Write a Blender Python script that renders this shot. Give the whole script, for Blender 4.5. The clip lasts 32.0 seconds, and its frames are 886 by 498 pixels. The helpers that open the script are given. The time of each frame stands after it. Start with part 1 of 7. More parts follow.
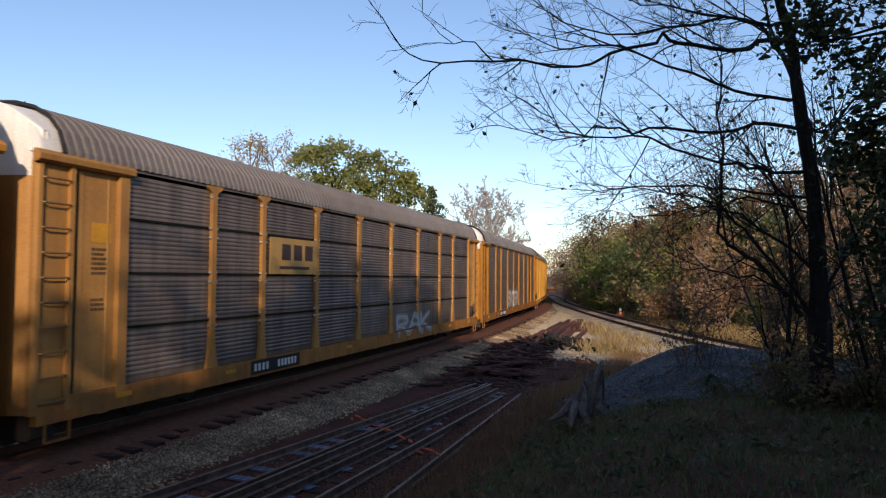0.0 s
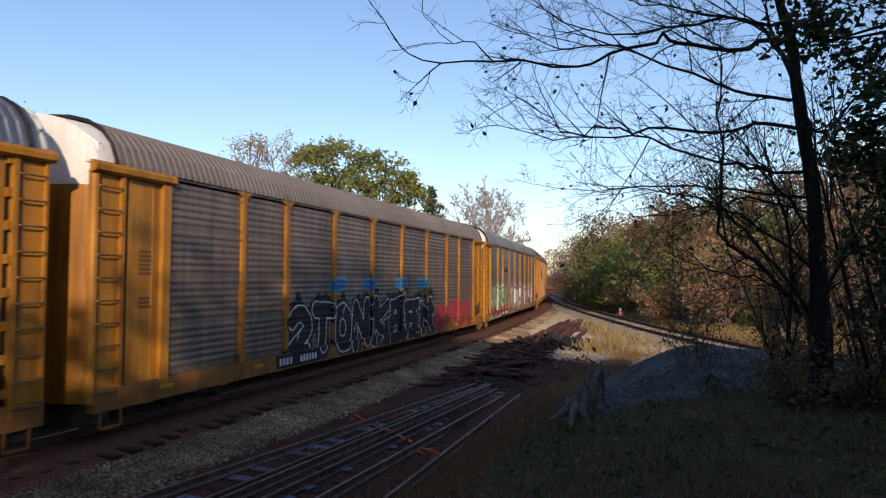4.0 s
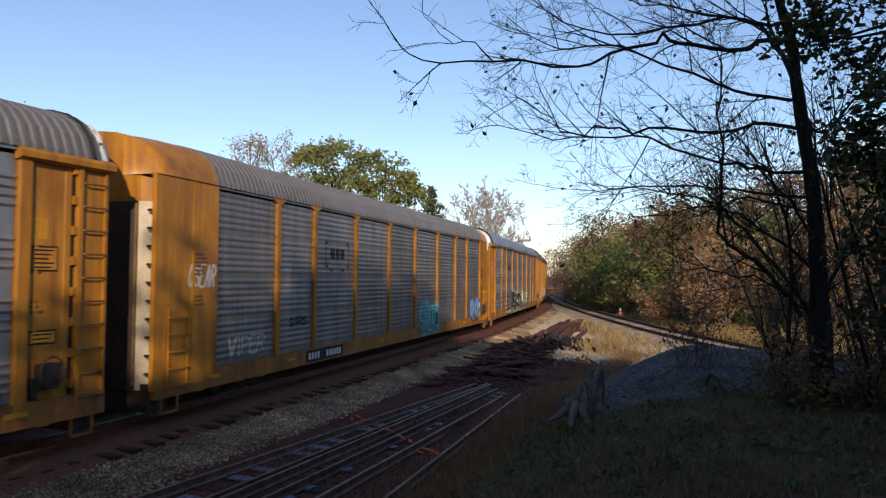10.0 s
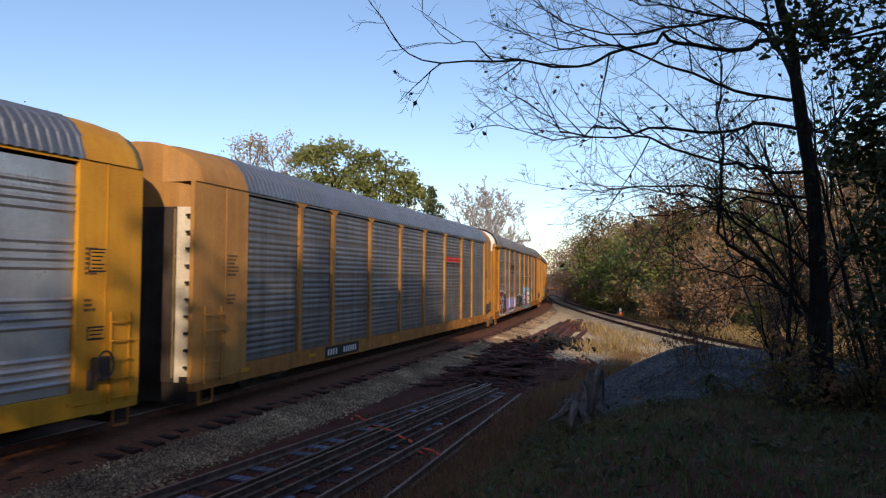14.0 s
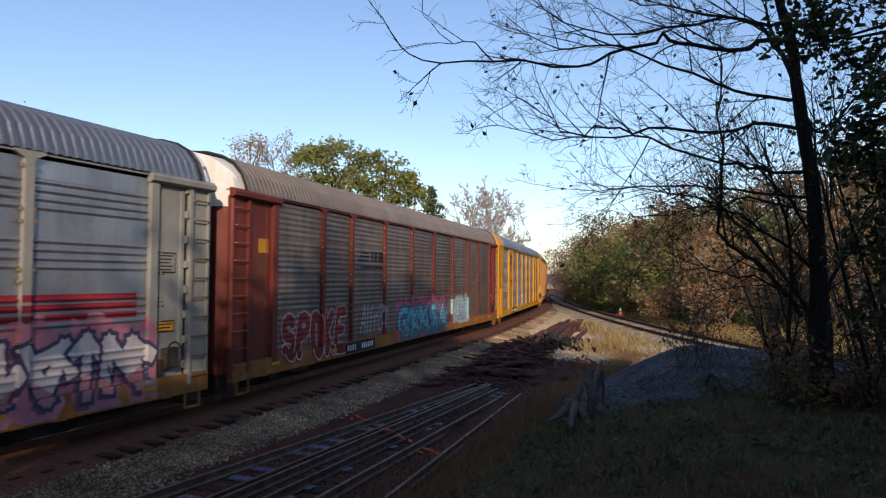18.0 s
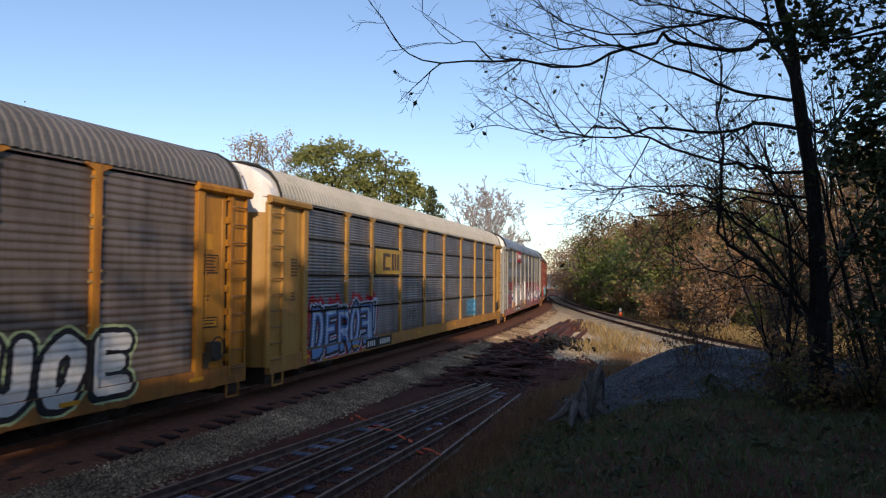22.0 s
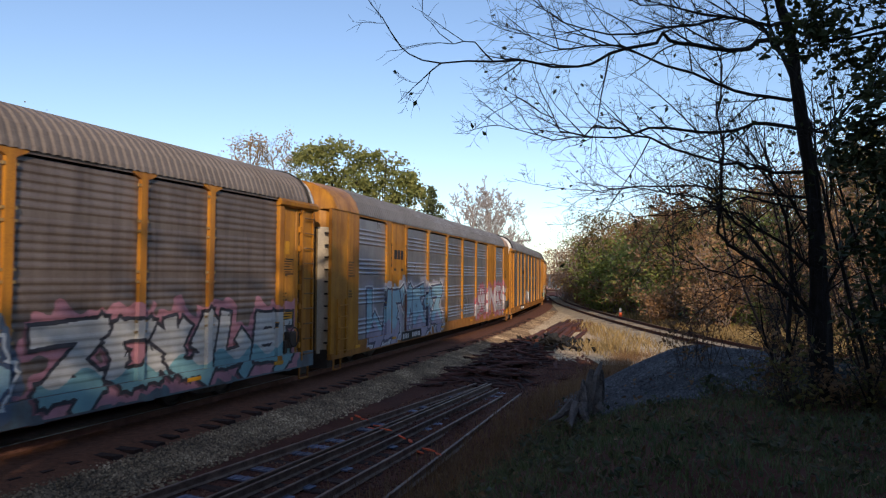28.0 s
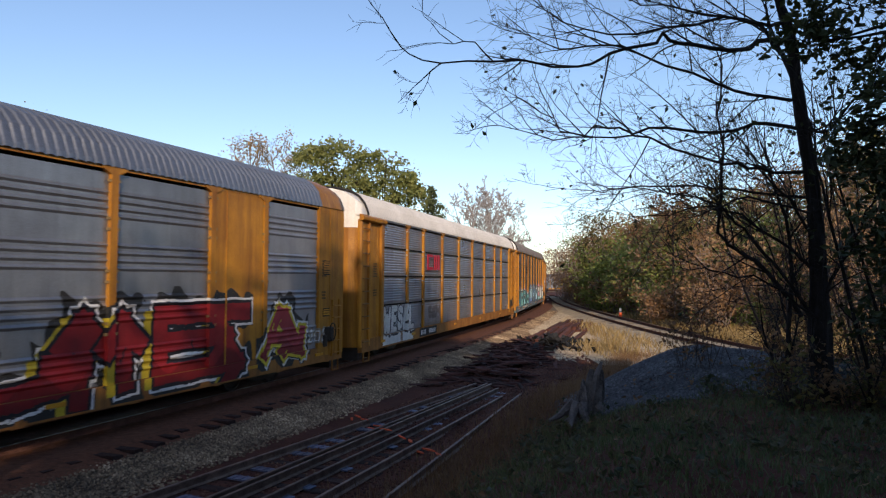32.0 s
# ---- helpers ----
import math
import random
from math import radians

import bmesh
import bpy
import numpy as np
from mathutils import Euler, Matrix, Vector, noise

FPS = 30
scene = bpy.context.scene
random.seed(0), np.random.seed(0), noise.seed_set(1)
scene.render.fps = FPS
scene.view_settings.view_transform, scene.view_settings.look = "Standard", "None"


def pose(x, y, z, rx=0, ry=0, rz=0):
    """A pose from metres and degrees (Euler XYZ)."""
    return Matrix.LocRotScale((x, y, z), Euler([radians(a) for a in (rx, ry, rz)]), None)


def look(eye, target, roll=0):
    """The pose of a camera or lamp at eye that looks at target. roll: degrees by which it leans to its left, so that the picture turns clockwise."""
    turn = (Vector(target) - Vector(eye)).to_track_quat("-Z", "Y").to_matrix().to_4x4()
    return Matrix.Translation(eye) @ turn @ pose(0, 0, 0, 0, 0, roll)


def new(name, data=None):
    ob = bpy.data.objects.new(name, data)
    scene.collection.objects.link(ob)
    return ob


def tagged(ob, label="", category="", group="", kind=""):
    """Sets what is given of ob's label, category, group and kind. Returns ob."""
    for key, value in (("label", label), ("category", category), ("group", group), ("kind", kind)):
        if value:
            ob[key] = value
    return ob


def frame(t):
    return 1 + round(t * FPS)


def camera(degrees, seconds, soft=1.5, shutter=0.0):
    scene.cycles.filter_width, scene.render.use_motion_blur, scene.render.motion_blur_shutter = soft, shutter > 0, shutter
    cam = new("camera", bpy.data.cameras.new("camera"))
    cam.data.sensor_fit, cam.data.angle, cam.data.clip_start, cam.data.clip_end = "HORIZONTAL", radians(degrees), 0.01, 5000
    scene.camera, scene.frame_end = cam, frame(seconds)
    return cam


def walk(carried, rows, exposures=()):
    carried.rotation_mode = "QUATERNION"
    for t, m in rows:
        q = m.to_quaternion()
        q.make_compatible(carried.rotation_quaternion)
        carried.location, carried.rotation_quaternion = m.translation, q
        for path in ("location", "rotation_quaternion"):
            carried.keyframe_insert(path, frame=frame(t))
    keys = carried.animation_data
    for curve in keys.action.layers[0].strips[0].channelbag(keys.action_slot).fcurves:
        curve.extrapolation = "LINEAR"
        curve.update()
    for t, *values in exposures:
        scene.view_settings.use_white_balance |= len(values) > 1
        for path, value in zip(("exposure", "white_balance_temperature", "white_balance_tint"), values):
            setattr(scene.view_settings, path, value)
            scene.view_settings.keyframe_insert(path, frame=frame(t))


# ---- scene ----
# One fixed camera on the bank beside a curving freight line.
cam = camera(63.7, 32.0, soft=1.18, shutter=0.12)
EYE = (0.0, 0.0, 2.858)
VIEW = look(EYE, (0.0, math.cos(0.0406), 2.858 + math.sin(0.0406)), 0.40)
walk(cam, [(0.0, VIEW), (32.0, VIEW)], exposures=((0.0, 0.03, 6850, 16.5), (32.0, 0.03, 6850, 16.5)))

# ---- light: low autumn sun behind the camera, clear sky ----
SUN_EL, SUN_AZ = radians(20), radians(172)
world = bpy.data.worlds.new("sky")
scene.world = world
world.use_nodes = True
wn = world.node_tree
sky = wn.nodes.new("ShaderNodeTexSky")
sky.sky_type = "NISHITA"
sky.sun_disc = False
sky.sun_elevation, sky.sun_rotation = SUN_EL, SUN_AZ
sky.air_density, sky.dust_density, sky.ozone_density = 1.0, 0.3, 3.1
wn.nodes["Background"].inputs["Strength"].default_value = 0.18
wn.links.new(sky.outputs[0], wn.nodes["Background"].inputs[0])
sun = new("sun", bpy.data.lights.new("sun", "SUN"))
sun.data.energy, sun.data.angle, sun.data.color = 4.0, radians(0.6), (1.0, 0.83, 0.62)
sun.matrix_world = look((4, -30, 11), (4 - math.sin(SUN_AZ) * math.cos(SUN_EL), -30 - math.cos(SUN_AZ) * math.cos(SUN_EL), 11 - math.sin(SUN_EL)))


# ---- materials ----
def ramp(nt, fac, stops):
    r = nt.nodes.new("ShaderNodeValToRGB")
    el = r.color_ramp.elements
    while len(el) < len(stops):
        el.new(0.5)
    for e, (p, c) in zip(el, stops):
        e.position, e.color = p, (*c, 1) if len(c) == 3 else c
    nt.links.new(fac, r.inputs[0])
    return r.outputs[0]


def mixc(nt, fac, a, b, mode="MIX"):
    m = nt.nodes.new("ShaderNodeMix")
    m.data_type, m.blend_type = "RGBA", mode
    for s, v in ((m.inputs[0], fac), (m.inputs[6], a), (m.inputs[7], b)):
        if isinstance(v, (int, float)):
            s.default_value = v
        elif isinstance(v, tuple):
            s.default_value = (*v, 1)
        else:
            nt.links.new(v, s)
    return m.outputs[2]


def tex(nt, vec, scale, detail=4, rough=0.6, stretch=(1, 1, 1)):
    mp = nt.nodes.new("ShaderNodeMapping")
    mp.inputs["Scale"].default_value = stretch
    nt.links.new(vec, mp.inputs[0])
    n = nt.nodes.new("ShaderNodeTexNoise")
    n.inputs["Scale"].default_value, n.inputs["Detail"].default_value = scale, detail
    n.inputs["Roughness"].default_value = rough
    nt.links.new(mp.outputs[0], n.inputs["Vector"])
    return n.outputs["Fac"]


def surface(name, base, dark, light=None, rough=0.7, metal=0.0, grain=30, blotch=1.5, streak=0.0, bump=0.3, vary=0.25, dirt=None, transl=0.0):
    """A weathered surface: large blotches, fine grain, optional rain streaks, a tone for every object."""
    m = bpy.data.materials.new(name)
    m.use_nodes = True
    nt = m.node_tree
    b = nt.nodes["Principled BSDF"]
    co = nt.nodes.new("ShaderNodeTexCoord")
    info = nt.nodes.new("ShaderNodeObjectInfo")
    add = nt.nodes.new("ShaderNodeVectorMath")
    add.operation = "MULTIPLY_ADD"
    nt.links.new(info.outputs["Random"], add.inputs[0])
    add.inputs[1].default_value = (37, 17, 23)
    nt.links.new(co.outputs["Object"], add.inputs[2])
    vec = add.outputs[0]
    big = tex(nt, vec, blotch, 5, 0.65)
    fine = tex(nt, vec, grain, 3, 0.7)
    col = mixc(nt, ramp(nt, big, [(0.35, (0, 0, 0)), (0.68, (1, 1, 1))]), dark, base)
    col = mixc(nt, ramp(nt, fine, [(0.3, (0, 0, 0)), (0.75, (0.55, 0.55, 0.55))]), col, light or tuple(min(1, c * 1.5) for c in base))
    if streak:
        st = tex(nt, vec, 2.2, 5, 0.7, (1.5, 1.5, 0.12))
        col = mixc(nt, ramp(nt, st, [(0.42, (0, 0, 0)), (0.72, (streak, streak, streak))]), col, dirt or tuple(c * 0.45 for c in dark))
    if vary:
        mr = nt.nodes.new("ShaderNodeMapRange")
        nt.links.new(info.outputs["Random"], mr.inputs[0])
        mr.inputs[3].default_value, mr.inputs[4].default_value = 1 - vary, 1 + vary
        hs = nt.nodes.new("ShaderNodeHueSaturation")
        nt.links.new(mr.outputs[0], hs.inputs["Value"])
        nt.links.new(col, hs.inputs["Color"])
        col = hs.outputs[0]
    nt.links.new(col, b.inputs["Base Color"])
    b.inputs["Metallic"].default_value = metal
    if metal < 0.3:
        b.inputs["Specular IOR Level"].default_value = 0.28
    rr = ramp(nt, big, [(0.3, (min(1, rough + 0.12),) * 3), (0.7, (max(0.05, rough - 0.1),) * 3)])
    nt.links.new(rr, b.inputs["Roughness"])
    if bump:
        bp = nt.nodes.new("ShaderNodeBump")
        bp.inputs["Strength"].default_value, bp.inputs["Distance"].default_value = bump, 0.02
        nt.links.new(fine, bp.inputs["Height"])
        nt.links.new(bp.outputs[0], b.inputs["Normal"])
    if transl:
        tr = nt.nodes.new("ShaderNodeBsdfTranslucent")
        nt.links.new(col, tr.inputs[0])
        mx = nt.nodes.new("ShaderNodeMixShader")
        mx.inputs[0].default_value = transl
        nt.links.new(b.outputs[0], mx.inputs[1])
        nt.links.new(tr.outputs[0], mx.inputs[2])
        nt.links.new(mx.outputs[0], nt.nodes["Material Output"].inputs[0])
    return m


def leafy(name, tones, rough=0.6, transl=0.3):
    """Foliage: a tone for every leaf or clump, by its island."""
    m = bpy.data.materials.new(name)
    m.use_nodes = True
    nt = m.node_tree
    b = nt.nodes["Principled BSDF"]
    geo = nt.nodes.new("ShaderNodeNewGeometry")
    co = nt.nodes.new("ShaderNodeTexCoord")
    big = tex(nt, co.outputs["Object"], 0.7, 3)
    a = nt.nodes.new("ShaderNodeMath")
    a.operation = "MULTIPLY_ADD"
    a.inputs[1].default_value = 0.5
    nt.links.new(geo.outputs["Random Per Island"], a.inputs[0])
    sub = nt.nodes.new("ShaderNodeMath")
    sub.operation = "SUBTRACT"
    nt.links.new(big, sub.inputs[0])
    sub.inputs[1].default_value = 0.25
    nt.links.new(sub.outputs[0], a.inputs[2])
    n = len(tones)
    col = ramp(nt, a.outputs[0], [(i / max(1, n - 1), c) for i, c in enumerate(tones)])
    nt.links.new(col, b.inputs["Base Color"])
    b.inputs["Roughness"].default_value = rough
    tr = nt.nodes.new("ShaderNodeBsdfTranslucent")
    nt.links.new(col, tr.inputs[0])
    mx = nt.nodes.new("ShaderNodeMixShader")
    mx.inputs[0].default_value = transl
    nt.links.new(b.outputs[0], mx.inputs[1])
    nt.links.new(tr.outputs[0], mx.inputs[2])
    nt.links.new(mx.outputs[0], nt.nodes["Material Output"].inputs[0])
    return m


YELLOW = surface("yellow_paint", (0.45, 0.2, 0.022), (0.24, 0.098, 0.016), rough=0.42, grain=40, blotch=0.9, streak=0.85, bump=0.08, vary=0.08, dirt=(0.16, 0.055, 0.018))
GOLD = surface("bright_yellow_paint", (0.58, 0.28, 0.02), (0.42, 0.18, 0.016), rough=0.45, grain=40, blotch=0.9, streak=0.25, bump=0.06, vary=0.05, dirt=(0.2, 0.09, 0.03))
TAN = surface("faded_tan_paint", (0.42, 0.21, 0.055), (0.27, 0.125, 0.038), rough=0.6, grain=40, blotch=0.9, streak=0.4, bump=0.08, vary=0.08, dirt=(0.15, 0.08, 0.04))
OXIDE = surface("oxide_red_paint", (0.17, 0.03, 0.021), (0.09, 0.02, 0.016), rough=0.55, grain=40, blotch=1.0, streak=0.4, bump=0.08, vary=0.06, dirt=(0.06, 0.03, 0.025))
SILL = surface("grimy_ochre_sill", (0.36, 0.15, 0.03), (0.2, 0.08, 0.025), rough=0.6, grain=30, blotch=1.6, streak=0.55, bump=0.1, vary=0.1, dirt=(0.05, 0.03, 0.02))
DOORWHITE = surface("dirty_white_door", (0.6, 0.54, 0.42), (0.4, 0.34, 0.26), rough=0.55, grain=30, blotch=1.2, streak=0.4, bump=0.05, vary=0.05, dirt=(0.2, 0.16, 0.12))
SILVER = surface("silver_paint", (0.27, 0.27, 0.25), (0.17, 0.17, 0.155), rough=0.5, grain=40, blotch=1.0, streak=0.3, bump=0.06, vary=0.05, dirt=(0.2, 0.16, 0.12))
STEEL = {
    "grey": surface("galvanised_panel", (0.27, 0.288, 0.325), (0.16, 0.17, 0.192), rough=0.35, metal=0.55, grain=60, blotch=0.7, streak=0.3, bump=0.03, vary=0.16, dirt=(0.11, 0.1, 0.1)),
    "brown": surface("grimy_brown_panel", (0.19, 0.15, 0.13), (0.105, 0.08, 0.068), rough=0.45, metal=0.4, grain=60, blotch=0.7, streak=0.6, bump=0.06, vary=0.14, dirt=(0.035, 0.026, 0.024)),
    "dull": surface("dull_grey_panel", (0.205, 0.206, 0.214), (0.118, 0.117, 0.121), rough=0.4, metal=0.45, grain=60, blotch=0.7, streak=0.55, bump=0.06, vary=0.14, dirt=(0.05, 0.04, 0.036)),
    "bright": surface("bright_galvanised_panel", (0.42, 0.437, 0.475), (0.27, 0.28, 0.305), rough=0.33, metal=0.6, grain=60, blotch=0.7, streak=0.35, bump=0.05, vary=0.1, dirt=(0.2, 0.18, 0.17)),
}
ROOFS = {
    "grey": surface("grey_roof_sheet", (0.15, 0.145, 0.143), (0.095, 0.09, 0.088), rough=0.5, metal=0.2, grain=20, blotch=0.5, streak=0.0, bump=0.05, vary=0.06),
    "tan": surface("dusty_roof_sheet", (0.18, 0.155, 0.14), (0.115, 0.097, 0.087), rough=0.6, metal=0.1, grain=20, blotch=0.5, bump=0.05, vary=0.06),
    "blue": surface("clean_roof_sheet", (0.17, 0.185, 0.215), (0.115, 0.126, 0.15), rough=0.36, metal=0.55, grain=20, blotch=0.5, bump=0.05, vary=0.06),
    "white": surface("white_roof_sheet", (0.6, 0.57, 0.53), (0.42, 0.4, 0.37), rough=0.6, grain=20, blotch=0.5, bump=0.05, vary=0.05),
}
# dark brown carries the following car's shade, with grime streaks over it
SHADEDOOR = surface("shade_dark_door", (0.07, 0.05, 0.04), (0.03, 0.022, 0.02), rough=0.65, grain=40, blotch=1.2, streak=0.5, bump=0.1, vary=0.1)
PALEYELLOW = surface("pale_yellow_paint", (0.4, 0.225, 0.055), (0.28, 0.14, 0.04), rough=0.5, grain=40, blotch=0.9, streak=0.35, bump=0.06, vary=0.05, dirt=(0.2, 0.11, 0.05))
TEALSILL = surface("grimy_teal_overspray", (0.1, 0.17, 0.2), (0.08, 0.08, 0.09), rough=0.6, grain=40, blotch=0.7, streak=0.5, bump=0.08, vary=0.0, dirt=(0.1, 0.06, 0.04))
ROOFS["cream"] = surface("cream_roof_sheet", (0.45, 0.42, 0.35), (0.33, 0.31, 0.26), rough=0.6, grain=20, blotch=0.5, bump=0.05, vary=0.05)
WHITE = surface("white_paint", (0.76, 0.74, 0.7), (0.6, 0.57, 0.52), rough=0.55, grain=30, blotch=1.2, streak=0.25, bump=0.05, vary=0.05, dirt=(0.35, 0.28, 0.2))
PALECLIP = surface("pale_clip", (0.5, 0.47, 0.42), (0.3, 0.26, 0.22), rough=0.5, metal=0.3, bump=0.05)
CLIP = surface("worn_clip", (0.3, 0.2, 0.08), (0.16, 0.11, 0.06), rough=0.5, metal=0.3, bump=0.05)
RUSTRUNG = surface("worn_rung_steel", (0.2, 0.11, 0.045), (0.09, 0.05, 0.03), rough=0.55, metal=0.3, grain=60, blotch=3, bump=0.1, vary=0.1)
VOID = surface("open_dark_joint", (0.004, 0.004, 0.004), (0.003, 0.003, 0.003), (0.006, 0.006, 0.006), rough=0.95, bump=0.0, vary=0.0)
RUBBER = surface("black_gasket", (0.02, 0.02, 0.02), (0.012, 0.012, 0.012), rough=0.7, bump=0.1)
IRON = surface("grimy_iron", (0.05, 0.04, 0.035), (0.025, 0.02, 0.018), rough=0.65, metal=0.4, grain=60, blotch=3, bump=0.2)
RUST = surface("rusty_steel", (0.14, 0.065, 0.045), (0.075, 0.035, 0.028), rough=0.8, metal=0.2, grain=80, blotch=4, bump=0.3)
RAILTOP = surface("polished_rail_head", (0.36, 0.34, 0.32), (0.2, 0.185, 0.175), rough=0.46, metal=0.9, grain=90, blotch=6, bump=0.02)
TIE = surface("creosoted_timber", (0.042, 0.018, 0.014), (0.018, 0.009, 0.008), (0.075, 0.038, 0.03), rough=0.85, grain=45, blotch=3, streak=0, bump=0.5, vary=0.35)
TIERED = surface("weathered_red_timber", (0.085, 0.029, 0.023), (0.036, 0.014, 0.012), (0.14, 0.06, 0.045), rough=0.85, grain=45, blotch=3, bump=0.5, vary=0.4)
BALLAST = surface("ballast_bed", (0.135, 0.1, 0.07), (0.055, 0.037, 0.027), (0.38, 0.3, 0.22), rough=0.95, grain=26, blotch=11, bump=1.0, vary=0)
RUSTBED = surface("rusty_ballast", (0.17, 0.058, 0.03), (0.06, 0.022, 0.014), (0.24, 0.11, 0.06), rough=0.95, grain=26, blotch=8, bump=1.0, vary=0)
APRON = surface("pale_gravel", (0.5, 0.39, 0.23), (0.17, 0.125, 0.08), (0.66, 0.55, 0.39), rough=0.95, grain=11, blotch=1.1, bump=1.0, vary=0)
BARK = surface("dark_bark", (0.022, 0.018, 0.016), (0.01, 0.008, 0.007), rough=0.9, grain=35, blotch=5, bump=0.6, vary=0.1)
GREYBARK = surface("grey_bark", (0.2, 0.17, 0.15), (0.11, 0.095, 0.085), rough=0.9, grain=25, blotch=3, bump=0.4, vary=0.1)
DEADWOOD = surface("weathered_deadwood", (0.2, 0.17, 0.155), (0.022, 0.017, 0.015), rough=0.9, grain=30, blotch=4, streak=0.4, bump=0.8, vary=0.1)
ORANGE = surface("orange_marking_paint", (0.85, 0.12, 0.04), (0.6, 0.07, 0.03), rough=0.7, grain=40, blotch=5, bump=0.1, vary=0.1)
GRASS = leafy("grass_blades", [(0.042, 0.066, 0.021), (0.085, 0.115, 0.038), (0.135, 0.145, 0.055), (0.27, 0.19, 0.085)])
WEEDLEAF = leafy("broad_weed_leaves", [(0.02, 0.03, 0.014), (0.05, 0.06, 0.025), (0.09, 0.08, 0.036), (0.15, 0.1, 0.05)])
DRYGRASS = leafy("dry_grass", [(0.2, 0.13, 0.05), (0.36, 0.25, 0.1), (0.48, 0.36, 0.16)])
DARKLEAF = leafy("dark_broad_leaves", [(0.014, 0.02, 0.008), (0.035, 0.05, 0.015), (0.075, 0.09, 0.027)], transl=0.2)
GREENLEAF = leafy("olive_green_leaves", [(0.09, 0.115, 0.03), (0.19, 0.21, 0.06), (0.31, 0.31, 0.1)])
EVERLEAF = leafy("evergreen_needles", [(0.04, 0.06, 0.028), (0.09, 0.12, 0.05), (0.15, 0.175, 0.075)])
BROWNLEAF = leafy("autumn_brown_leaves", [(0.12, 0.06, 0.03), (0.22, 0.12, 0.055), (0.32, 0.19, 0.085)])
GOLDLEAF = leafy("autumn_gold_leaves", [(0.22, 0.13, 0.05), (0.38, 0.25, 0.09), (0.3, 0.22, 0.12)])
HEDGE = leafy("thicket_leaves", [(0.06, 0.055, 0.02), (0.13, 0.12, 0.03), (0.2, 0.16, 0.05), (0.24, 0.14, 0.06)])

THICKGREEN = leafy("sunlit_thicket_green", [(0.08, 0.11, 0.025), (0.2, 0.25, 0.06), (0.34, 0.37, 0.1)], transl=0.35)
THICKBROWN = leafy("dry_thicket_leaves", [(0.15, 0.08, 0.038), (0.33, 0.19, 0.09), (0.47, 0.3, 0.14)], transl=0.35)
PALEGREY = surface("pale_grey_twigs", (0.3, 0.275, 0.26), (0.2, 0.18, 0.17), rough=0.9, grain=25, blotch=3, bump=0.3, vary=0.1)
UNDERBARK = surface("brown_undergrowth_twigs", (0.085, 0.062, 0.05), (0.04, 0.03, 0.025), rough=0.9, grain=25, blotch=3, bump=0.3, vary=0.2)
PALETWIG = surface("pale_twigs", (0.3, 0.23, 0.19), (0.19, 0.145, 0.12), rough=0.9, grain=25, blotch=3, bump=0.3, vary=0.15)
SWITCHRED = surface("red_switch_timber", (0.12, 0.039, 0.026), (0.06, 0.021, 0.016), (0.2, 0.085, 0.06), rough=0.85, grain=45, blotch=3, bump=0.5, vary=0.4)


def ground_material():
    m = surface("earth_and_leaf_litter", (0.125, 0.033, 0.018), (0.05, 0.014, 0.009), (0.12, 0.048, 0.027), rough=0.95, grain=9, blotch=0.6, bump=0.8, vary=0)
    return m


EARTH = ground_material()


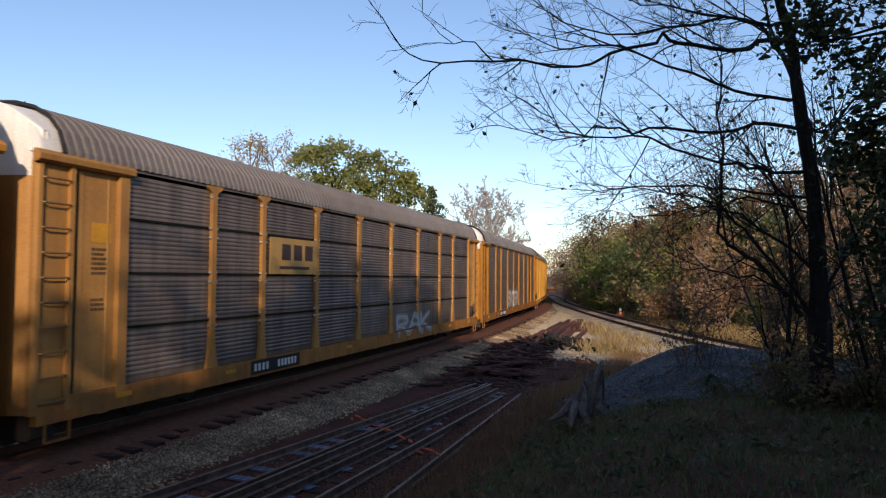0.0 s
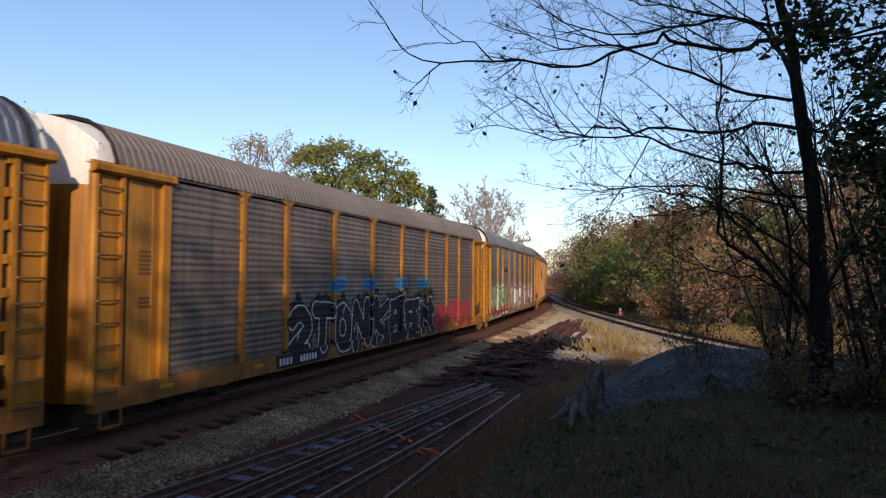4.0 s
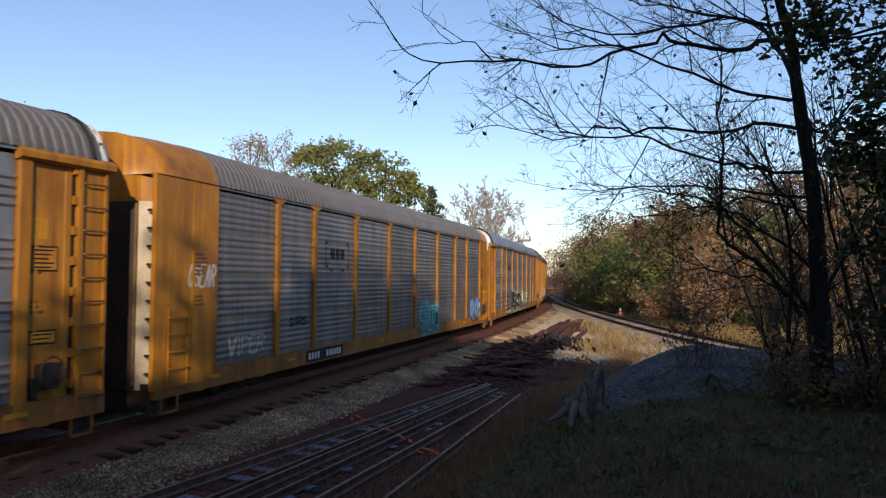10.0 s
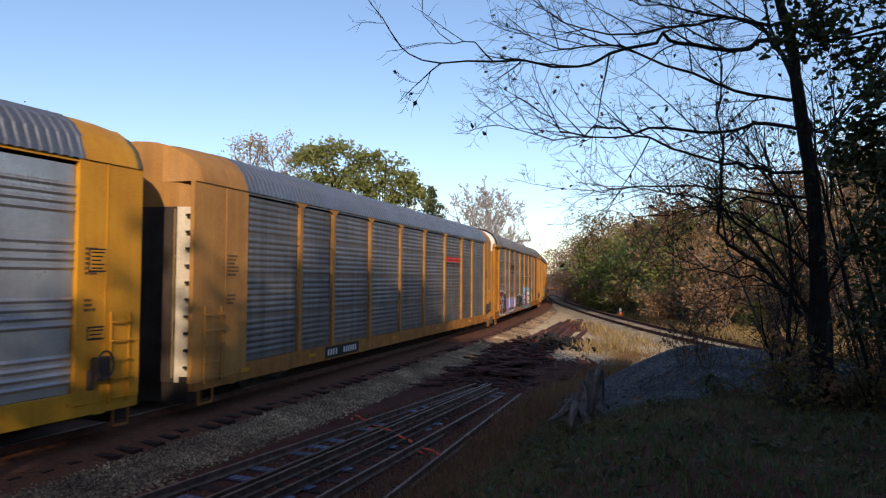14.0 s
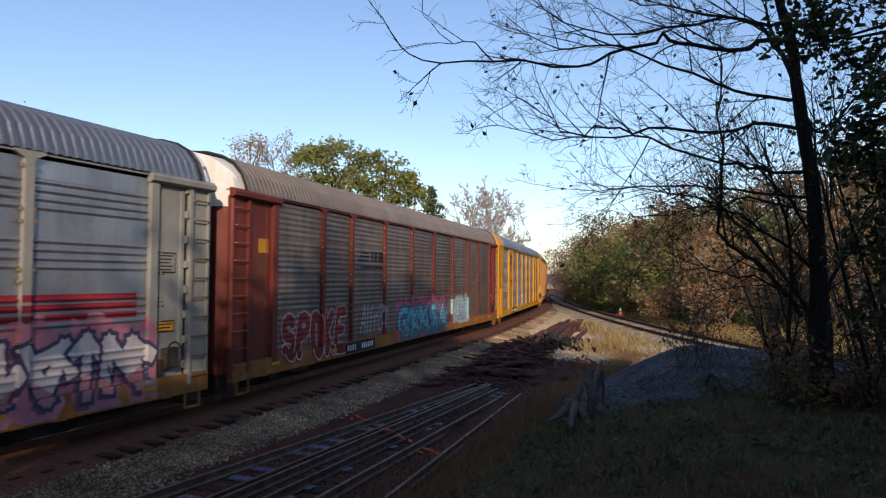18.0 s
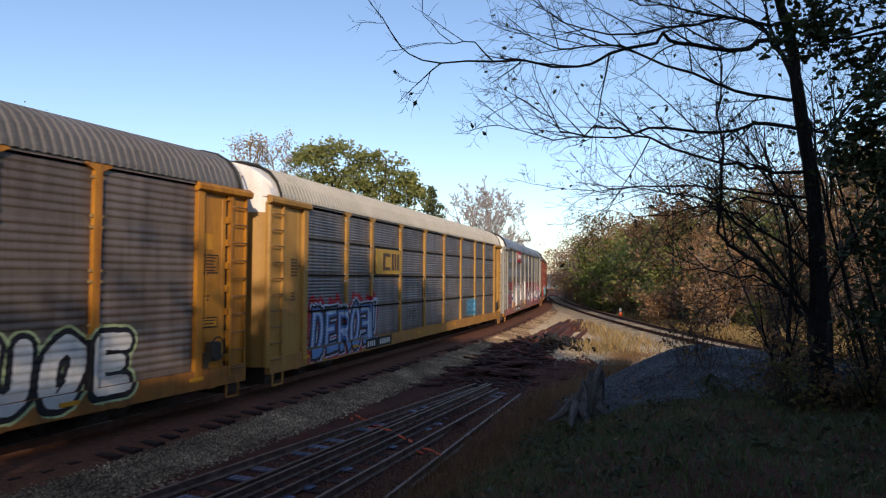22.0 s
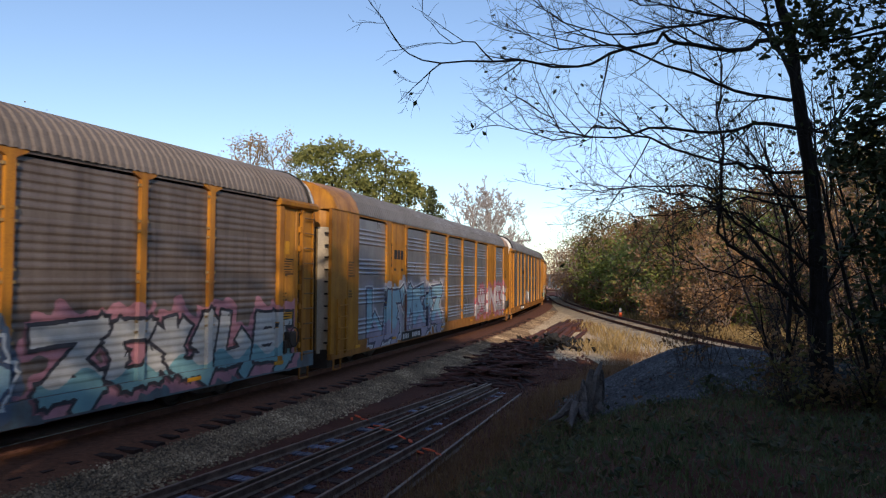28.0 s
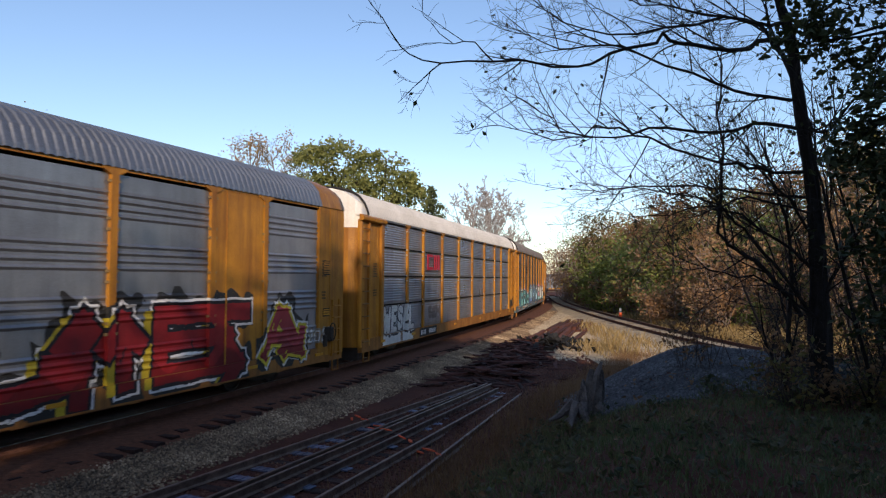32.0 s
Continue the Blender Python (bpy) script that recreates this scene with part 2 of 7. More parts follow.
# ---- mesh helpers ----
class Shape:
    """Collects vertices and faces of one mesh."""

    def __init__(self):
        self.v, self.f = [], []

    def quad_strip(self, rows, close=False):
        base = len(self.v)
        n = len(rows[0])
        for r in rows:
            self.v.extend(r)
        for i in range(len(rows) - 1):
            for j in range(n if close else n - 1):
                a, b = base + i * n + j, base + i * n + (j + 1) % n
                self.f.append((a, b, b + n, a + n))
        return base

    def box(self, x0, x1, y0, y1, z0, z1, c=0.0):
        """An upright box, its long edges chamfered by c."""
        if c <= 0:
            ring = [(y0, z0), (y1, z0), (y1, z1), (y0, z1)]
        else:
            ring = [(y0 + c, z0), (y1 - c, z0), (y1, z0 + c), (y1, z1 - c), (y1 - c, z1), (y0 + c, z1), (y0, z1 - c), (y0, z0 + c)]
        self.prism_x(ring, x0, x1)

    def prism_x(self, ring, x0, x1):
        n, b = len(ring), len(self.v)
        self.v += [(x0, y, z) for y, z in ring] + [(x1, y, z) for y, z in ring]
        self.f += [(b + i, b + (i + 1) % n, b + n + (i + 1) % n, b + n + i) for i in range(n)]
        self.f += [tuple(b + i for i in reversed(range(n))), tuple(b + n + i for i in range(n))]

    def prism_y(self, ring, y0, y1):
        n, b = len(ring), len(self.v)
        self.v += [(x, y0, z) for x, z in ring] + [(x, y1, z) for x, z in ring]
        self.f += [(b + i, b + n + i, b + n + (i + 1) % n, b + (i + 1) % n) for i in range(n)]
        self.f += [tuple(b + i for i in range(n)), tuple(b + n + i for i in reversed(range(n)))]

    def tube(self, pts, radii, sides=5, cap=True):
        pts = [Vector(p) for p in pts]
        rows, ref = [], Vector((0.31, 0.57, 0.76))
        for i, p in enumerate(pts):
            d = (pts[min(i + 1, len(pts) - 1)] - pts[max(i - 1, 0)])
            d = d.normalized() if d.length > 1e-9 else Vector((0, 0, 1))
            a = d.cross(ref)
            if a.length < 0.05:
                a = d.cross(Vector((1, 0, 0)))
            a.normalize()
            b = d.cross(a)
            r = radii[i] if not isinstance(radii, (int, float)) else radii
            rows.append([tuple(p + (a * math.cos(k * 2 * math.pi / sides) + b * math.sin(k * 2 * math.pi / sides)) * r) for k in range(sides)])
        base = self.quad_strip(rows, close=True)
        if cap and sides > 2:
            self.f.append(tuple(base + i for i in reversed(range(sides))))
            e = base + (len(rows) - 1) * sides
            self.f.append(tuple(e + i for i in range(sides)))

    def mesh(self, name, mats, smooth=False, tri_index=None):
        me = bpy.data.meshes.new(name)
        me.from_pydata(self.v, [], self.f)
        for m in mats if isinstance(mats, (list, tuple)) else [mats]:
            if m is not None:
                me.materials.append(m)
        if smooth:
            me.polygons.foreach_set("use_smooth", [True] * len(me.polygons))
        if tri_index is not None:
            me.polygons.foreach_set("material_index", [1 if i >= tri_index else 0 for i in range(len(me.polygons))])
        me.update()
        return me


def part(name, shape, material, parent, label="", m=None, smooth=False):
    """Links a shape (or a ready mesh) as one mesh object under a thing or part."""
    me = shape.mesh(name, material, smooth) if isinstance(shape, Shape) else shape
    ob = new(name, me)
    ob.parent = parent
    if m is not None:
        ob.matrix_local = m
    if label:
        ob["label"] = label
    return ob


def thing(name, m=None, **tags):
    ob = new(name)
    if m is not None:
        ob.matrix_world = m
    return tagged(ob, **tags)


def structure(name, shape, material, label, smooth=False, category=""):
    me = shape.mesh(name, material, smooth) if isinstance(shape, Shape) else shape
    return tagged(new(name, me), label=label, category=category, kind="structure")


# ---- the line of the main track ----
STEP = 0.5
S = np.arange(-640, 1100, STEP)
K = -0.00269 + 0.0000098 * np.clip(S, 0, 120)
K = np.where(S < -45, 0.0, K)
K = np.where(S > 175, 0.0, K)
K = np.where((S > 195) & (S < 258), 1 / 85.0, K)
K = np.where(S >= 258, 0.0, K)
ANG = -np.cumsum(K) * STEP
i0 = int(np.argmin(abs(S)))
ANG = ANG - ANG[i0] + 1.2283
PX, PY = np.cumsum(np.cos(ANG)) * STEP, np.cumsum(np.sin(ANG)) * STEP
PX, PY = PX - PX[i0] - 7.956, PY - PY[i0] + 12.396
PZ = -1.3 * np.clip((S - 130) / 120, 0, 1) ** 2 * (3 - 2 * np.clip((S - 130) / 120, 0, 1))


def on_track(s, lat=0.0, z=0.0):
    """A point of the main track: s metres along it, lat metres to its right."""
    a = np.interp(s, S, ANG)
    return (float(np.interp(s, S, PX) + lat * math.sin(a)), float(np.interp(s, S, PY) - lat * math.cos(a)), float(np.interp(s, S, PZ) + z))


# the side track that leaves the main line and comes past on the right
TURN = [(22.6, 160.0), (18.9, 123.0), (16.2, 101.0), (14.5, 84.0), (13.3, 63.0), (12.9, 51.0), (12.75, 40.0), (13.3, 28.0), (15.5, 14.0), (20.0, 0.0), (28.0, -18.0)]


def spline(pts, n):
    out = []
    P = [Vector((*p, 0)) for p in pts]
    P = [2 * P[0] - P[1]] + P + [2 * P[-1] - P[-2]]
    for i in range(1, len(P) - 2):
        a, b, c, d = P[i - 1:i + 3]
        for k in range(n):
            t = k / n
            out.append(0.5 * ((2 * b) + (c - a) * t + (2 * a - 5 * b + 4 * c - d) * t * t + (3 * b - a - 3 * c + d) * t ** 3))
    out.append(P[-2])
    return out


SIDE = spline(TURN, 14)


def sstep(a, b, x):
    t = np.clip((x - a) / (b - a), 0, 1)
    return t * t * (3 - 2 * t)


def bumps(x, y, f, seed):
    return (np.sin(x * f + seed) * np.cos(y * f * 1.13 + seed * 2.1) + 0.6 * np.sin(x * f * 2.3 + y * f * 1.7 + seed * 3.3) + 0.4 * np.cos(y * f * 4.1 - x * f * 3.1 + seed)) / 2


def ground_z(x, y):
    """Height of the ground: flat yard, grassy bank at the camera, heap of gravel, rise beside the side track."""
    x, y = np.asarray(x, float), np.asarray(y, float)
    q = (x - (-1.3)) * 0.92 - (y - 9.2) * 0.39
    z = -0.42 + 0.03 * bumps(x, y, 0.9, 1.0)
    bank = sstep(0.0, 4.2, q) * (1 - sstep(15, 24, y)) * 1.55
    z = z + bank * (1 + 0.06 * bumps(x, y, 0.8, 4.0))
    heap = np.exp(-(((x - 4.3) / 2.6) ** 2 + ((y - 16.4) / 3.3) ** 2)) * 0.44
    z = z + heap
    z = z + 2.2 * sstep(18.0, 34, x - 0.02 * (y - 40)) * sstep(20, 40, y) * (1 - sstep(150, 220, y))
    far = sstep(110, 240, y)
    return z - far * 1.5


def gz(x, y):
    """The same for one point, in plain numbers."""
    def st(lo, hi, v):
        t = min(1.0, max(0.0, (v - lo) / (hi - lo)))
        return t * t * (3 - 2 * t)

    def bu(f, seed):
        return (math.sin(x * f + seed) * math.cos(y * f * 1.13 + seed * 2.1) + 0.6 * math.sin(x * f * 2.3 + y * f * 1.7 + seed * 3.3) + 0.4 * math.cos(y * f * 4.1 - x * f * 3.1 + seed)) / 2

    q = (x + 1.3) * 0.92 - (y - 9.2) * 0.39
    z = -0.42 + 0.03 * bu(0.9, 1.0)
    z += st(0.0, 4.2, q) * (1 - st(15, 24, y)) * 1.55 * (1 + 0.06 * bu(0.8, 4.0))
    z += math.exp(-(((x - 4.3) / 2.6) ** 2 + ((y - 16.4) / 3.3) ** 2)) * 0.44
    z += 2.2 * st(18.0, 34, x - 0.02 * (y - 40)) * st(20, 40, y) * (1 - st(150, 220, y))
    return z - st(110, 240, y) * 1.5


# ---- ground, tracks ----
def grid_axis(lo, hi, step, far):
    a = list(np.arange(lo, hi, step))
    d, x = step, hi
    while x < far:
        a.append(x)
        d *= 1.22
        x += d
    a.append(far)
    d, x = step, lo
    while x > -far:
        d *= 1.22
        x -= d
        a.insert(0, max(x, -far))
    return np.array(a)


def build_ground():
    xs, ys = grid_axis(-14, 26, 0.4, 3500), grid_axis(2, 60, 0.4, 3500)
    X, Y = np.meshgrid(xs, ys)
    Z = ground_z(X, Y)
    n = len(xs)
    sh = Shape()
    sh.v = [tuple(p) for p in np.stack([X.ravel(), Y.ravel(), Z.ravel()], 1)]
    sh.f = [(j * n + i, j * n + i + 1, (j + 1) * n + i + 1, (j + 1) * n + i) for j in range(len(ys) - 1) for i in range(n - 1)]
    structure("ground", sh, EARTH, "brown autumn earth with leaf litter", smooth=True)


def sweep(points, profile, zoff=0.0):
    """Sweeps a (lateral, height) profile along points; lateral is to the right."""
    sh, rows = Shape(), []
    for i, p in enumerate(points):
        a, b = Vector(points[max(i - 1, 0)]), Vector(points[min(i + 1, len(points) - 1)])
        d = (b - a)
        d.z = 0
        d.normalize()
        rows.append([(p[0] + d.y * l, p[1] - d.x * l, p[2] + h + zoff) for l, h in profile])
    sh.quad_strip(rows)
    return sh


RAILPROF = [(-0.075, -0.17), (-0.07, -0.155), (-0.012, -0.135), (-0.012, -0.045), (-0.036, -0.035), (-0.036, -0.006), (-0.028, 0.0), (0.028, 0.0), (0.036, -0.006), (0.036, -0.035), (0.012, -0.045), (0.012, -0.135), (0.07, -0.155), (0.075, -0.17)]
HEADPROF = [(-0.022, 0.002), (0.022, 0.002)]
MAINPTS = [on_track(s) for s in list(np.arange(-60, 100, 1.0)) + list(np.arange(100, 340, 3.0))]
SIDEPTS = [(p.x, p.y, -0.05 - 1.3 * float(sstep(115, 190, p.y))) for p in SIDE]


def build_tracks():
    for name, pts, lab in (("main_track", MAINPTS, "main line on rusty ties and grey ballast"), ("side_track", SIDEPTS, "diverging side track with dark rails")):
        t = structure(name + "_ballast", sweep(pts, [(-3.6, -0.5), (-1.9, -0.24), (-1.3, -0.21), (1.7, -0.23), (2.6, -0.27), (3.7, -0.46)] if name == "main_track" else [(-2.6, -0.5), (-1.6, -0.17), (1.6, -0.17), (2.6, -0.5)]), BALLAST if name == "main_track" else APRON, "grey crushed stone ballast bed", smooth=True)
        if name == "main_track":
            # far shoulder coloured dark like the bed, standing in for shade under the train
            structure("track_bed", sweep(pts, [(-3.5, -0.46), (-1.95, -0.21), (-1.2, -0.15), (0, -0.145), (1.9, -0.15), (2.55, -0.25)]), RUSTBED, "rust-stained ballast between the rails", smooth=True)
        for side in (-1, 1):
            r = structure("rail", sweep([(p[0], p[1], p[2]) for p in pts], [(l + side * 0.755, h) for l, h in RAILPROF]), RUST, "rusty steel rail on the " + name.replace("_", " "))
            part("rail_head", sweep(pts, [(l + side * 0.755, h) for l, h in HEADPROF]), RAILTOP if name == "main_track" else RUST, r, "polished running surface" if name == "main_track" else "")


def tie_mesh(name, mat, length=2.6, w=0.23, h=0.18, seed=0):
    rnd = random.Random(seed)
    sh = Shape()
    ring = [(-w / 2, -h), (w / 2, -h), (w / 2, -0.02), (w / 2 - 0.02, 0), (-w / 2 + 0.02, 0), (-w / 2, -0.02)]
    rows = []
    for k in range(5):
        y = (k / 4 - 0.5) * length
        rows.append([(a + rnd.uniform(-0.01, 0.01), y + rnd.uniform(-0.015, 0.015), b + rnd.uniform(-0.008, 0.008)) for a, b in ring])
    b = sh.quad_strip(rows, close=True)
    sh.f += [tuple(b + i for i in reversed(range(6))), tuple(b + 24 + i for i in range(6))]
    return sh.mesh(name, mat)


def build_ties():
    rnd = random.Random(4)
    meshes = [tie_mesh("tie", TIE, seed=i) for i in range(4)]
    long_meshes = [tie_mesh("tie", TIE, 3.5, seed=20 + i) for i in range(4)]
    bed = thing("tie_row", label="row of creosoted timber ties under the main line", category="ties", kind="structure")
    s = -14.0
    while s < 130:
        x, y, z = on_track(s, rnd.uniform(-0.05, 0.05))
        a = float(np.interp(s, S, ANG))
        if s < 45:
            x, y, z = on_track(s, 0.55 + rnd.uniform(-0.24, 0.2))
        part("tie", rnd.choice(long_meshes if s < 45 else meshes), None, bed, m=Matrix.Translation((x, y, z - (0.168 if s < 45 else 0.14) + rnd.uniform(-0.008, 0.008))) @ Matrix.Rotation(a + rnd.uniform(-0.02, 0.02), 4, "Z"))
        s += 0.52
    bed2 = thing("side_tie_row", label="dark timber ties under the side track", category="ties", kind="structure")
    acc = 0
    for i in range(len(SIDEPTS) - 1):
        a, b = Vector(SIDEPTS[i]), Vector(SIDEPTS[i + 1])
        d = b - a
        L = d.length
        while acc < L:
            p = a + d * (acc / L)
            if 8 < p.y < 125:
                part("tie", rnd.choice(meshes), None, bed2, m=Matrix.Translation((p.x, p.y, p.z - 0.165 - rnd.uniform(0.0, 0.03))) @ Matrix.Rotation(math.atan2(d.y, d.x) + rnd.uniform(-0.02, 0.02), 4, "Z"))
            acc += 0.56
        acc -= L


build_ground()
build_tracks()
build_ties()


def build_apron():
    """Pale gravel between the two tracks where they draw together."""
    rows = []
    for p in SIDEPTS:
        if 27 < p[1] < 128:
            k = min(range(len(MAINPTS)), key=lambda i: abs(MAINPTS[i][1] - p[1]))
            x0, x1 = MAINPTS[k][0] + 3.3, p[0] - 1.9
            x0 = x0 + max(0.0, 48 - p[1]) * 0.28
            rows.append([(x0 + (x1 - x0) * t, p[1], max(gz(x0 + (x1 - x0) * t, p[1]), p[2] - 0.42) + 0.03) for t in (0, 0.25, 0.5, 0.75, 1)])
    sh = Shape()
    sh.quad_strip(rows)
    structure("gravel_apron", sh, APRON, "pale sunlit gravel between the two tracks", smooth=True)


build_apron()

# ---- the autorack cars ----
PITCH = 28.6
HALF = 1.5
POSTS = [-11.95, -9.3, -7.25, -4.38, -1.43, 1.43, 4.38, 7.25, 9.3, 11.95]
Z0, Z1 = 0.84, 4.84


def rib_rows(style):
    """Depth of the side sheet by height: (z, outward offset)."""
    out = []
    if style == "rows":
        edges = [0.84, 1.88, 2.9, 3.92, 4.84]
        for a, b in zip(edges, edges[1:]):
            out += [(a, -0.03), (a + 0.035, -0.03), (a + 0.04, 0.0)]
            n, z = 9, a + 0.1
            d = (b - a - 0.18) / n
            for _ in range(n):
                out += [(z, 0.0), (z + d * 0.3, 0.012), (z + d * 0.6, 0.012), (z + d * 0.9, 0.0)]
                z += d
            out += [(min(b, 4.79) - 0.02, 0.0)]
    elif style == "fine":
        out.append((0.84, 0.0))
        z, k = 0.96, 0
        while z < 4.7:
            out += [(z, 0.0), (z + 0.04, 0.013), (z + 0.075, 0.013), (z + 0.125, 0.0)]
            k += 1
            z += 0.148 if k % 6 else 0.25
        out.append((4.77, 0.0))
    else:
        out.append((0.84, 0.0))
        for a in (0.98, 1.96, 2.94, 3.92):
            for k in range(4):
                z = a + k * 0.145
                out += [(z, 0.0), (z + 0.045, 0.032), (z + 0.058, 0.032), (z + 0.1, 0.0)]
        out.append((4.77, 0.0))
    return out


RIBS = {"rows": rib_rows("rows"), "bands": rib_rows("bands"), "fine": rib_rows("fine")}


def panel_depth(style, z):
    zz, dd = zip(*RIBS[style])
    return float(np.interp(z, zz, dd))


PANELS = {}


def panel_mesh(style, tone, a, b):
    key = (style, tone, round(b - a, 2))
    if key not in PANELS:
        w = (b - a) / 2 - 0.015
        sh = Shape()
        r = RIBS[style]
        sh.quad_strip([[(-w, -HALF - d + 0.04, z) for z, d in r], [(w, -HALF - d + 0.04, z) for z, d in r]])
        sh.box(-w, w, -HALF + 0.045, -HALF + 0.06, Z0, 4.76)
        PANELS[key] = sh.mesh("side_panel", STEEL[tone])
    return PANELS[key]


CACHE = {}


def cached(key, make):
    if key not in CACHE:
        CACHE[key] = make()
    return CACHE[key]


def post_mesh(foot, frame_mat, clip):
    sh = Shape()
    y0, y1 = -HALF - 0.052, -HALF + 0.03
    if foot == "flare":
        ring = [(-0.2, 0.83), (0.2, 0.83), (0.12, 1.25), (0.085, 1.55), (0.085, 4.7), (0.1, 4.72), (0.28, 4.82), (0.28, 4.9), (-0.28, 4.9), (-0.28, 4.82), (-0.1, 4.72), (-0.085, 4.7), (-0.085, 1.55), (-0.12, 1.25)]
    else:
        ring = [(-0.085, 0.83), (0.085, 0.83), (0.085, 4.74), (0.3, 4.84), (0.3, 4.9), (-0.3, 4.9), (-0.3, 4.84), (-0.085, 4.74)]
    sh.prism_y([(x, z) for x, z in ring], y0, y1)
    first = len(sh.f)
    for z in (1.75, 1.95, 2.72, 2.92, 3.7, 3.9, 4.6):
        for s in (-1, 1):
            sh.box(s * 0.115 - 0.028, s * 0.115 + 0.028, y0 + 0.01, y0 + 0.05, z, z + 0.05)
    return sh.mesh("side_post", [frame_mat, clip], tri_index=first)


ROOFY = [(-1.56, 4.88), (-1.55, 4.97), (-1.43, 5.28), (-1.22, 5.53), (-0.92, 5.7), (-0.5, 5.81), (0.0, 5.85), (0.5, 5.81), (0.92, 5.7), (1.22, 5.53), (1.43, 5.28), (1.55, 4.97), (1.56, 4.88)]


def roof_shape(x0, x1, period=0.2, depth=0.03):
    sh, rows = Shape(), []
    n = int((x1 - x0) / period)
    for i in range(n):
        for fx, h in ((0.0, 0.0), (0.28, 0.0), (0.42, 1.0), (0.86, 1.0)):
            x = x0 + (i + fx) * (x1 - x0) / n
            rows.append([(x, y * (1 + h * depth / 3), z + h * depth * (0.4 if abs(y) > 1.5 else 1)) for y, z in ROOFY])
    rows.append([(x1, y, z) for y, z in ROOFY])
    sh.quad_strip(rows)
    return sh


def cap_shape(x0, x1, drop, low=1.016):
    """Smooth rounded roof end, from x0 to the end face x1."""
    sh, rows = Shape(), []
    for t in (0, 0.3, 0.6, 0.85, 1.0):
        x = x0 + (x1 - x0) * t
        k = 1 - drop * t ** 3
        rows.append([(x, y * (low - 0.05 * drop * t), 4.86 + (z - 4.86) * k * (low - 0.01) + 0.006) for y, z in ROOFY])
    b = sh.quad_strip(rows)
    n = len(ROOFY)
    sh.f.append(tuple(b + 4 * n + i for i in range(n)))
    return sh


def end_face(x, sgn, z0, z1, bulge=0.0, ya=-1.46, yb=1.46, corner=0.3):
    """End wall or door leaf across the car, slightly bowed outward."""
    sh, rows = Shape(), []
    for k in range(17):
        y = ya + (yb - ya) * k / 16
        xx = x + sgn * (bulge * (1 - (y / 1.46) ** 2) - corner * max(0.0, (abs(y) - 1.0) / 0.46) ** 2)
        top = min(z1, float(np.interp(abs(y), [0, 0.5, 0.9, 1.2, 1.46], [5.8, 5.76, 5.66, 5.49, 5.24])))
        rows.append([(xx, y, z0), (xx, y, (z0 + top) / 2), (xx, y, top), (xx - sgn * 0.08, y, top), (xx - sgn * 0.08, y, z0)])
    sh.quad_strip(rows, close=True)
    return sh


def ladder_shape(z0, z1, w=0.55, step=0.34):
    sh = Shape()
    y0 = -HALF - 0.02
    for x in (0.0, w):
        sh.box(x - 0.02, x + 0.02, y0 - 0.03, y0 + 0.03, z0, z1)
    z = z0 + 0.12
    while z < z1:
        sh.tube([(-0.03, y0 - 0.03, z), (0.0, y0 - 0.075, z - 0.01), (w, y0 - 0.075, z - 0.01), (w + 0.03, y0 - 0.03, z)], 0.016, 5)
        z += step
    return sh


def truck_shape():
    sh = Shape()
    for y in (-1.02, 1.02):
        sh.prism_y([(-1.15, 0.48), (-0.95, 0.62), (-0.4, 0.68), (0.4, 0.68), (0.95, 0.62), (1.15, 0.48), (1.1, 0.34), (0.75, 0.36), (0.4, 0.2), (-0.4, 0.2), (-0.75, 0.36), (-1.1, 0.34)], y - 0.09, y + 0.09)
        for k in range(3):
            sh.tube([(-0.2 + 0.2 * k, y * 1.04, 0.26), (-0.2 + 0.2 * k, y * 1.04, 0.46)], 0.07, 8)
    sh.box(-0.25, 0.25, -1.1, 1.1, 0.44, 0.68, 0.03)
    for x in (-0.86, 0.86):
        sh.tube([(x, -0.8, 0.41), (x, 0.8, 0.41)], 0.08, 8)
    return sh


def wheel_shape():
    sh = Shape()
    prof = [(0.05, -0.07), (0.14, -0.07), (0.18, -0.03), (0.34, -0.03), (0.36, -0.06), (0.41, -0.06), (0.415, 0.05), (0.44, 0.07), (0.44, 0.09), (0.05, 0.09)]
    n = 24
    sh.quad_strip([[(r * math.cos(i * 2 * math.pi / n), y, r * math.sin(i * 2 * math.pi / n)) for r, y in prof] for i in range(n + 1)])
    return sh


def marks(sh, x0, z0, w, h, rows, rnd, y):
    """Unreadable lettering as plain bars."""
    for r in range(rows):
        z, x = z0 - r * h * 1.7, x0
        while x < x0 + w * rnd.uniform(0.6, 1.0):
            l = rnd.uniform(0.5, 1.6) * h
            sh.box(x, x + l, y - 0.004, y, z, z + h)
            x += l + h * 0.35


PAINTS = {}


def paint(rgb):
    if rgb not in PAINTS:
        PAINTS[rgb] = surface("spray_paint", rgb, tuple(c * 0.72 for c in rgb), rough=0.55, grain=50, blotch=2.0, streak=0.3, bump=0.05, vary=0.0, dirt=tuple(0.4 * c + 0.02 for c in rgb))
    return PAINTS[rgb]


# colours of the sprayed pieces
INK, CREAM, PALE = (0.015, 0.015, 0.02), (0.62, 0.58, 0.48), (0.7, 0.7, 0.7)
TEAL, AQUA, BLUE, MAUVE, SUNNY = (0.05, 0.3, 0.32), (0.18, 0.52, 0.58), (0.06, 0.2, 0.42), (0.38, 0.3, 0.48), (0.62, 0.5, 0.04)


SIDE_OF = {}  # for each car: its kind of ends, its solid bays and the feet of its posts


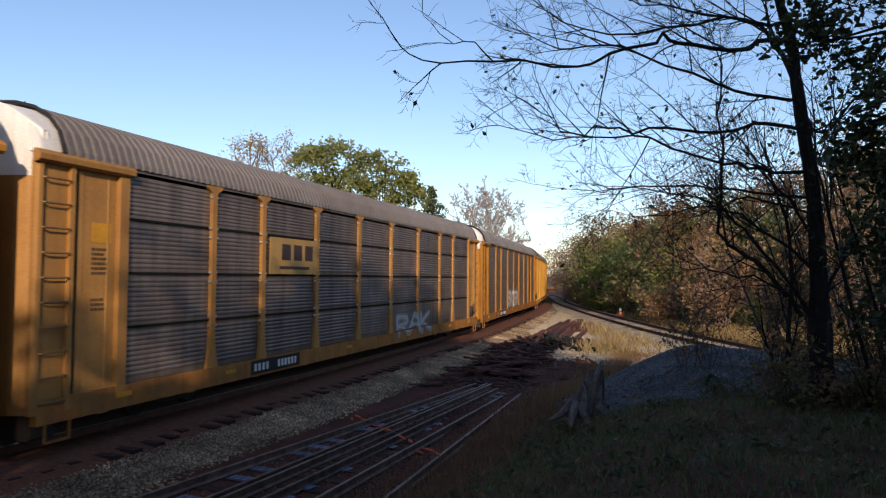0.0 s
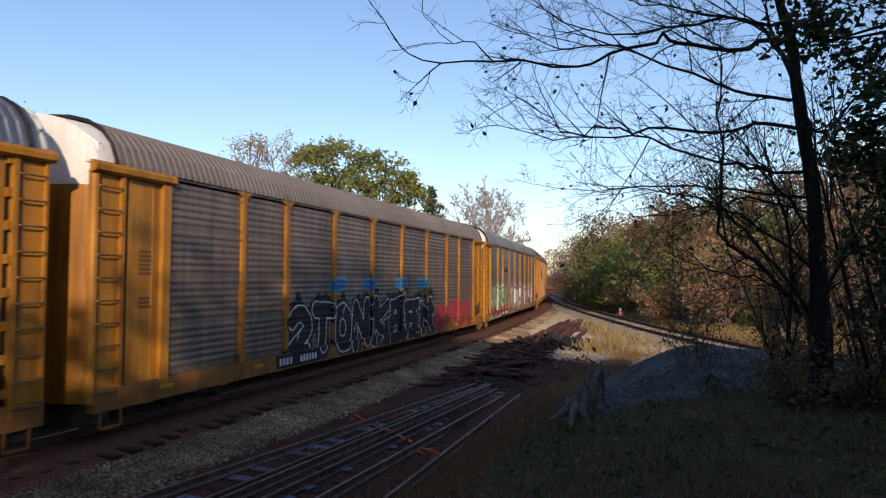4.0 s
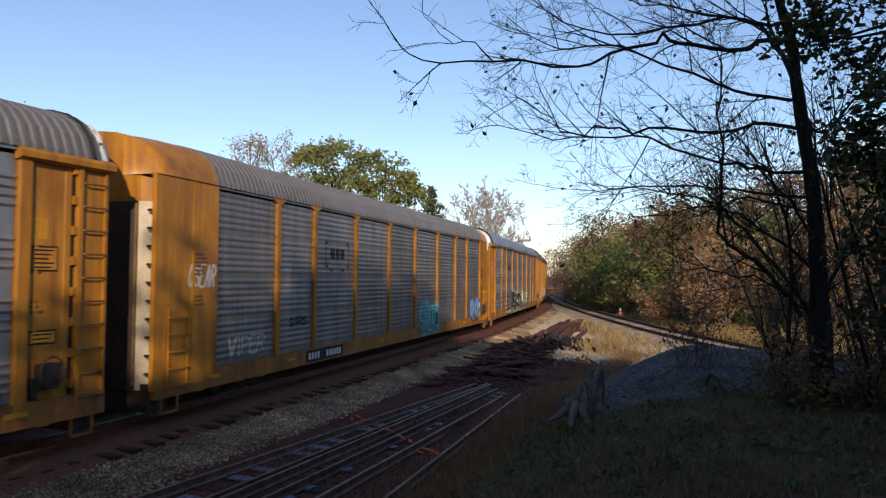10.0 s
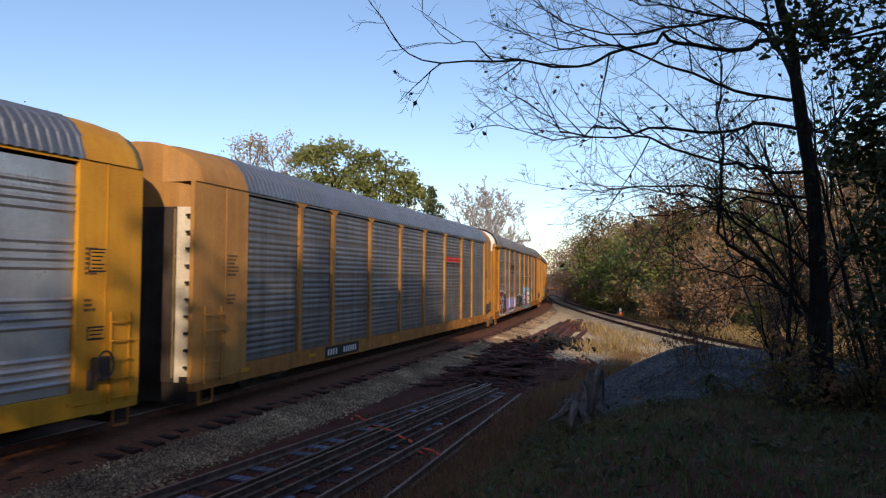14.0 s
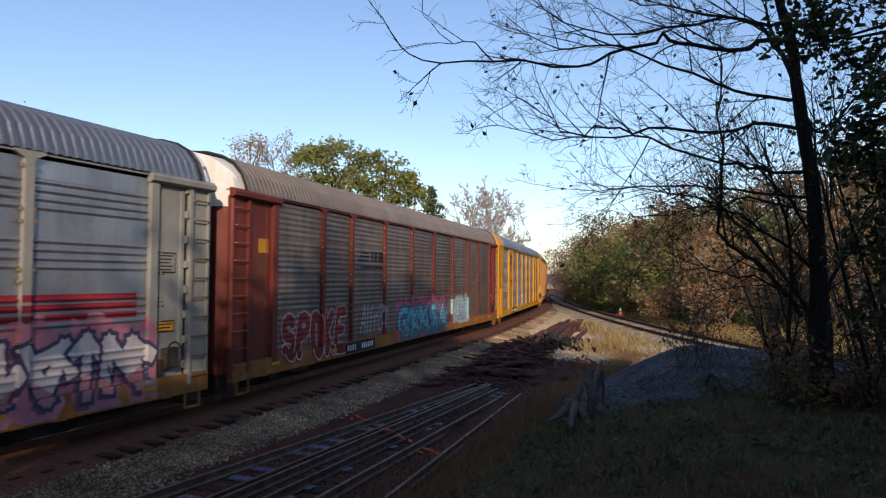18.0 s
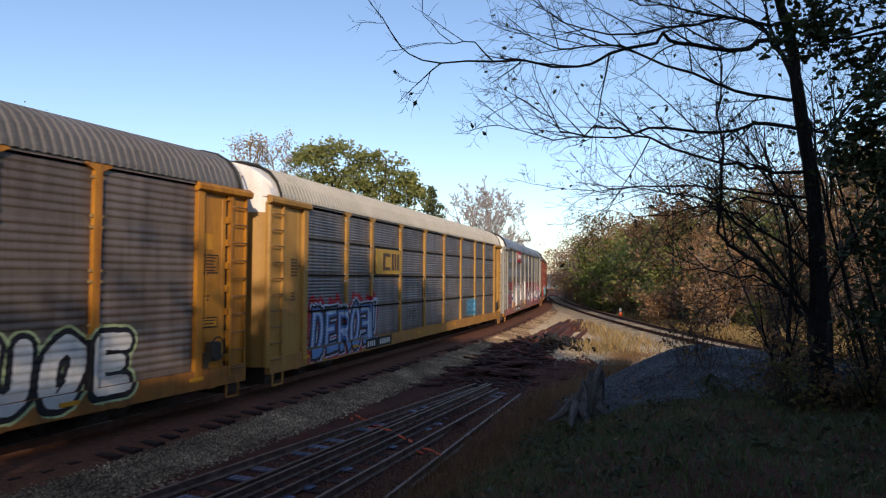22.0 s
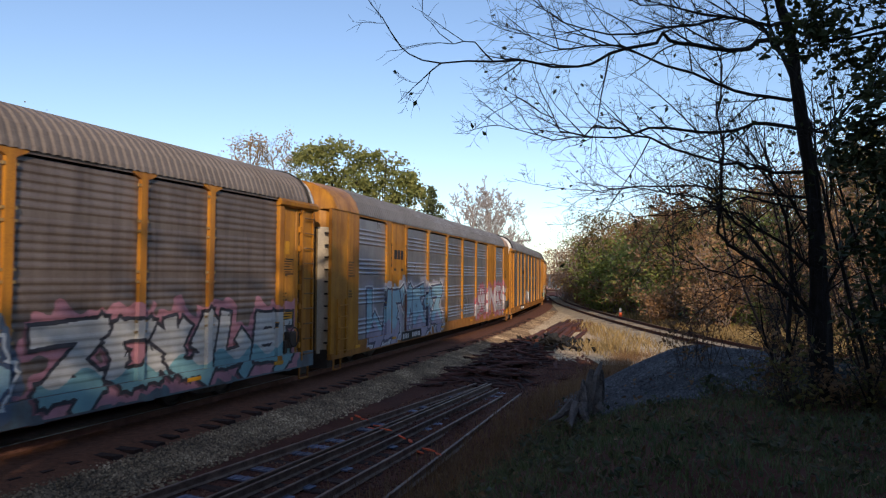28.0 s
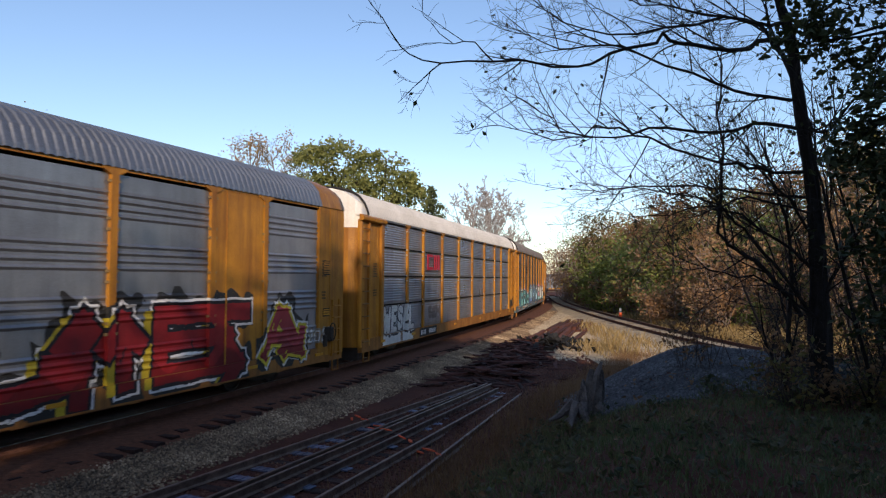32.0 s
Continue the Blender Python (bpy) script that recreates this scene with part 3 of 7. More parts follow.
def side_depth(root, style, x, z):
    """How far the painted side stands out at a place along the car."""
    kind, solid, foot = SIDE_OF[root.name]
    if z < 0.835:
        return 0.041
    if abs(x) > 11.95:
        return 0.048 if kind == "flush" else (0.058 if abs(x) < 12.16 else -0.032)
    for i, p in enumerate(POSTS[1:-1]):
        w = float(np.interp(z, [0.83, 1.25, 1.55], [0.2, 0.12, 0.085])) if foot == "flare" else 0.085
        if abs(x - p) < w:
            return 0.0512
    for i in solid:
        if POSTS[i] < x < POSTS[i + 1]:
            return 0.018
    return panel_depth(style, z) - 0.04


def side_breaks(root, z):
    """Places along the car at which the side steps in or out."""
    foot = SIDE_OF[root.name][2]
    w = float(np.interp(z, [0.83, 1.25, 1.55], [0.2, 0.12, 0.085])) if foot == "flare" else 0.085
    return [p + e for p in POSTS[1:-1] for e in (-w, w)] + [-12.16, -11.95, 11.95, 12.16]


def arc(cx, cz, rx, rz, a0, a1, n=7):
    return [(cx + rx * math.cos(radians(a0 + (a1 - a0) * k / n)), cz + rz * math.sin(radians(a0 + (a1 - a0) * k / n))) for k in range(n + 1)]


BOWL = arc(0.4, 0.74, 0.6, 0.26, 90, -90)
STROKES = {
    "A": [[(0, 0), (0.45, 1), (0.62, 1), (1, 0)], [(0.2, 0.36), (0.8, 0.36)]],
    "B": [[(0, 0), (0, 1), (0.4, 1)], BOWL, arc(0.4, 0.25, 0.6, 0.25, 90, -90), [(0, 0), (0.4, 0)]],
    "C": [arc(0.55, 0.5, 0.55, 0.5, 50, 310, 10)],
    "D": [[(0, 0), (0, 1), (0.35, 1)], arc(0.35, 0.5, 0.65, 0.5, 90, -90, 8), [(0.35, 0), (0, 0)]],
    "E": [[(1, 1), (0, 1), (0, 0), (1, 0)], [(0, 0.52), (0.8, 0.52)]],
    "F": [[(1, 1), (0, 1), (0, 0)], [(0, 0.52), (0.75, 0.52)]],
    "G": [arc(0.55, 0.5, 0.55, 0.5, 50, 350, 10), [(1, 0.45), (0.55, 0.45)]],
    "H": [[(0, 0), (0, 1)], [(1, 0), (1, 1)], [(0, 0.5), (1, 0.5)]],
    "I": [[(0.5, 0), (0.5, 1)]],
    "J": [[(0.8, 1), (0.8, 0.3)], arc(0.4, 0.3, 0.4, 0.3, 0, -170, 6)],
    "K": [[(0, 0), (0, 1)], [(0.95, 1), (0.05, 0.5), (1, 0)]],
    "L": [[(0, 1), (0, 0), (1, 0)]],
    "M": [[(0, 0), (0.1, 1), (0.5, 0.35), (0.9, 1), (1, 0)]],
    "N": [[(0, 0), (0, 1), (1, 0), (1, 1)]],
    "O": [arc(0.5, 0.5, 0.5, 0.5, 0, 360, 12)],
    "P": [[(0, 0), (0, 1), (0.4, 1)], BOWL, [(0.4, 0.48), (0, 0.48)]],
    "R": [[(0, 0), (0, 1), (0.4, 1)], BOWL, [(0, 0.48), (0.4, 0.48), (1, 0)]],
    "S": [arc(0.5, 0.75, 0.48, 0.25, 30, 270, 7), arc(0.5, 0.25, 0.5, 0.25, 90, -150, 7)],
    "T": [[(0, 1), (1, 1)], [(0.5, 1), (0.45, 0)]],
    "U": [[(0, 1), (0, 0.35)], arc(0.5, 0.35, 0.5, 0.35, 180, 360, 7), [(1, 0.35), (1, 1)]],
    "V": [[(0, 1), (0.5, 0), (1, 1)]],
    "W": [[(0, 1), (0.22, 0), (0.5, 0.65), (0.78, 0), (1, 1)]],
    "X": [[(0, 0), (1, 1)], [(0, 1), (1, 0)]],
    "Y": [[(0, 1), (0.5, 0.5), (1, 1)], [(0.5, 0.5), (0.45, 0)]],
    "Z": [[(0, 1), (1, 1), (0, 0), (1, 0)]],
    "l": [[(0.5, 0), (0.5, 1)]],
    "f": [[(0.4, 0), (0.4, 0.8), (0.8, 1)], [(0.1, 0.55), (0.8, 0.55)]],
    "r": [[(0.1, 0), (0.1, 0.6)], [(0.1, 0.45), (0.5, 0.65), (0.9, 0.55)]],
    "d": [arc(0.42, 0.33, 0.42, 0.33, 0, 360, 10), [(0.85, 0), (0.85, 0.75), (0.5, 1)]],
    "0": [arc(0.5, 0.5, 0.5, 0.5, 0, 360, 12)],
    "1": [[(0.2, 0.75), (0.5, 1), (0.5, 0)]],
    "2": [arc(0.5, 0.7, 0.5, 0.3, 160, -40, 7) + [(0, 0), (1, 0)]],
    "3": [[(0, 1), (1, 1), (1, 0), (0, 0)], [(0.15, 0.52), (1, 0.52)]],
    "8": [arc(0.5, 0.76, 0.38, 0.24, 0, 360, 9), arc(0.5, 0.26, 0.5, 0.26, 0, 360, 9)],
    "!": [[(0.5, 1), (0.5, 0.4)], [(0.5, 0.1), (0.5, 0.05)]],
}
SLIM = "I1!l"


def spray_letters(body, x, z, h, w, r, square, wild, seed):
    """Segments of each letter of a sprayed word, in metres on the side of the car."""
    rnd = random.Random(seed * 7 + len(body))
    chars = [c for c in body if c != " "]
    share = [0.55 if c in SLIM else (1.25 if c in "MW" else 1.0) for c in chars]
    out, at = [], x
    for c, k in zip(chars, share):
        cw = w * k / sum(share)
        hh = h * rnd.uniform(0.86, 1.0)
        zz = z + (h - hh) * rnd.random()
        tilt, lean = rnd.uniform(-0.08, 0.08), rnd.uniform(-0.05, 0.16)
        rr = min(r, cw * 0.3)
        segs = []
        for line in STROKES.get(c.upper() if c not in STROKES else c, STROKES["O"]):
            pts = []
            for a, b in line:
                a += rnd.uniform(-wild, wild)
                b += rnd.uniform(-wild, wild) * 0.6
                px = (a - 0.5) * (cw * 1.06 - 2 * rr) + lean * (b - 0.5) * hh
                pz = (b - 0.5) * (hh - 2 * rr)
                pts.append((at + cw / 2 + px - tilt * pz, zz + hh / 2 + pz + tilt * px))
            segs += list(zip(pts, pts[1:]))
            if wild > 0.05 and square:
                (ax, az), (bx, bz) = segs[-1]
                L = math.hypot(bx - ax, bz - az) + 1e-6
                ux, uz = (bx - ax) / L, (bz - az) / L
                for q in (-1, 1):
                    segs.append(((bx, bz), (bx - (ux - q * uz) * rr * 1.5, bz - (uz + q * ux) * rr * 1.5)))
        out.append((segs, rr, (at, at + cw)))
        at += cw
    return out


def reach(X, Z, segs, square):
    """Distance of every place to the nearest of the segments, round-ended or square-cut."""
    best = np.full(X.shape, 9.0)
    for (ax, az), (bx, bz) in segs:
        dx, dz = bx - ax, bz - az
        L = math.hypot(dx, dz) + 1e-6
        u = ((X - ax) * dx + (Z - az) * dz) / L
        v = np.abs((X - ax) * dz - (Z - az) * dx) / L
        over = np.maximum(0, np.maximum(-u, u - L))
        best = np.minimum(best, np.maximum(v, over) if square else np.hypot(v, over))
    return best


def graffiti(root, style, body, x, z, h, w, fill, edge=INK, back=None, accent=None, seed=0, fat=0.05, form="bubble", rim=None, tones=None, line=None, shade=None, wild=None, base=None, throw=0.09):
    """A sprayed piece, laid over ribs, posts and sill: cloud behind, rim, cast edge, outlined letters in two tones."""
    rnd = random.Random(seed)
    square = form == "block"
    thin = form == "tag" or fat <= 0.012
    wild = (0.1 if square else 0.04) if wild is None else wild
    n = len(body.replace(" ", ""))
    r = 0.026 + 0.02 * h if thin else (0.075 + 0.5 * fat) * min(w / n * 1.1, h * 0.8)
    e = 0.0 if thin else (line or min(0.075, 0.045 + 0.025 * h))
    letters = spray_letters(body, x, z, h, w, r + e, square, wild, seed)
    letters = [(g, (0.8 * q if thin else max(0.02, q - e)), box) for g, q, box in letters]
    pad = 0.32 if back else 0.2
    x0, x1 = max(-13.0, x - pad), min(13.0, x + w + pad)
    z0, z1 = max(0.46, z - 0.2), z + h + pad
    # heights at which the side changes its slope, with steps of two centimetres between
    cuts = sorted({z0, z1, 0.835} | {round(v, 4) for v, _ in RIBS[style] if z0 < v < z1})
    zs = [z0]
    for a, b in zip(cuts, cuts[1:]):
        k = max(1, math.ceil((b - a) / 0.021))
        zs += [a + (b - a) * (j + 1) / k for j in range(k)]
    zs = np.array(sorted(set(zs)))
    zs = zs[np.r_[True, np.diff(zs) > 0.002]]
    zm, xm = (zs[1:] + zs[:-1]) / 2, np.arange(x0 + 0.005, x1, 0.01)
    X, Z = np.meshgrid(xm, zm)
    wob = 0.014 * np.sin(X * 6.1 + seed) * np.cos(Z * 5.3 + seed * 2) + 0.003 * np.sin(X * 31 + Z * 23 + seed)
    kinds = np.zeros(X.shape, int)
    names = {1: ("cloud", back), 2: ("rim", rim), 3: ("cast_edge", shade or tuple(0.45 * v for v in (back or edge))), 4: ("outline", edge)}
    whole = reach(X, Z, [q for g, _, _ in letters for q in g], square) + wob
    big = max(q for _, q, _ in letters)
    if back:
        puff = 0.16 + 0.08 * np.sin(X * 4.3 + seed) + 0.07 * np.sin(X * 11 + Z * 6 + seed * 3) + 0.05 * np.sin(X * 2.1 - Z * 9)
        kinds[whole < big + e + np.maximum(0.03, puff)] = 1
    if rim:
        kinds[(whole < big + e + 0.055)] = 2
    if not thin and h > 0.8:
        cast = reach(X + throw, Z + 0.06, [q for g, _, _ in letters for q in g], square) + wob
        kinds[cast < big + (e * 0.5 if throw < 0.1 else -0.02)] = 3
    for k, (g, q, (a, b)) in enumerate(letters):
        lo, hi = np.searchsorted(xm, (a - 0.6, b + 0.6))
        sub = np.s_[:, lo:hi]
        d = reach(X[sub], Z[sub], g, square) + wob[sub] * (0.5 if thin else 1)
        t = (Z[sub] - z) / h
        tone = tones[k % len(tones)] if tones else fill
        own = 10 + 10 * k
        names[own] = ("fill", tone)
        names[own + 1] = ("second_tone", base or tuple(0.65 * v for v in tone))
        names[own + 2] = ("highlight", accent)
        names[own + 3] = ("sliver", edge)
        kk = kinds[sub]
        if e:
            kk[d < q + e] = 4
        kk[d < q] = own
        if not thin and h > 0.7:
            kk[(d < q) & (t < 0.3 + 0.1 * np.sin(X[sub] * 5 + seed))] = own + 1
        if accent and not thin:
            kk[(d < q * 0.42) & (t > 0.22)] = own + 2
    if not thin and h > 0.8:
        for _ in range(max(2, n)):
            # a few slivers cut into the letters
            ax, az = x + rnd.random() * w, z + h * rnd.uniform(0.2, 0.9)
            ang, L = rnd.choice((0.9, 1.2, 1.9, 2.2)), h * rnd.uniform(0.08, 0.2)
            d = reach(X, Z, [((ax, az), (ax + L * math.cos(ang), az + L * math.sin(ang)))], False)
            cutin = (d < 0.022) & (kinds >= 10)
            kinds[cutin] = kinds[cutin] // 10 * 10 + 3
    # holes where the spray missed
    kinds[(np.sin(X * 47 + Z * 13 + seed) * np.sin(Z * 61 - X * 17) > 0.985) & (kinds < 10)] = 0
    meshes, mats = {}, {}
    for i in range(len(zm)):
        row = kinds[i]
        stops = np.r_[0, np.flatnonzero(np.diff(row)) + 1, len(row)]
        steps = side_breaks(root, zm[i])
        for a, b in zip(stops, stops[1:]):
            kind = int(row[a])
            if kind == 0:
                continue
            xa, xb = x0 + 0.01 * a, x0 + 0.01 * b
            xs = [xa] + sorted(v for v in steps if xa + 0.003 < v < xb - 0.003) + [xb]
            key = 0 if thin else kind // 10
            sh = meshes.setdefault(key, Shape())
            slot = mats.setdefault(key, ([], []))
            rgb = names[kind][1]
            if rgb not in slot[0]:
                slot[0].append(rgb)
            for p, q in zip(xs, xs[1:]):
                m = (p + q) / 2
                da, db = (side_depth(root, style, m, v) + 0.0045 for v in (zs[i] + 0.0008, zs[i + 1] - 0.0008))
                o = len(sh.v)
                sh.v += [(p, -HALF - da, zs[i]), (q, -HALF - da, zs[i]), (q, -HALF - db, zs[i + 1]), (p, -HALF - db, zs[i + 1])]
                sh.f.append((o, o + 1, o + 2, o + 3))
                slot[1].append(slot[0].index(rgb))
                if q < xb:
                    # the flank of the step to the next stretch
                    na, nb = (side_depth(root, style, q + 0.01, v) + 0.0045 for v in (zs[i] + 0.0008, zs[i + 1] - 0.0008))
                    e1 = q + (-0.003 if na > da else 0.003)
                    sh.v += [(e1, -HALF - da, zs[i]), (e1, -HALF - na, zs[i]), (e1, -HALF - nb, zs[i + 1]), (e1, -HALF - db, zs[i + 1])]
                    sh.f.append((o + 4, o + 5, o + 6, o + 7))
                    slot[1].append(slot[0].index(rgb))
    top = None
    for key in sorted(meshes):
        me = meshes[key].mesh("graffiti" if key == 0 else "letter", [paint(c) for c in mats[key][0]])
        me.polygons.foreach_set("material_index", mats[key][1])
        ob = part("graffiti" if key == 0 else "letter", me, None, top or root, "" if top else "sprayed graffiti lettering")
        if thin:
            ob["kind"] = "stuff"
        top = top or ob


def patch(root, name, x0, x1, z0, z1, mat, label="", d=0.055):
    sh = Shape()
    sh.box(x0, x1, -HALF - d, -HALF - d + 0.02, z0, z1)
    return part(name, sh, mat, root, label)


def autorack(spec, near=True):
    """One covered car-carrier wagon; x forward, its right side towards the camera."""
    kind, tone, frame_mat, roof, style = spec["kind"], spec["tone"], spec["frame"], spec["roof"], spec["ribs"]
    rnd = random.Random(spec["seed"])
    root = thing("autorack_car", label=spec["label"], category="railway car", group="cars of the freight train")
    SIDE_OF[root.name] = (kind, spec.get("solid", ()), spec["foot"])
    fk = frame_mat.name
    # sides
    for i, (a, b) in enumerate(zip(POSTS, POSTS[1:])):
        mid = (a + b) / 2
        if i in spec.get("solid", ()):
            def solid(w=(b - a) / 2):
                sh = Shape()
                sh.box(-w, w, -HALF - 0.02, -HALF + 0.04, Z0, Z1)
                sh.box(-w * 0.5 - 0.02, -w * 0.5 + 0.02, -HALF - 0.035, -HALF, Z0, Z1)
                return sh.mesh("solid_panel", frame_mat)
            part("solid_panel", cached(("solid", fk, round(b - a, 2)), solid), None, root, "plain painted steel panel", m=Matrix.Translation((mid, 0, 0)))
        else:
            part("side_panel", panel_mesh(style, tone, a, b), None, root, m=Matrix.Translation((mid, 0, 0)))
    if style == "rows":
        for z in (1.86, 2.88, 3.9):
            part("panel_slot", cached(("slot", z), lambda z=z: (lambda s: (s.box(-11.9, 11.9, -HALF - 0.001, -HALF + 0.06, z + 0.004, z + 0.052), s)[1])(Shape()).mesh("panel_slot", VOID)), None, root, "dark open joint between the panel rows")
    pm = cached(("post", spec["foot"], fk, style == "rows"), lambda: post_mesh(spec["foot"], frame_mat, PALECLIP if style == "rows" else CLIP))
    for x in POSTS[1:-1]:
        part("side_post", pm, None, root, m=Matrix.Translation((x, 0, 0)))

    nose = 13.62 if kind == "hinged" else 13.28  # how far the frame reaches at the front

    def sill():
        sh = Shape()
        sh.prism_x([(-HALF - 0.04, 0.42), (-HALF + 0.12, 0.42), (-HALF + 0.12, 0.83), (-HALF - 0.04, 0.83)], -13.9, nose + 0.1)
        for x in np.arange(-12.5, 12.6, 2.5):
            sh.box(x - 0.12, x + 0.12, -HALF - 0.044, -HALF - 0.03, 0.4, 0.83)
        return sh.mesh("side_sill", spec["sill"])

    part("side_sill", cached(("sill", spec["sill"].name, kind), sill), None, root, "grimy painted side sill")

    def rail():
        sh = Shape()
        sh.box(-12.3, 12.3, -HALF - 0.03, -HALF + 0.05, 4.83, 4.93)
        return sh.mesh("top_rail", frame_mat if spec.get("solid") or fk in ("bright_yellow_paint", "oxide_red_paint", "silver_paint") else STEEL[tone])

    part("top_rail", cached(("rail", fk, tone, bool(spec.get("solid"))), rail), None, root)

    def farside():
        sh = Shape()
        sh.box(-13.8, nose, HALF - 0.06, HALF, 0.45, 4.92)
        for x in POSTS:
            sh.box(x - 0.08, x + 0.08, HALF - 0.02, HALF + 0.06, 0.83, 4.88)
        return sh.mesh("side_wall", [STEEL[tone]])

    part("side_wall", cached(("far", tone, kind), farside), None, root)

    def floor():
        sh = Shape()
        sh.box(-13.8, nose, -1.44, 1.44, 0.72, 0.86)
        sh.box(-13.4, nose - 0.1, -0.3, 0.3, 0.4, 0.72)
        sh.box(-13.9, -13.4, -1.4, 1.4, 0.17, 0.72, 0.04)
        sh.box(nose - 0.4, nose, -1.4, 1.4, 0.17, 0.72, 0.04)
        for x in np.arange(-8, 8.1, 2.0):
            sh.prism_y([(x - 0.6, 0.72), (x + 0.6, 0.72), (x + 0.4, 0.5), (x - 0.4, 0.5)], -1.3, 1.3)
        return sh.mesh("underframe", IRON)

    part("underframe", cached(("floor", kind), floor), None, root)
    part("roof", cached(("roof", roof, kind), lambda: roof_shape(*((-13.5, 13.5) if kind == "hinged" else (-12.1, 12.1))).mesh("roof", ROOFS[roof])), None, root)
    # ends
    for sgn in (-1, 1):
        before = set(root.children)
        if kind == "hinged":
            def header():
                sh = Shape()
                xa, xb = sorted((sgn * 11.89, sgn * 14.06))
                sh.prism_x([(-HALF + 0.02, 4.7), (-HALF - 0.07, 4.7), (-HALF - 0.13, 4.74), (-HALF - 0.14, 4.83), (-HALF - 0.05, 4.91), (-HALF + 0.02, 4.91)], xa, xb)
                return sh.mesh("header_plate", frame_mat)

            def upright(name, plan):
                """A folded steel upright: its plan (x, outward) drawn up to the header."""
                sh = Shape()
                n = len(plan)
                sh.v = [(sgn * a, -HALF - d, z) for z in (0.6, 4.74) for a, d in plan]
                sh.f = [(k, (k + 1) % n, n + (k + 1) % n, n + k) for k in range(n)] + [tuple(range(n)), tuple(range(n, 2 * n))]
                return sh.mesh(name, frame_mat)

            def door_panel():
                sh = Shape()
                rows = [(12.2, -0.036), (12.36, -0.036), (12.37, -0.026), (12.41, -0.026), (12.42, -0.036), (12.98, -0.036), (12.99, -0.022), (13.12, -0.022)]
                sh.quad_strip([[(sgn * a, -HALF - d, 0.6), (sgn * a, -HALF - d, 4.72)] for a, d in rows])
                return sh.mesh("door_panel", frame_mat)

            def rung():
                sh = Shape()
                sh.tube([(sgn * 13.33, -HALF + 0.0, 0), (sgn * 13.36, -HALF - 0.07, -0.012), (sgn * 13.88, -HALF - 0.07, -0.012), (sgn * 13.91, -HALF + 0.0, 0)], 0.017, 6)
                return sh.mesh("rung", RUSTRUNG)

            part("header_plate", cached(("hd", fk, sgn), header), None, root)
            part("corner_post", cached(("cpost", fk, sgn), lambda: upright("corner_post", [(11.95, -0.1), (11.95, 0.045), (11.96, 0.055), (12.19, 0.055), (12.2, 0.045), (12.2, -0.1)])), None, root)
            part("door_panel", cached(("dpanel", fk, sgn), door_panel), None, root, "recessed painted end door panel")
            ladder = part("ladder_post", cached(("lpost", fk, sgn), lambda: upright("ladder_post", [(13.24, -0.1), (13.24, 0.05), (13.34, 0.05), (13.34, -0.02), (13.9, -0.02), (13.9, 0.04), (13.97, 0.03), (14.0, -0.02), (14.0, -0.1)])), None, root)
            part("door_gap", cached(("gapdark", sgn), lambda: (lambda s: (s.box(sgn * 13.18 - 0.058, sgn * 13.18 + 0.058, -HALF + 0.05, -HALF + 0.09, 0.62, 4.7), s)[1])(Shape()).mesh("door_gap", RUBBER)), None, root)
            if sgn > 0:
                lm = cached(("latch", fk), lambda: (lambda s: (s.box(-0.045, 0.045, -HALF - 0.03, -HALF + 0.06, 0.0, 0.15, 0.01), s)[1])(Shape()).mesh("door_latch", frame_mat))
                for z in np.arange(0.95, 4.6, 0.52):
                    part("door_latch", lm, None, root, m=Matrix.Translation((13.18, 0, z)))
            for k in range(10):
                part("rung", cached(("rung", sgn), rung), None, ladder, "worn steel rung", m=Matrix.Translation((0, 0, 0.78 + 0.41 * k)))
            door = part("end_door", cached(("enddoor", spec["end"].name, sgn), lambda: end_face(sgn * 14.01, sgn, 0.6, 4.48, 0.14, corner=0.16).mesh("end_door", spec["end"])), None, root)
            part("door_top", cached(("endtop", spec["cap"].name, sgn), lambda: end_face(sgn * 14.01, sgn, 4.48, 5.9, 0.15, corner=0.16).mesh("door_top", spec["cap"])), None, door, "painted upper end sheet")
            part("roof_end", cached(("capA", spec["cap"].name, sgn), lambda: cap_shape(sgn * 13.27, sgn * 13.98, 0.05, 0.975).mesh("roof_end", spec["cap"], True)), None, root)

            def seal():
                sh = Shape()
                sh.tube([(sgn * 13.54, y * 1.012, z + 0.03) for y, z in ROOFY], 0.035, 5)
                return sh.mesh("weather_seal", RUBBER)

            part("weather_seal", cached(("seal", sgn), seal), None, root)
        else:
            def flush():
                sh = Shape()
                xa, xb = sorted((sgn * 11.95, sgn * 14.01))
                sh.box(xa, xb, -HALF - 0.05, -HALF + 0.05, 0.6, 4.9, 0.01)
                sh.box(sgn * 12.83 - 0.025, sgn * 12.83 + 0.025, -HALF - 0.065, -HALF, 0.6, 4.88)
                xa, xb = sorted((sgn * 12.88, sgn * 13.71))
                sh.box(xa, xb, -HALF - 0.06, -HALF - 0.04, 0.75, 2.05)
                return sh.mesh("end_panel", frame_mat)

            part("end_panel", cached(("flush", fk, sgn), flush), None, root, "flat painted end panel with stencils")
            part("ladder", cached(("ladS", fk), lambda: ladder_shape(0.55, 2.2, 0.6).mesh("ladder", frame_mat)), None, root, m=Matrix.Translation((sgn * 13.30 - 0.3, -0.05, 0)))
            # door middle coloured dark for the following car's shade; white edges are the sunlit strip
            door = part("end_door", cached(("enddoorB", sgn), lambda: end_face(sgn * 13.88, sgn, 0.6, 4.35, 0.12, -1.05, 1.05, corner=0.2).mesh("end_door", SHADEDOOR)), None, root, "dark grimy clamshell end door")
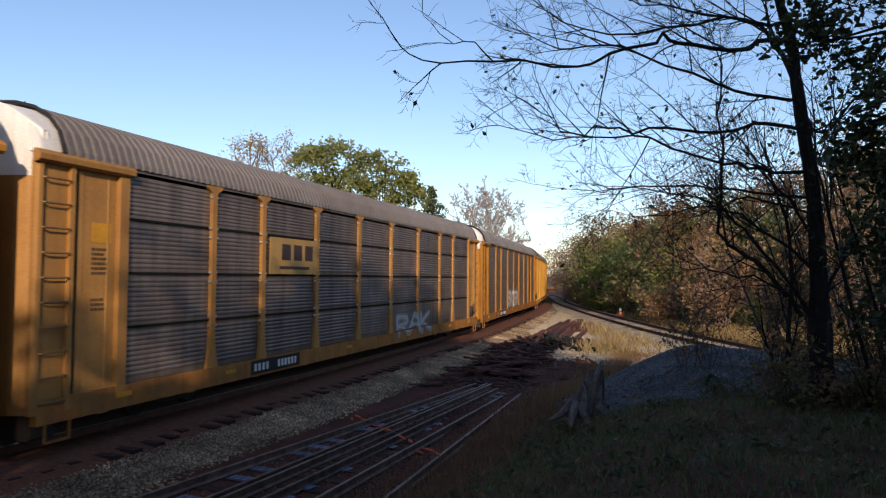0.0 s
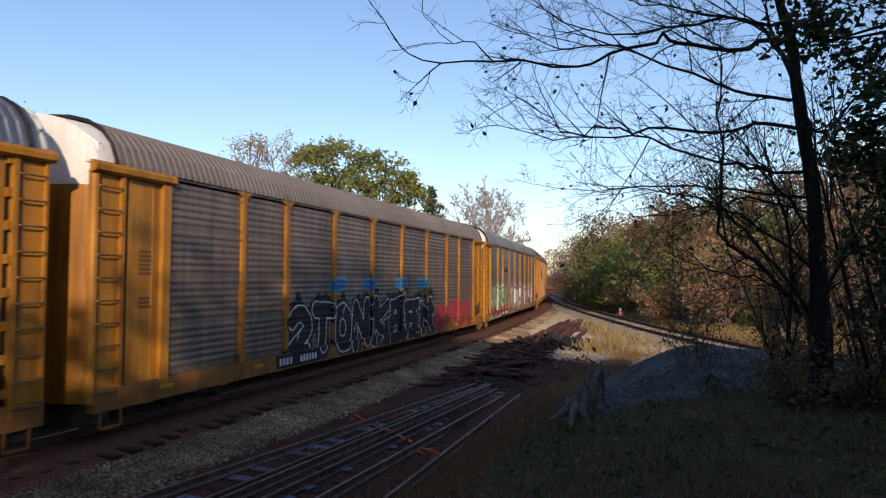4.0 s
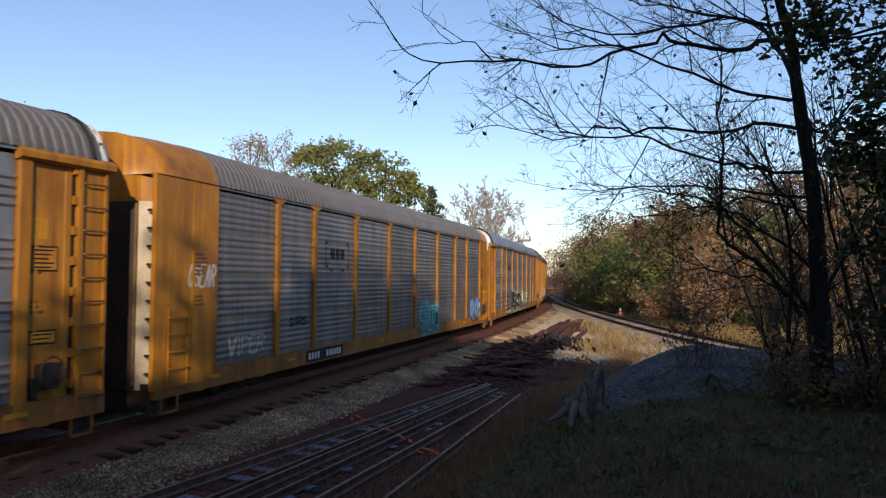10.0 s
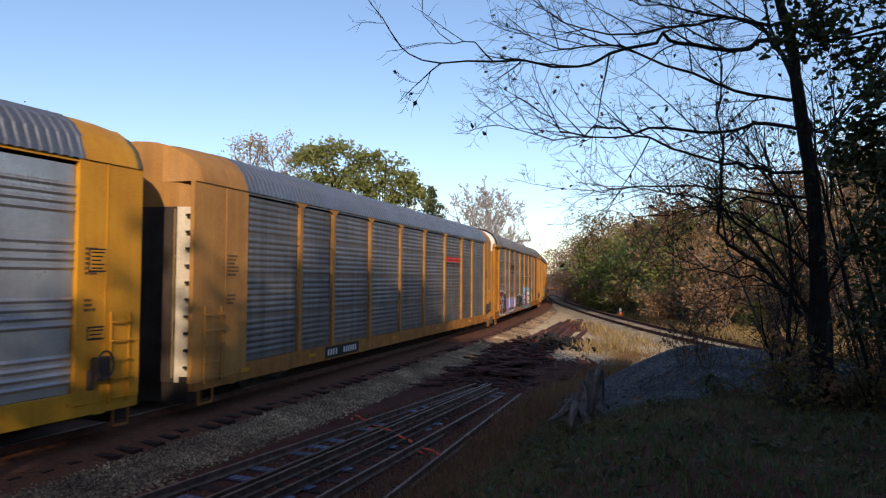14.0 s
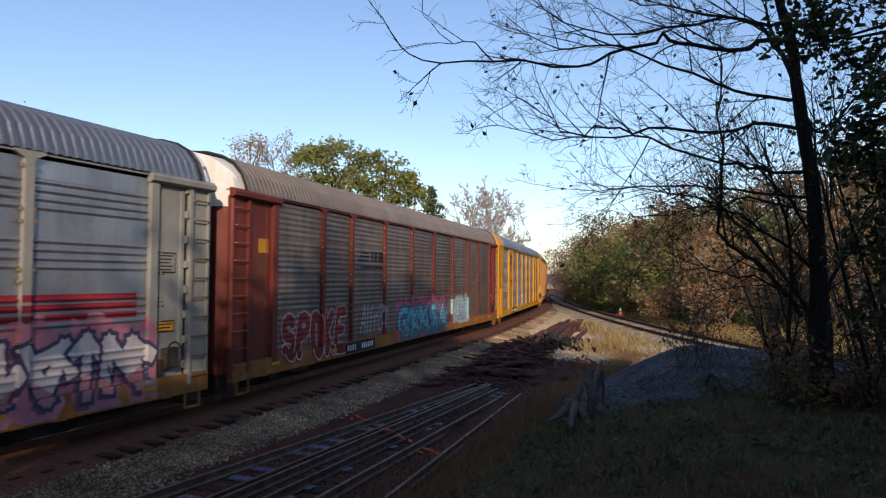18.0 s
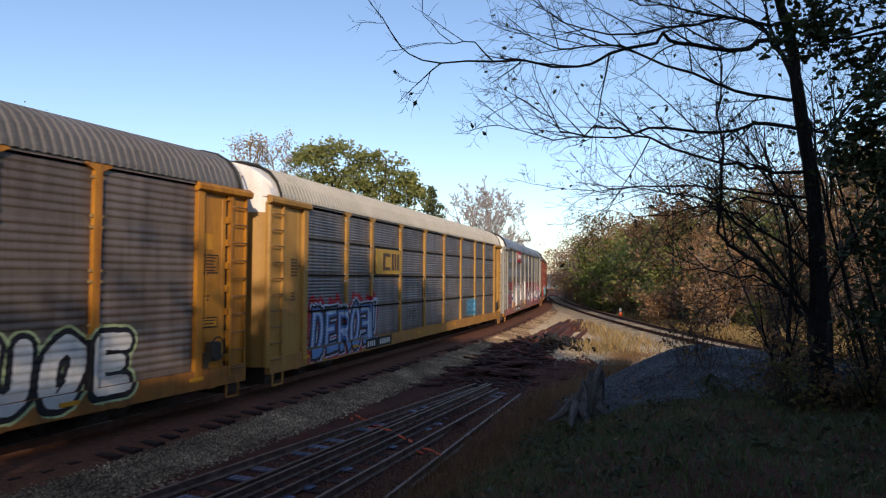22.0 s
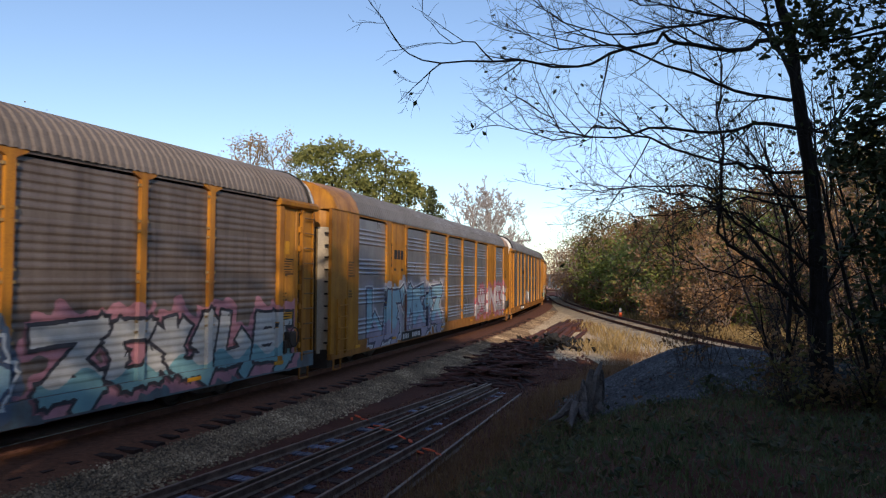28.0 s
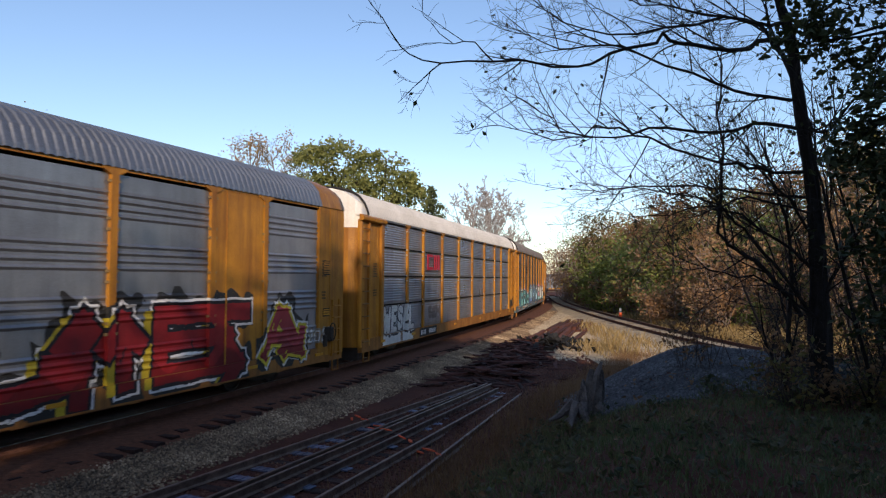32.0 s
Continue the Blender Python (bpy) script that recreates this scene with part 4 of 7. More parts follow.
            for ya in (-1.46, 1.06):
                part("door_edge", cached(("edgeB", sgn, ya), lambda: end_face(sgn * 13.88, sgn, 0.6, 4.35, 0.12, ya, ya + 0.4, corner=0.2).mesh("door_edge", DOORWHITE)), None, door, "white door edge with black joints")
            part("lock_rod", cached(("rodB", sgn), lambda: (lambda s: (s.tube([(sgn * 14.0, -1.06, 0.7), (sgn * 14.0, -1.06, 4.3)], 0.025, 6), s)[1])(Shape()).mesh("lock_rod", CLIP)), None, door)
            part("door_top", cached(("endtopB", fk, sgn), lambda: end_face(sgn * 13.88, sgn, 4.35, 5.9, 0.13, corner=0.2).mesh("door_top", frame_mat)), None, door)

            def joints():
                sh = Shape()
                for z in np.arange(0.9, 4.3, 0.36):
                    sh.box(sgn * 13.94 - 0.03, sgn * 13.94 + 0.03, -1.4, -1.3, z, z + 0.05)
                return sh.mesh("door_hinge", RUBBER)

            part("door_hinge", cached(("jb", sgn), joints), None, door)
            part("roof_end", cached(("capB", fk, sgn), lambda: cap_shape(sgn * 12.06, sgn * 13.98, 0.12).mesh("roof_end", frame_mat, True)), None, root)
        # lettering panels on the end bays
        mk = Shape()
        xa = min(sgn * 12.17, sgn * 12.77)
        yy = -HALF + 0.034 if kind == "hinged" else -HALF - 0.052
        marks(mk, xa, 3.3, 0.45, 0.05, 6, rnd, yy)
        marks(mk, xa, 2.4, 0.35, 0.05, 3, rnd, yy)
        part("stencil", mk, paint((0.1, 0.06, 0.03)), root)["kind"] = "stuff"
        if kind == "hinged" and spec["seed"] % 3 == 1:
            pl = Shape()
            pl.box(xa, xa + 0.45, yy - 0.006, yy, 3.45, 3.8)
            part("notice_plate", pl, GOLD, root, "small yellow notice plate")
        if sgn > 0:
            yb = -HALF - 0.05 if kind == "flush" else -HALF + 0.036
            hb = part("hand_brake", cached(("brake", kind), lambda: (lambda s: (s.box(12.42, 12.82, yb - 0.16, yb, 1.0, 1.42, 0.03), s.box(12.3, 12.42, yb - 0.1, yb, 0.86, 1.2, 0.02), s)[2])(Shape()).mesh("hand_brake", IRON)), None, root, "grimy hand brake housing")
            ringpts = [(12.62 + 0.25 * math.cos(k * math.pi / 8), yb - 0.2, 1.28 + 0.25 * math.sin(k * math.pi / 8)) for k in range(17)]
            part("brake_wheel", cached(("bwheel", kind), lambda: (lambda s: (s.tube(ringpts, 0.02, 6), s)[1])(Shape()).mesh("brake_wheel", IRON)), None, hb, "dark round brake wheel")
            for zz, hh in ((2.92, 0.42), (1.72, 0.24)):
                part("notice_plate", cached(("note", zz, kind), lambda: (lambda s: (s.box(12.28, 12.86, yb - 0.008, yb, zz, zz + hh), s)[1])(Shape()).mesh("notice_plate", RUBBER)), None, root, "dark-framed notice")
                part("notice_face", cached(("noteface", zz, kind, fk), lambda: (lambda s: (s.box(12.31, 12.83, yb - 0.012, yb - 0.008, zz + 0.03, zz + hh - 0.03), s)[1])(Shape()).mesh("notice_face", frame_mat if zz > 2 else GOLD)), None, root, "yellow notice face")
                lines = Shape()
                for k in range(int(hh / 0.075)):
                    lines.box(12.35, 12.35 + 0.42 - 0.06 * (k % 3), yb - 0.015, yb - 0.012, zz + hh - 0.085 - 0.07 * k, zz + hh - 0.06 - 0.07 * k)
                part("notice_text", lines, RUBBER, root)["kind"] = "stuff"
        st = Shape()
        for x in (sgn * 13.21, sgn * 13.71):
            st.box(x - 0.02, x + 0.02, -HALF - 0.03, -HALF + 0.01, 0.12, 0.6)
        st.box(min(sgn * 13.21, sgn * 13.71), max(sgn * 13.21, sgn * 13.71), -HALF - 0.04, -HALF + 0.02, 0.1, 0.14)
        part("step", cached(("step", fk, sgn), lambda: st.mesh("step", spec["sill"])), None, root)
        if sgn > 0:
            for ob in set(root.children) - before:
                k = 0.87 if kind == "hinged" else 0.7
                ob.location.x = 11.95 + (ob.location.x - 11.95) * k
                ob.scale.x = k
        cp = Shape()
        xa, xb = sorted((sgn * 13.3, sgn * 14.28))
        cp.box(xa, xb, -0.12, 0.12, 0.72, 0.98, 0.03)
        cp.box(*sorted((sgn * 14.0, sgn * 14.32)), -0.2, 0.2, 0.66, 1.02, 0.04)
        part("coupler", cached(("cp", sgn), lambda: cp.mesh("coupler", IRON)), None, root)
        tr = part("truck", cached("truck", lambda: truck_shape().mesh("truck", IRON)), None, root, m=Matrix.Translation((sgn * 9.9, 0, 0)))
        wm = cached("wheel", lambda: wheel_shape().mesh("wheel", IRON))
        for x in (-0.86, 0.86):
            for y in (-0.74, 0.74):
                part("wheel", wm, None, tr, m=Matrix.Translation((x, y, 0.43)) @ Matrix.Rotation(0 if y < 0 else math.pi, 4, "Z"))
    # sill lettering and reflectors
    mk = Shape()
    mx = spec.get("mark_x", -6.6)
    part("mark_plate", cached(("mplate",), lambda: (lambda s: (s.box(-1.15, 1.25, -HALF - 0.047, -HALF - 0.04, 0.46, 0.8), s)[1])(Shape()).mesh("mark_plate", RUBBER)), None, root, m=Matrix.Translation((mx, 0, 0)))
    for k, x in enumerate((-1.0, -0.82, -0.64, -0.46, 0.1, 0.27, 0.44, 0.61, 0.78, 0.95)):
        mk.box(mx + x, mx + x + 0.1, -HALF - 0.053, -HALF - 0.048, 0.54, 0.72)
    part("reporting_mark", mk, paint(PALE), root, "white number bars")["kind"] = "stuff"
    for x in (-12.0, -8.6, -2.2, 3.2, 8.8, 12.0):
        patch(root, "reflector", x - 0.2, x + 0.2, 0.62, 0.7, GOLD, "yellow reflector strip", 0.066)
    for job in spec.get("art", ()):
        job(root, style)
    return root


def G(*a, **k):
    return lambda root, style: graffiti(root, style, *a, **k)


def D(name, x, z, w, h, rgb, label="", lift=0.003):
    """A painted band that follows ribs and posts."""
    def job(root, style):
        zs = sorted({z, z + h} | {v for v, _ in RIBS[style] if z < v < z + h} | ({0.835} if z < 0.835 < z + h else set()))
        sh = Shape()
        for a, b in zip(zs, zs[1:]):
            if b - a < 0.001:
                continue
            xs = [x] + sorted(v for v in side_breaks(root, (a + b) / 2) if x < v < x + w) + [x + w]
            for p, q in zip(xs, xs[1:]):
                m = (p + q) / 2
                da, db = (side_depth(root, style, m, v) + lift for v in (a + 0.0008, b - 0.0008))
                o = len(sh.v)
                sh.v += [(p, -HALF - da, a), (q, -HALF - da, a), (q, -HALF - db, b), (p, -HALF - db, b)]
                sh.f.append((o, o + 1, o + 2, o + 3))
        part(name, sh, paint(rgb), root, label)
    return job


def P(name, x0, x1, z0, z1, rgb, label="", d=0.055):
    """A painted bar: on a plate where d says so, else straight on the side of the car."""
    if name in ("emblem", "lettering") and d <= 0.0601:
        return D(name, x0, z0, x1 - x0, z1 - z0, rgb, label, 0.005)
    return lambda root, style: patch(root, name, x0, x1, z0, z1, paint(rgb), label, d)


def car(tone="grey", frame=None, roof="grey", ribs="bands", kind="hinged", cap=None, end=None, foot="plain", sill=None, label="", **k):
    frame = frame or YELLOW
    return dict(tone=tone, frame=frame, roof=roof, ribs=ribs, kind=kind, cap=cap or WHITE, end=end or frame, foot=foot, sill=sill or SILL, label=label or "yellow and grey ribbed steel car carrier", **k)


# ---- trees ----
def curve_pts(p, d, length, rnd, n=4, wob=0.25, lift=0.0):
    p, d = Vector(p), Vector(d).normalized()
    out = [p.copy()]
    for _ in range(n):
        d = (d + Vector((rnd.uniform(-wob, wob), rnd.uniform(-wob, wob), rnd.uniform(-wob, wob) + lift))).normalized()
        p = p + d * (length / n)
        out.append(p.copy())
    return out


def grow(sh, pts, r0, r1, level, rnd, tips, kids=5, spread=0.9, ratio=0.55, lift=0.05, wob=0.25, flat=1.0, start=0.3, thin=0.004):
    """A limb along pts with forking twigs; tips collects where leaves may sit."""
    n = len(pts) - 1
    sides = 7 if r0 > 0.06 else (5 if r0 > 0.02 else 3)
    sh.tube(pts, [r0 + (r1 - r0) * i / n for i in range(n + 1)], sides, cap=False)
    if level <= 0:
        tips.append(Vector(pts[-1]))
        tips.append(Vector(pts[n // 2]))
        return
    total = sum((Vector(pts[i + 1]) - Vector(pts[i])).length for i in range(n))
    for k in range(kids):
        t = start + (1 - start) * (k + rnd.random()) / kids
        i = min(int(t * n), n - 1)
        f = t * n - i
        a, b = Vector(pts[i]), Vector(pts[i + 1])
        p = a.lerp(b, f)
        d = (b - a).normalized()
        side = Vector((rnd.gauss(0, 1), rnd.gauss(0, flat), rnd.gauss(0, 1)))
        side -= side.dot(d) * d
        side.normalize()
        nd = d * (1 - spread * 0.45) + side * spread
        L = total * ratio * rnd.uniform(0.5, 1.15) * (1.15 - 0.6 * t)
        r = max(thin, (r0 + (r1 - r0) * t) * rnd.uniform(0.4, 0.65))
        grow(sh, curve_pts(p, nd, L, rnd, 4, wob, lift), r, max(thin * 0.7, r * 0.35), level - 1, rnd, tips, kids, spread, ratio, lift, wob, flat, 0.2, thin)


def leaves(sh, tips, rnd, per, size, scatter, folded=True):
    """Small folded leaves, each an island of its own, round the tips."""
    for tip in tips:
        for _ in range(per if per >= 1 else (1 if rnd.random() < per else 0)):
            c = tip + Vector((rnd.gauss(0, scatter), rnd.gauss(0, scatter), rnd.gauss(0, scatter * 0.8)))
            a = Vector((rnd.gauss(0, 1), rnd.gauss(0, 1), rnd.gauss(0, 0.7))).normalized()
            b = a.cross(Vector((rnd.gauss(0, 1), rnd.gauss(0, 1), rnd.gauss(0, 1)))).normalized()
            s = size * rnd.uniform(0.6, 1.3)
            k = a.cross(b) * s * 0.2
            i = len(sh.v)
            sh.v += [tuple(c - a * s), tuple(c + b * s * 0.55 + k), tuple(c + a * s), tuple(c - b * s * 0.55 + k)]
            sh.f += [(i, i + 1, i + 2), (i, i + 2, i + 3)]


def tree(name, x, y, height, trunk_r, seed, leaf=None, per=3, size=0.16, scatter=0.35, bark=None, lean=(0, 0), kids=5, level=2, limbs=9, spread=0.9, ratio=0.5, low=0.3, flat=1.0, lift=0.08, label="", category="tree", thin=0.012, z=None, limb_len=0.45, group=""):
    rnd = random.Random(seed)
    base = gz(x, y) - 0.15 if z is None else z
    root = thing(name, Matrix.Translation((x, y, base)), label=label, category=category, group=group)
    wood, tips = Shape(), []
    trunk = curve_pts((0, 0, 0), (lean[0], lean[1], 1), height * 0.9, rnd, 7, 0.07, 0.06)
    wood.tube(trunk, [trunk_r * (1.25 if i == 0 else 1 - 0.8 * i / 7) for i in range(8)], 9)
    part("trunk", wood, bark or BARK, root)
    arms = Shape()
    for k in range(limbs):
        t = low + (1 - low) * (k + rnd.random() * 0.6) / limbs
        i = min(int(t * 7), 6)
        p = trunk[i].lerp(trunk[i + 1], t * 7 - i)
        a = k * 2.4 + rnd.uniform(-0.5, 0.5)
        d = Vector((math.cos(a), math.sin(a), 0.35 + 0.6 * t))
        L = height * limb_len * (1.1 - 0.65 * t) * rnd.uniform(0.75, 1.15)
        grow(arms, curve_pts(p, d, L, rnd, 5, 0.2, lift), trunk_r * (0.62 - 0.4 * t), trunk_r * 0.12, level, rnd, tips, kids, spread, ratio, lift, 0.25, flat, 0.25, thin)
    part("branchwork", arms, bark or BARK, root)
    if leaf is not None and per > 0:
        cr = Shape()
        leaves(cr, tips, rnd, per, size, scatter)
        ob = part("crown", cr, leaf, root)
        ob["kind"] = "stuff"
    return root


def shrub(x, y, height, width, seed, leaf, per=3, size=0.12, stems=9, bark=None, label="", level=2, kids=4, z=None, thin=0.008, group="", name="shrub", scatter=0.25, stem_r=0.03):
    rnd = random.Random(seed)
    root = thing(name, Matrix.Translation((x, y, (gz(x, y) if z is None else z) - 0.08)), label=label, category="shrub", group=group)
    wood, tips = Shape(), []
    for k in range(stems):
        a = rnd.uniform(0, 6.28)
        r = rnd.uniform(0, 0.35) * width
        p = (math.cos(a) * r, math.sin(a) * r, 0)
        d = Vector((math.cos(a) * width * rnd.uniform(0.2, 0.8), math.sin(a) * width * rnd.uniform(0.2, 0.8), height))
        grow(wood, curve_pts(p, d, height * rnd.uniform(0.6, 1.1), rnd, 5, 0.18, 0.05), stem_r * rnd.uniform(0.7, 1.3), stem_r * 0.25, level, rnd, tips, kids, 0.8, 0.5, 0.05, 0.25, 1.0, 0.2, thin)
    part("branchwork", wood, bark or BARK, root)
    if per > 0:
        cr = Shape()
        leaves(cr, tips, rnd, per, size, scatter)
        part("foliage", cr, leaf, root)["kind"] = "stuff"
    return root


def lobed_tree(name, x, y, lobes, leaf, seed, size=0.26, clumps=34, per=46, bark=None, label="", category="tree", group="", trunk_r=0.4, spread=0.2):
    """A tree in full leaf: trunk, a limb into every lobe of the crown, and clumps of leaves round each lobe."""
    r = random.Random(seed)
    base = gz(x, y) - 0.15
    root = thing(name, Matrix.Translation((x, y, base)), label=label, category=category, group=group)
    top = min(c[2] for c in lobes)
    wood = Shape()
    wood.tube(curve_pts((0, 0, 0), (0, 0, 1), top * 0.9, r, 6, 0.05, 0.05), [trunk_r * (1.25 - 0.11 * i) for i in range(7)], 9)
    part("trunk", wood, bark or BARK, root)
    arms, cr = Shape(), Shape()
    for dx, dy, cz, rx, rz in lobes:
        a, b = Vector((0, 0, top * 0.7)), Vector((dx, dy, cz))
        for k in range(5):
            end = b + Vector((r.uniform(-1, 1) * rx, r.uniform(-1, 1) * rx, r.uniform(-0.3, 0.9) * rz)) * 0.8
            mid = a.lerp(end, 0.5) + Vector((0, 0, rz * 0.25))
            arms.tube([a, mid, end], [trunk_r * 0.35, trunk_r * 0.2, 0.03], 5)
        tips = []
        for k in range(clumps):
            d = Vector((r.gauss(0, 1), r.gauss(0, 1), r.gauss(0, 1) + 0.25)).normalized()
            q = r.uniform(0.72, 1.0)
            c = b + Vector((d.x * rx, d.y * rx, d.z * rz)) * q
            sp = spread * rx * r.uniform(0.7, 1.25)
            tips += [c + Vector((r.gauss(0, sp), r.gauss(0, sp), r.gauss(0, sp * 0.7))) for _ in range(int(per * r.uniform(0.6, 1.3)))]
        leaves(cr, tips, r, 1, size, 0.05)
    part("branchwork", arms, bark or BARK, root)
    part("crown", cr, leaf, root)["kind"] = "stuff"
    return root


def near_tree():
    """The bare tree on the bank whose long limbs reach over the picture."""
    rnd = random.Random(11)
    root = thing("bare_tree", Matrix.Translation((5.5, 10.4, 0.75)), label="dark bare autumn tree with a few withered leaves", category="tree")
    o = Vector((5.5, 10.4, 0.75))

    def loc(pts):
        return [Vector(p) - o for p in pts]

    def smooth(pts):
        P = [2 * pts[0] - pts[1]] + pts + [2 * pts[-1] - pts[-2]]
        out = []
        for i in range(1, len(P) - 2):
            a, b, c, d = P[i - 1:i + 3]
            for t in (0, 0.33, 0.67):
                out.append(0.5 * (2 * b + (c - a) * t + (2 * a - 5 * b + 4 * c - d) * t * t + (3 * b - a - 3 * c + d) * t ** 3))
        return out + [P[-2]]

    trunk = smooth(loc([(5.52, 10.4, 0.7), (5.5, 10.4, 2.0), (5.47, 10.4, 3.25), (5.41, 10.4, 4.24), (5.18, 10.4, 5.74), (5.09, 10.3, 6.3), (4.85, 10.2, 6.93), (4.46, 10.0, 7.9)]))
    sh = Shape()
    n = len(trunk)
    sh.tube(trunk, [float(np.interp(i / (n - 1), [0, 0.1, 0.3, 0.5, 0.75, 1], [0.32, 0.16, 0.108, 0.085, 0.07, 0.03])) for i in range(n)], 18)
    sh.v = [(x + rnd.gauss(0, 0.011), y + rnd.gauss(0, 0.011), z + rnd.gauss(0, 0.02)) for x, y, z in sh.v]
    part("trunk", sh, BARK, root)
    tips, few = [], []
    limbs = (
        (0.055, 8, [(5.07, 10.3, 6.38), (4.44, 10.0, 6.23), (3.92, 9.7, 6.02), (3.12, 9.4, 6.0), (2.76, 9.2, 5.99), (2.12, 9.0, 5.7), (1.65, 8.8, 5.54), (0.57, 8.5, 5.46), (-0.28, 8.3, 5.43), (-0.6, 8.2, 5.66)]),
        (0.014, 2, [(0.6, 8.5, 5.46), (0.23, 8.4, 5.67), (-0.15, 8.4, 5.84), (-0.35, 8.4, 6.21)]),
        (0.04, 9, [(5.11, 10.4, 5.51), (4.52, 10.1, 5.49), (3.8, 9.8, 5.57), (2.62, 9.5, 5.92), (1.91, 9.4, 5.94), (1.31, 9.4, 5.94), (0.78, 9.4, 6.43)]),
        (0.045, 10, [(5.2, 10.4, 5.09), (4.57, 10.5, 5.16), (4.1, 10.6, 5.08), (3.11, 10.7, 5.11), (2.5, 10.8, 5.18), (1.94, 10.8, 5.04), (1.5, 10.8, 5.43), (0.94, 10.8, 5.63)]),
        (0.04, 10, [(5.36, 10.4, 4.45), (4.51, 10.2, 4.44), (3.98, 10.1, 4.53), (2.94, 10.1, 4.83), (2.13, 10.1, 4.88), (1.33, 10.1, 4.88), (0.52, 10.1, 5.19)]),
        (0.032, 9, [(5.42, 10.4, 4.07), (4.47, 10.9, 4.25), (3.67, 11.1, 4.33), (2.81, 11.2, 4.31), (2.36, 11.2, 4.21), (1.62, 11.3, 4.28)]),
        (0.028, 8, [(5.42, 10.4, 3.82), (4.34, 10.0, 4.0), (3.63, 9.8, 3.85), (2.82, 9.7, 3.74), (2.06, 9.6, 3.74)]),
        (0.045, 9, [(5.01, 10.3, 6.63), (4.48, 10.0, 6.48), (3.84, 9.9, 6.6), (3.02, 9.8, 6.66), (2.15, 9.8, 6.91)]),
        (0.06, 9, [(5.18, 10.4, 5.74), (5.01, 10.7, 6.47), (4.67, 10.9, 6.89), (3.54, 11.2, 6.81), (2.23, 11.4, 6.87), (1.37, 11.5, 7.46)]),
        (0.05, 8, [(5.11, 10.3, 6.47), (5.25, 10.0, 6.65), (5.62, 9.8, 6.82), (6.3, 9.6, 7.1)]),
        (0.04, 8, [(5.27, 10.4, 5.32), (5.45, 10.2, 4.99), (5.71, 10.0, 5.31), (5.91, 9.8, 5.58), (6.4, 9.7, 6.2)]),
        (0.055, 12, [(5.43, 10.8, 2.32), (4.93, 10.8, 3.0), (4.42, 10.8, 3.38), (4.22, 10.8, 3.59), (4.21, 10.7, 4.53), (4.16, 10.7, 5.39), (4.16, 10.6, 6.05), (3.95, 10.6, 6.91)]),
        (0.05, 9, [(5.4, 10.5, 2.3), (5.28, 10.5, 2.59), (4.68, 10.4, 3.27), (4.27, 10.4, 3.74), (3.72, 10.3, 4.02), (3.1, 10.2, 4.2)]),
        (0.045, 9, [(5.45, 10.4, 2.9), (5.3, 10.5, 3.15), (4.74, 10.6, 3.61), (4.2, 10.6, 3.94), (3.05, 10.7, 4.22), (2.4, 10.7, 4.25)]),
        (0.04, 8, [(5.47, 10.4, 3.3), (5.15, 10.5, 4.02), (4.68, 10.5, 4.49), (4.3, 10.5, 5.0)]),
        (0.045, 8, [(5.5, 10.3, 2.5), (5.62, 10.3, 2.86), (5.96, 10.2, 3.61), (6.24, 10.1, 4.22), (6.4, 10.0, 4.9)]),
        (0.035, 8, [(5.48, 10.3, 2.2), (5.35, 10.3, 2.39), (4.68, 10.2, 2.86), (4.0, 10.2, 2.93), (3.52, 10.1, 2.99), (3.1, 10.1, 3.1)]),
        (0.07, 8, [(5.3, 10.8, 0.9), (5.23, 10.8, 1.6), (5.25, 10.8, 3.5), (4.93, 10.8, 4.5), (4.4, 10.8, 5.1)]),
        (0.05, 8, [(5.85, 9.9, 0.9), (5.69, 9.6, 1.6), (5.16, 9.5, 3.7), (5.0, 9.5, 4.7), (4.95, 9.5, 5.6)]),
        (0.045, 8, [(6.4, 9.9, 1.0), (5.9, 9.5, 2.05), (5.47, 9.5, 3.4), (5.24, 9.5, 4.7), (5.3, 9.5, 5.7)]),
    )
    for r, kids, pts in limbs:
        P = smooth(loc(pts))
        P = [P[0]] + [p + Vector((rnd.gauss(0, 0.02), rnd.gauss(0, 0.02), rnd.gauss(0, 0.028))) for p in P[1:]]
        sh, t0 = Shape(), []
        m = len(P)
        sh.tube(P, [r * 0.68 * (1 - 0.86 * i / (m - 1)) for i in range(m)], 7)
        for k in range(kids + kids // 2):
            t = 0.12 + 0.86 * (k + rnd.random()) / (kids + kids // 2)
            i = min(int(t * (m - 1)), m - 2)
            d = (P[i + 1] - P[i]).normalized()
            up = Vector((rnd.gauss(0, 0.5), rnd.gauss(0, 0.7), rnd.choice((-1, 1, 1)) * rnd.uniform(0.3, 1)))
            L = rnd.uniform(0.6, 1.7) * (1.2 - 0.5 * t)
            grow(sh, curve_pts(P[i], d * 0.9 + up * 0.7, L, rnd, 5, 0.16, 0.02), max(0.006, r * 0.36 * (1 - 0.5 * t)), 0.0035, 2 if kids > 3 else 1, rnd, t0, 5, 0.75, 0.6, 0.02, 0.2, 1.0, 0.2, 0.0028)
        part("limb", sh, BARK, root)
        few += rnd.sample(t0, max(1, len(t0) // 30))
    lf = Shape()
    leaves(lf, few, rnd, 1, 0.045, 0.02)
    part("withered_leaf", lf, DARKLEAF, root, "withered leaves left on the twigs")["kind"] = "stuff"


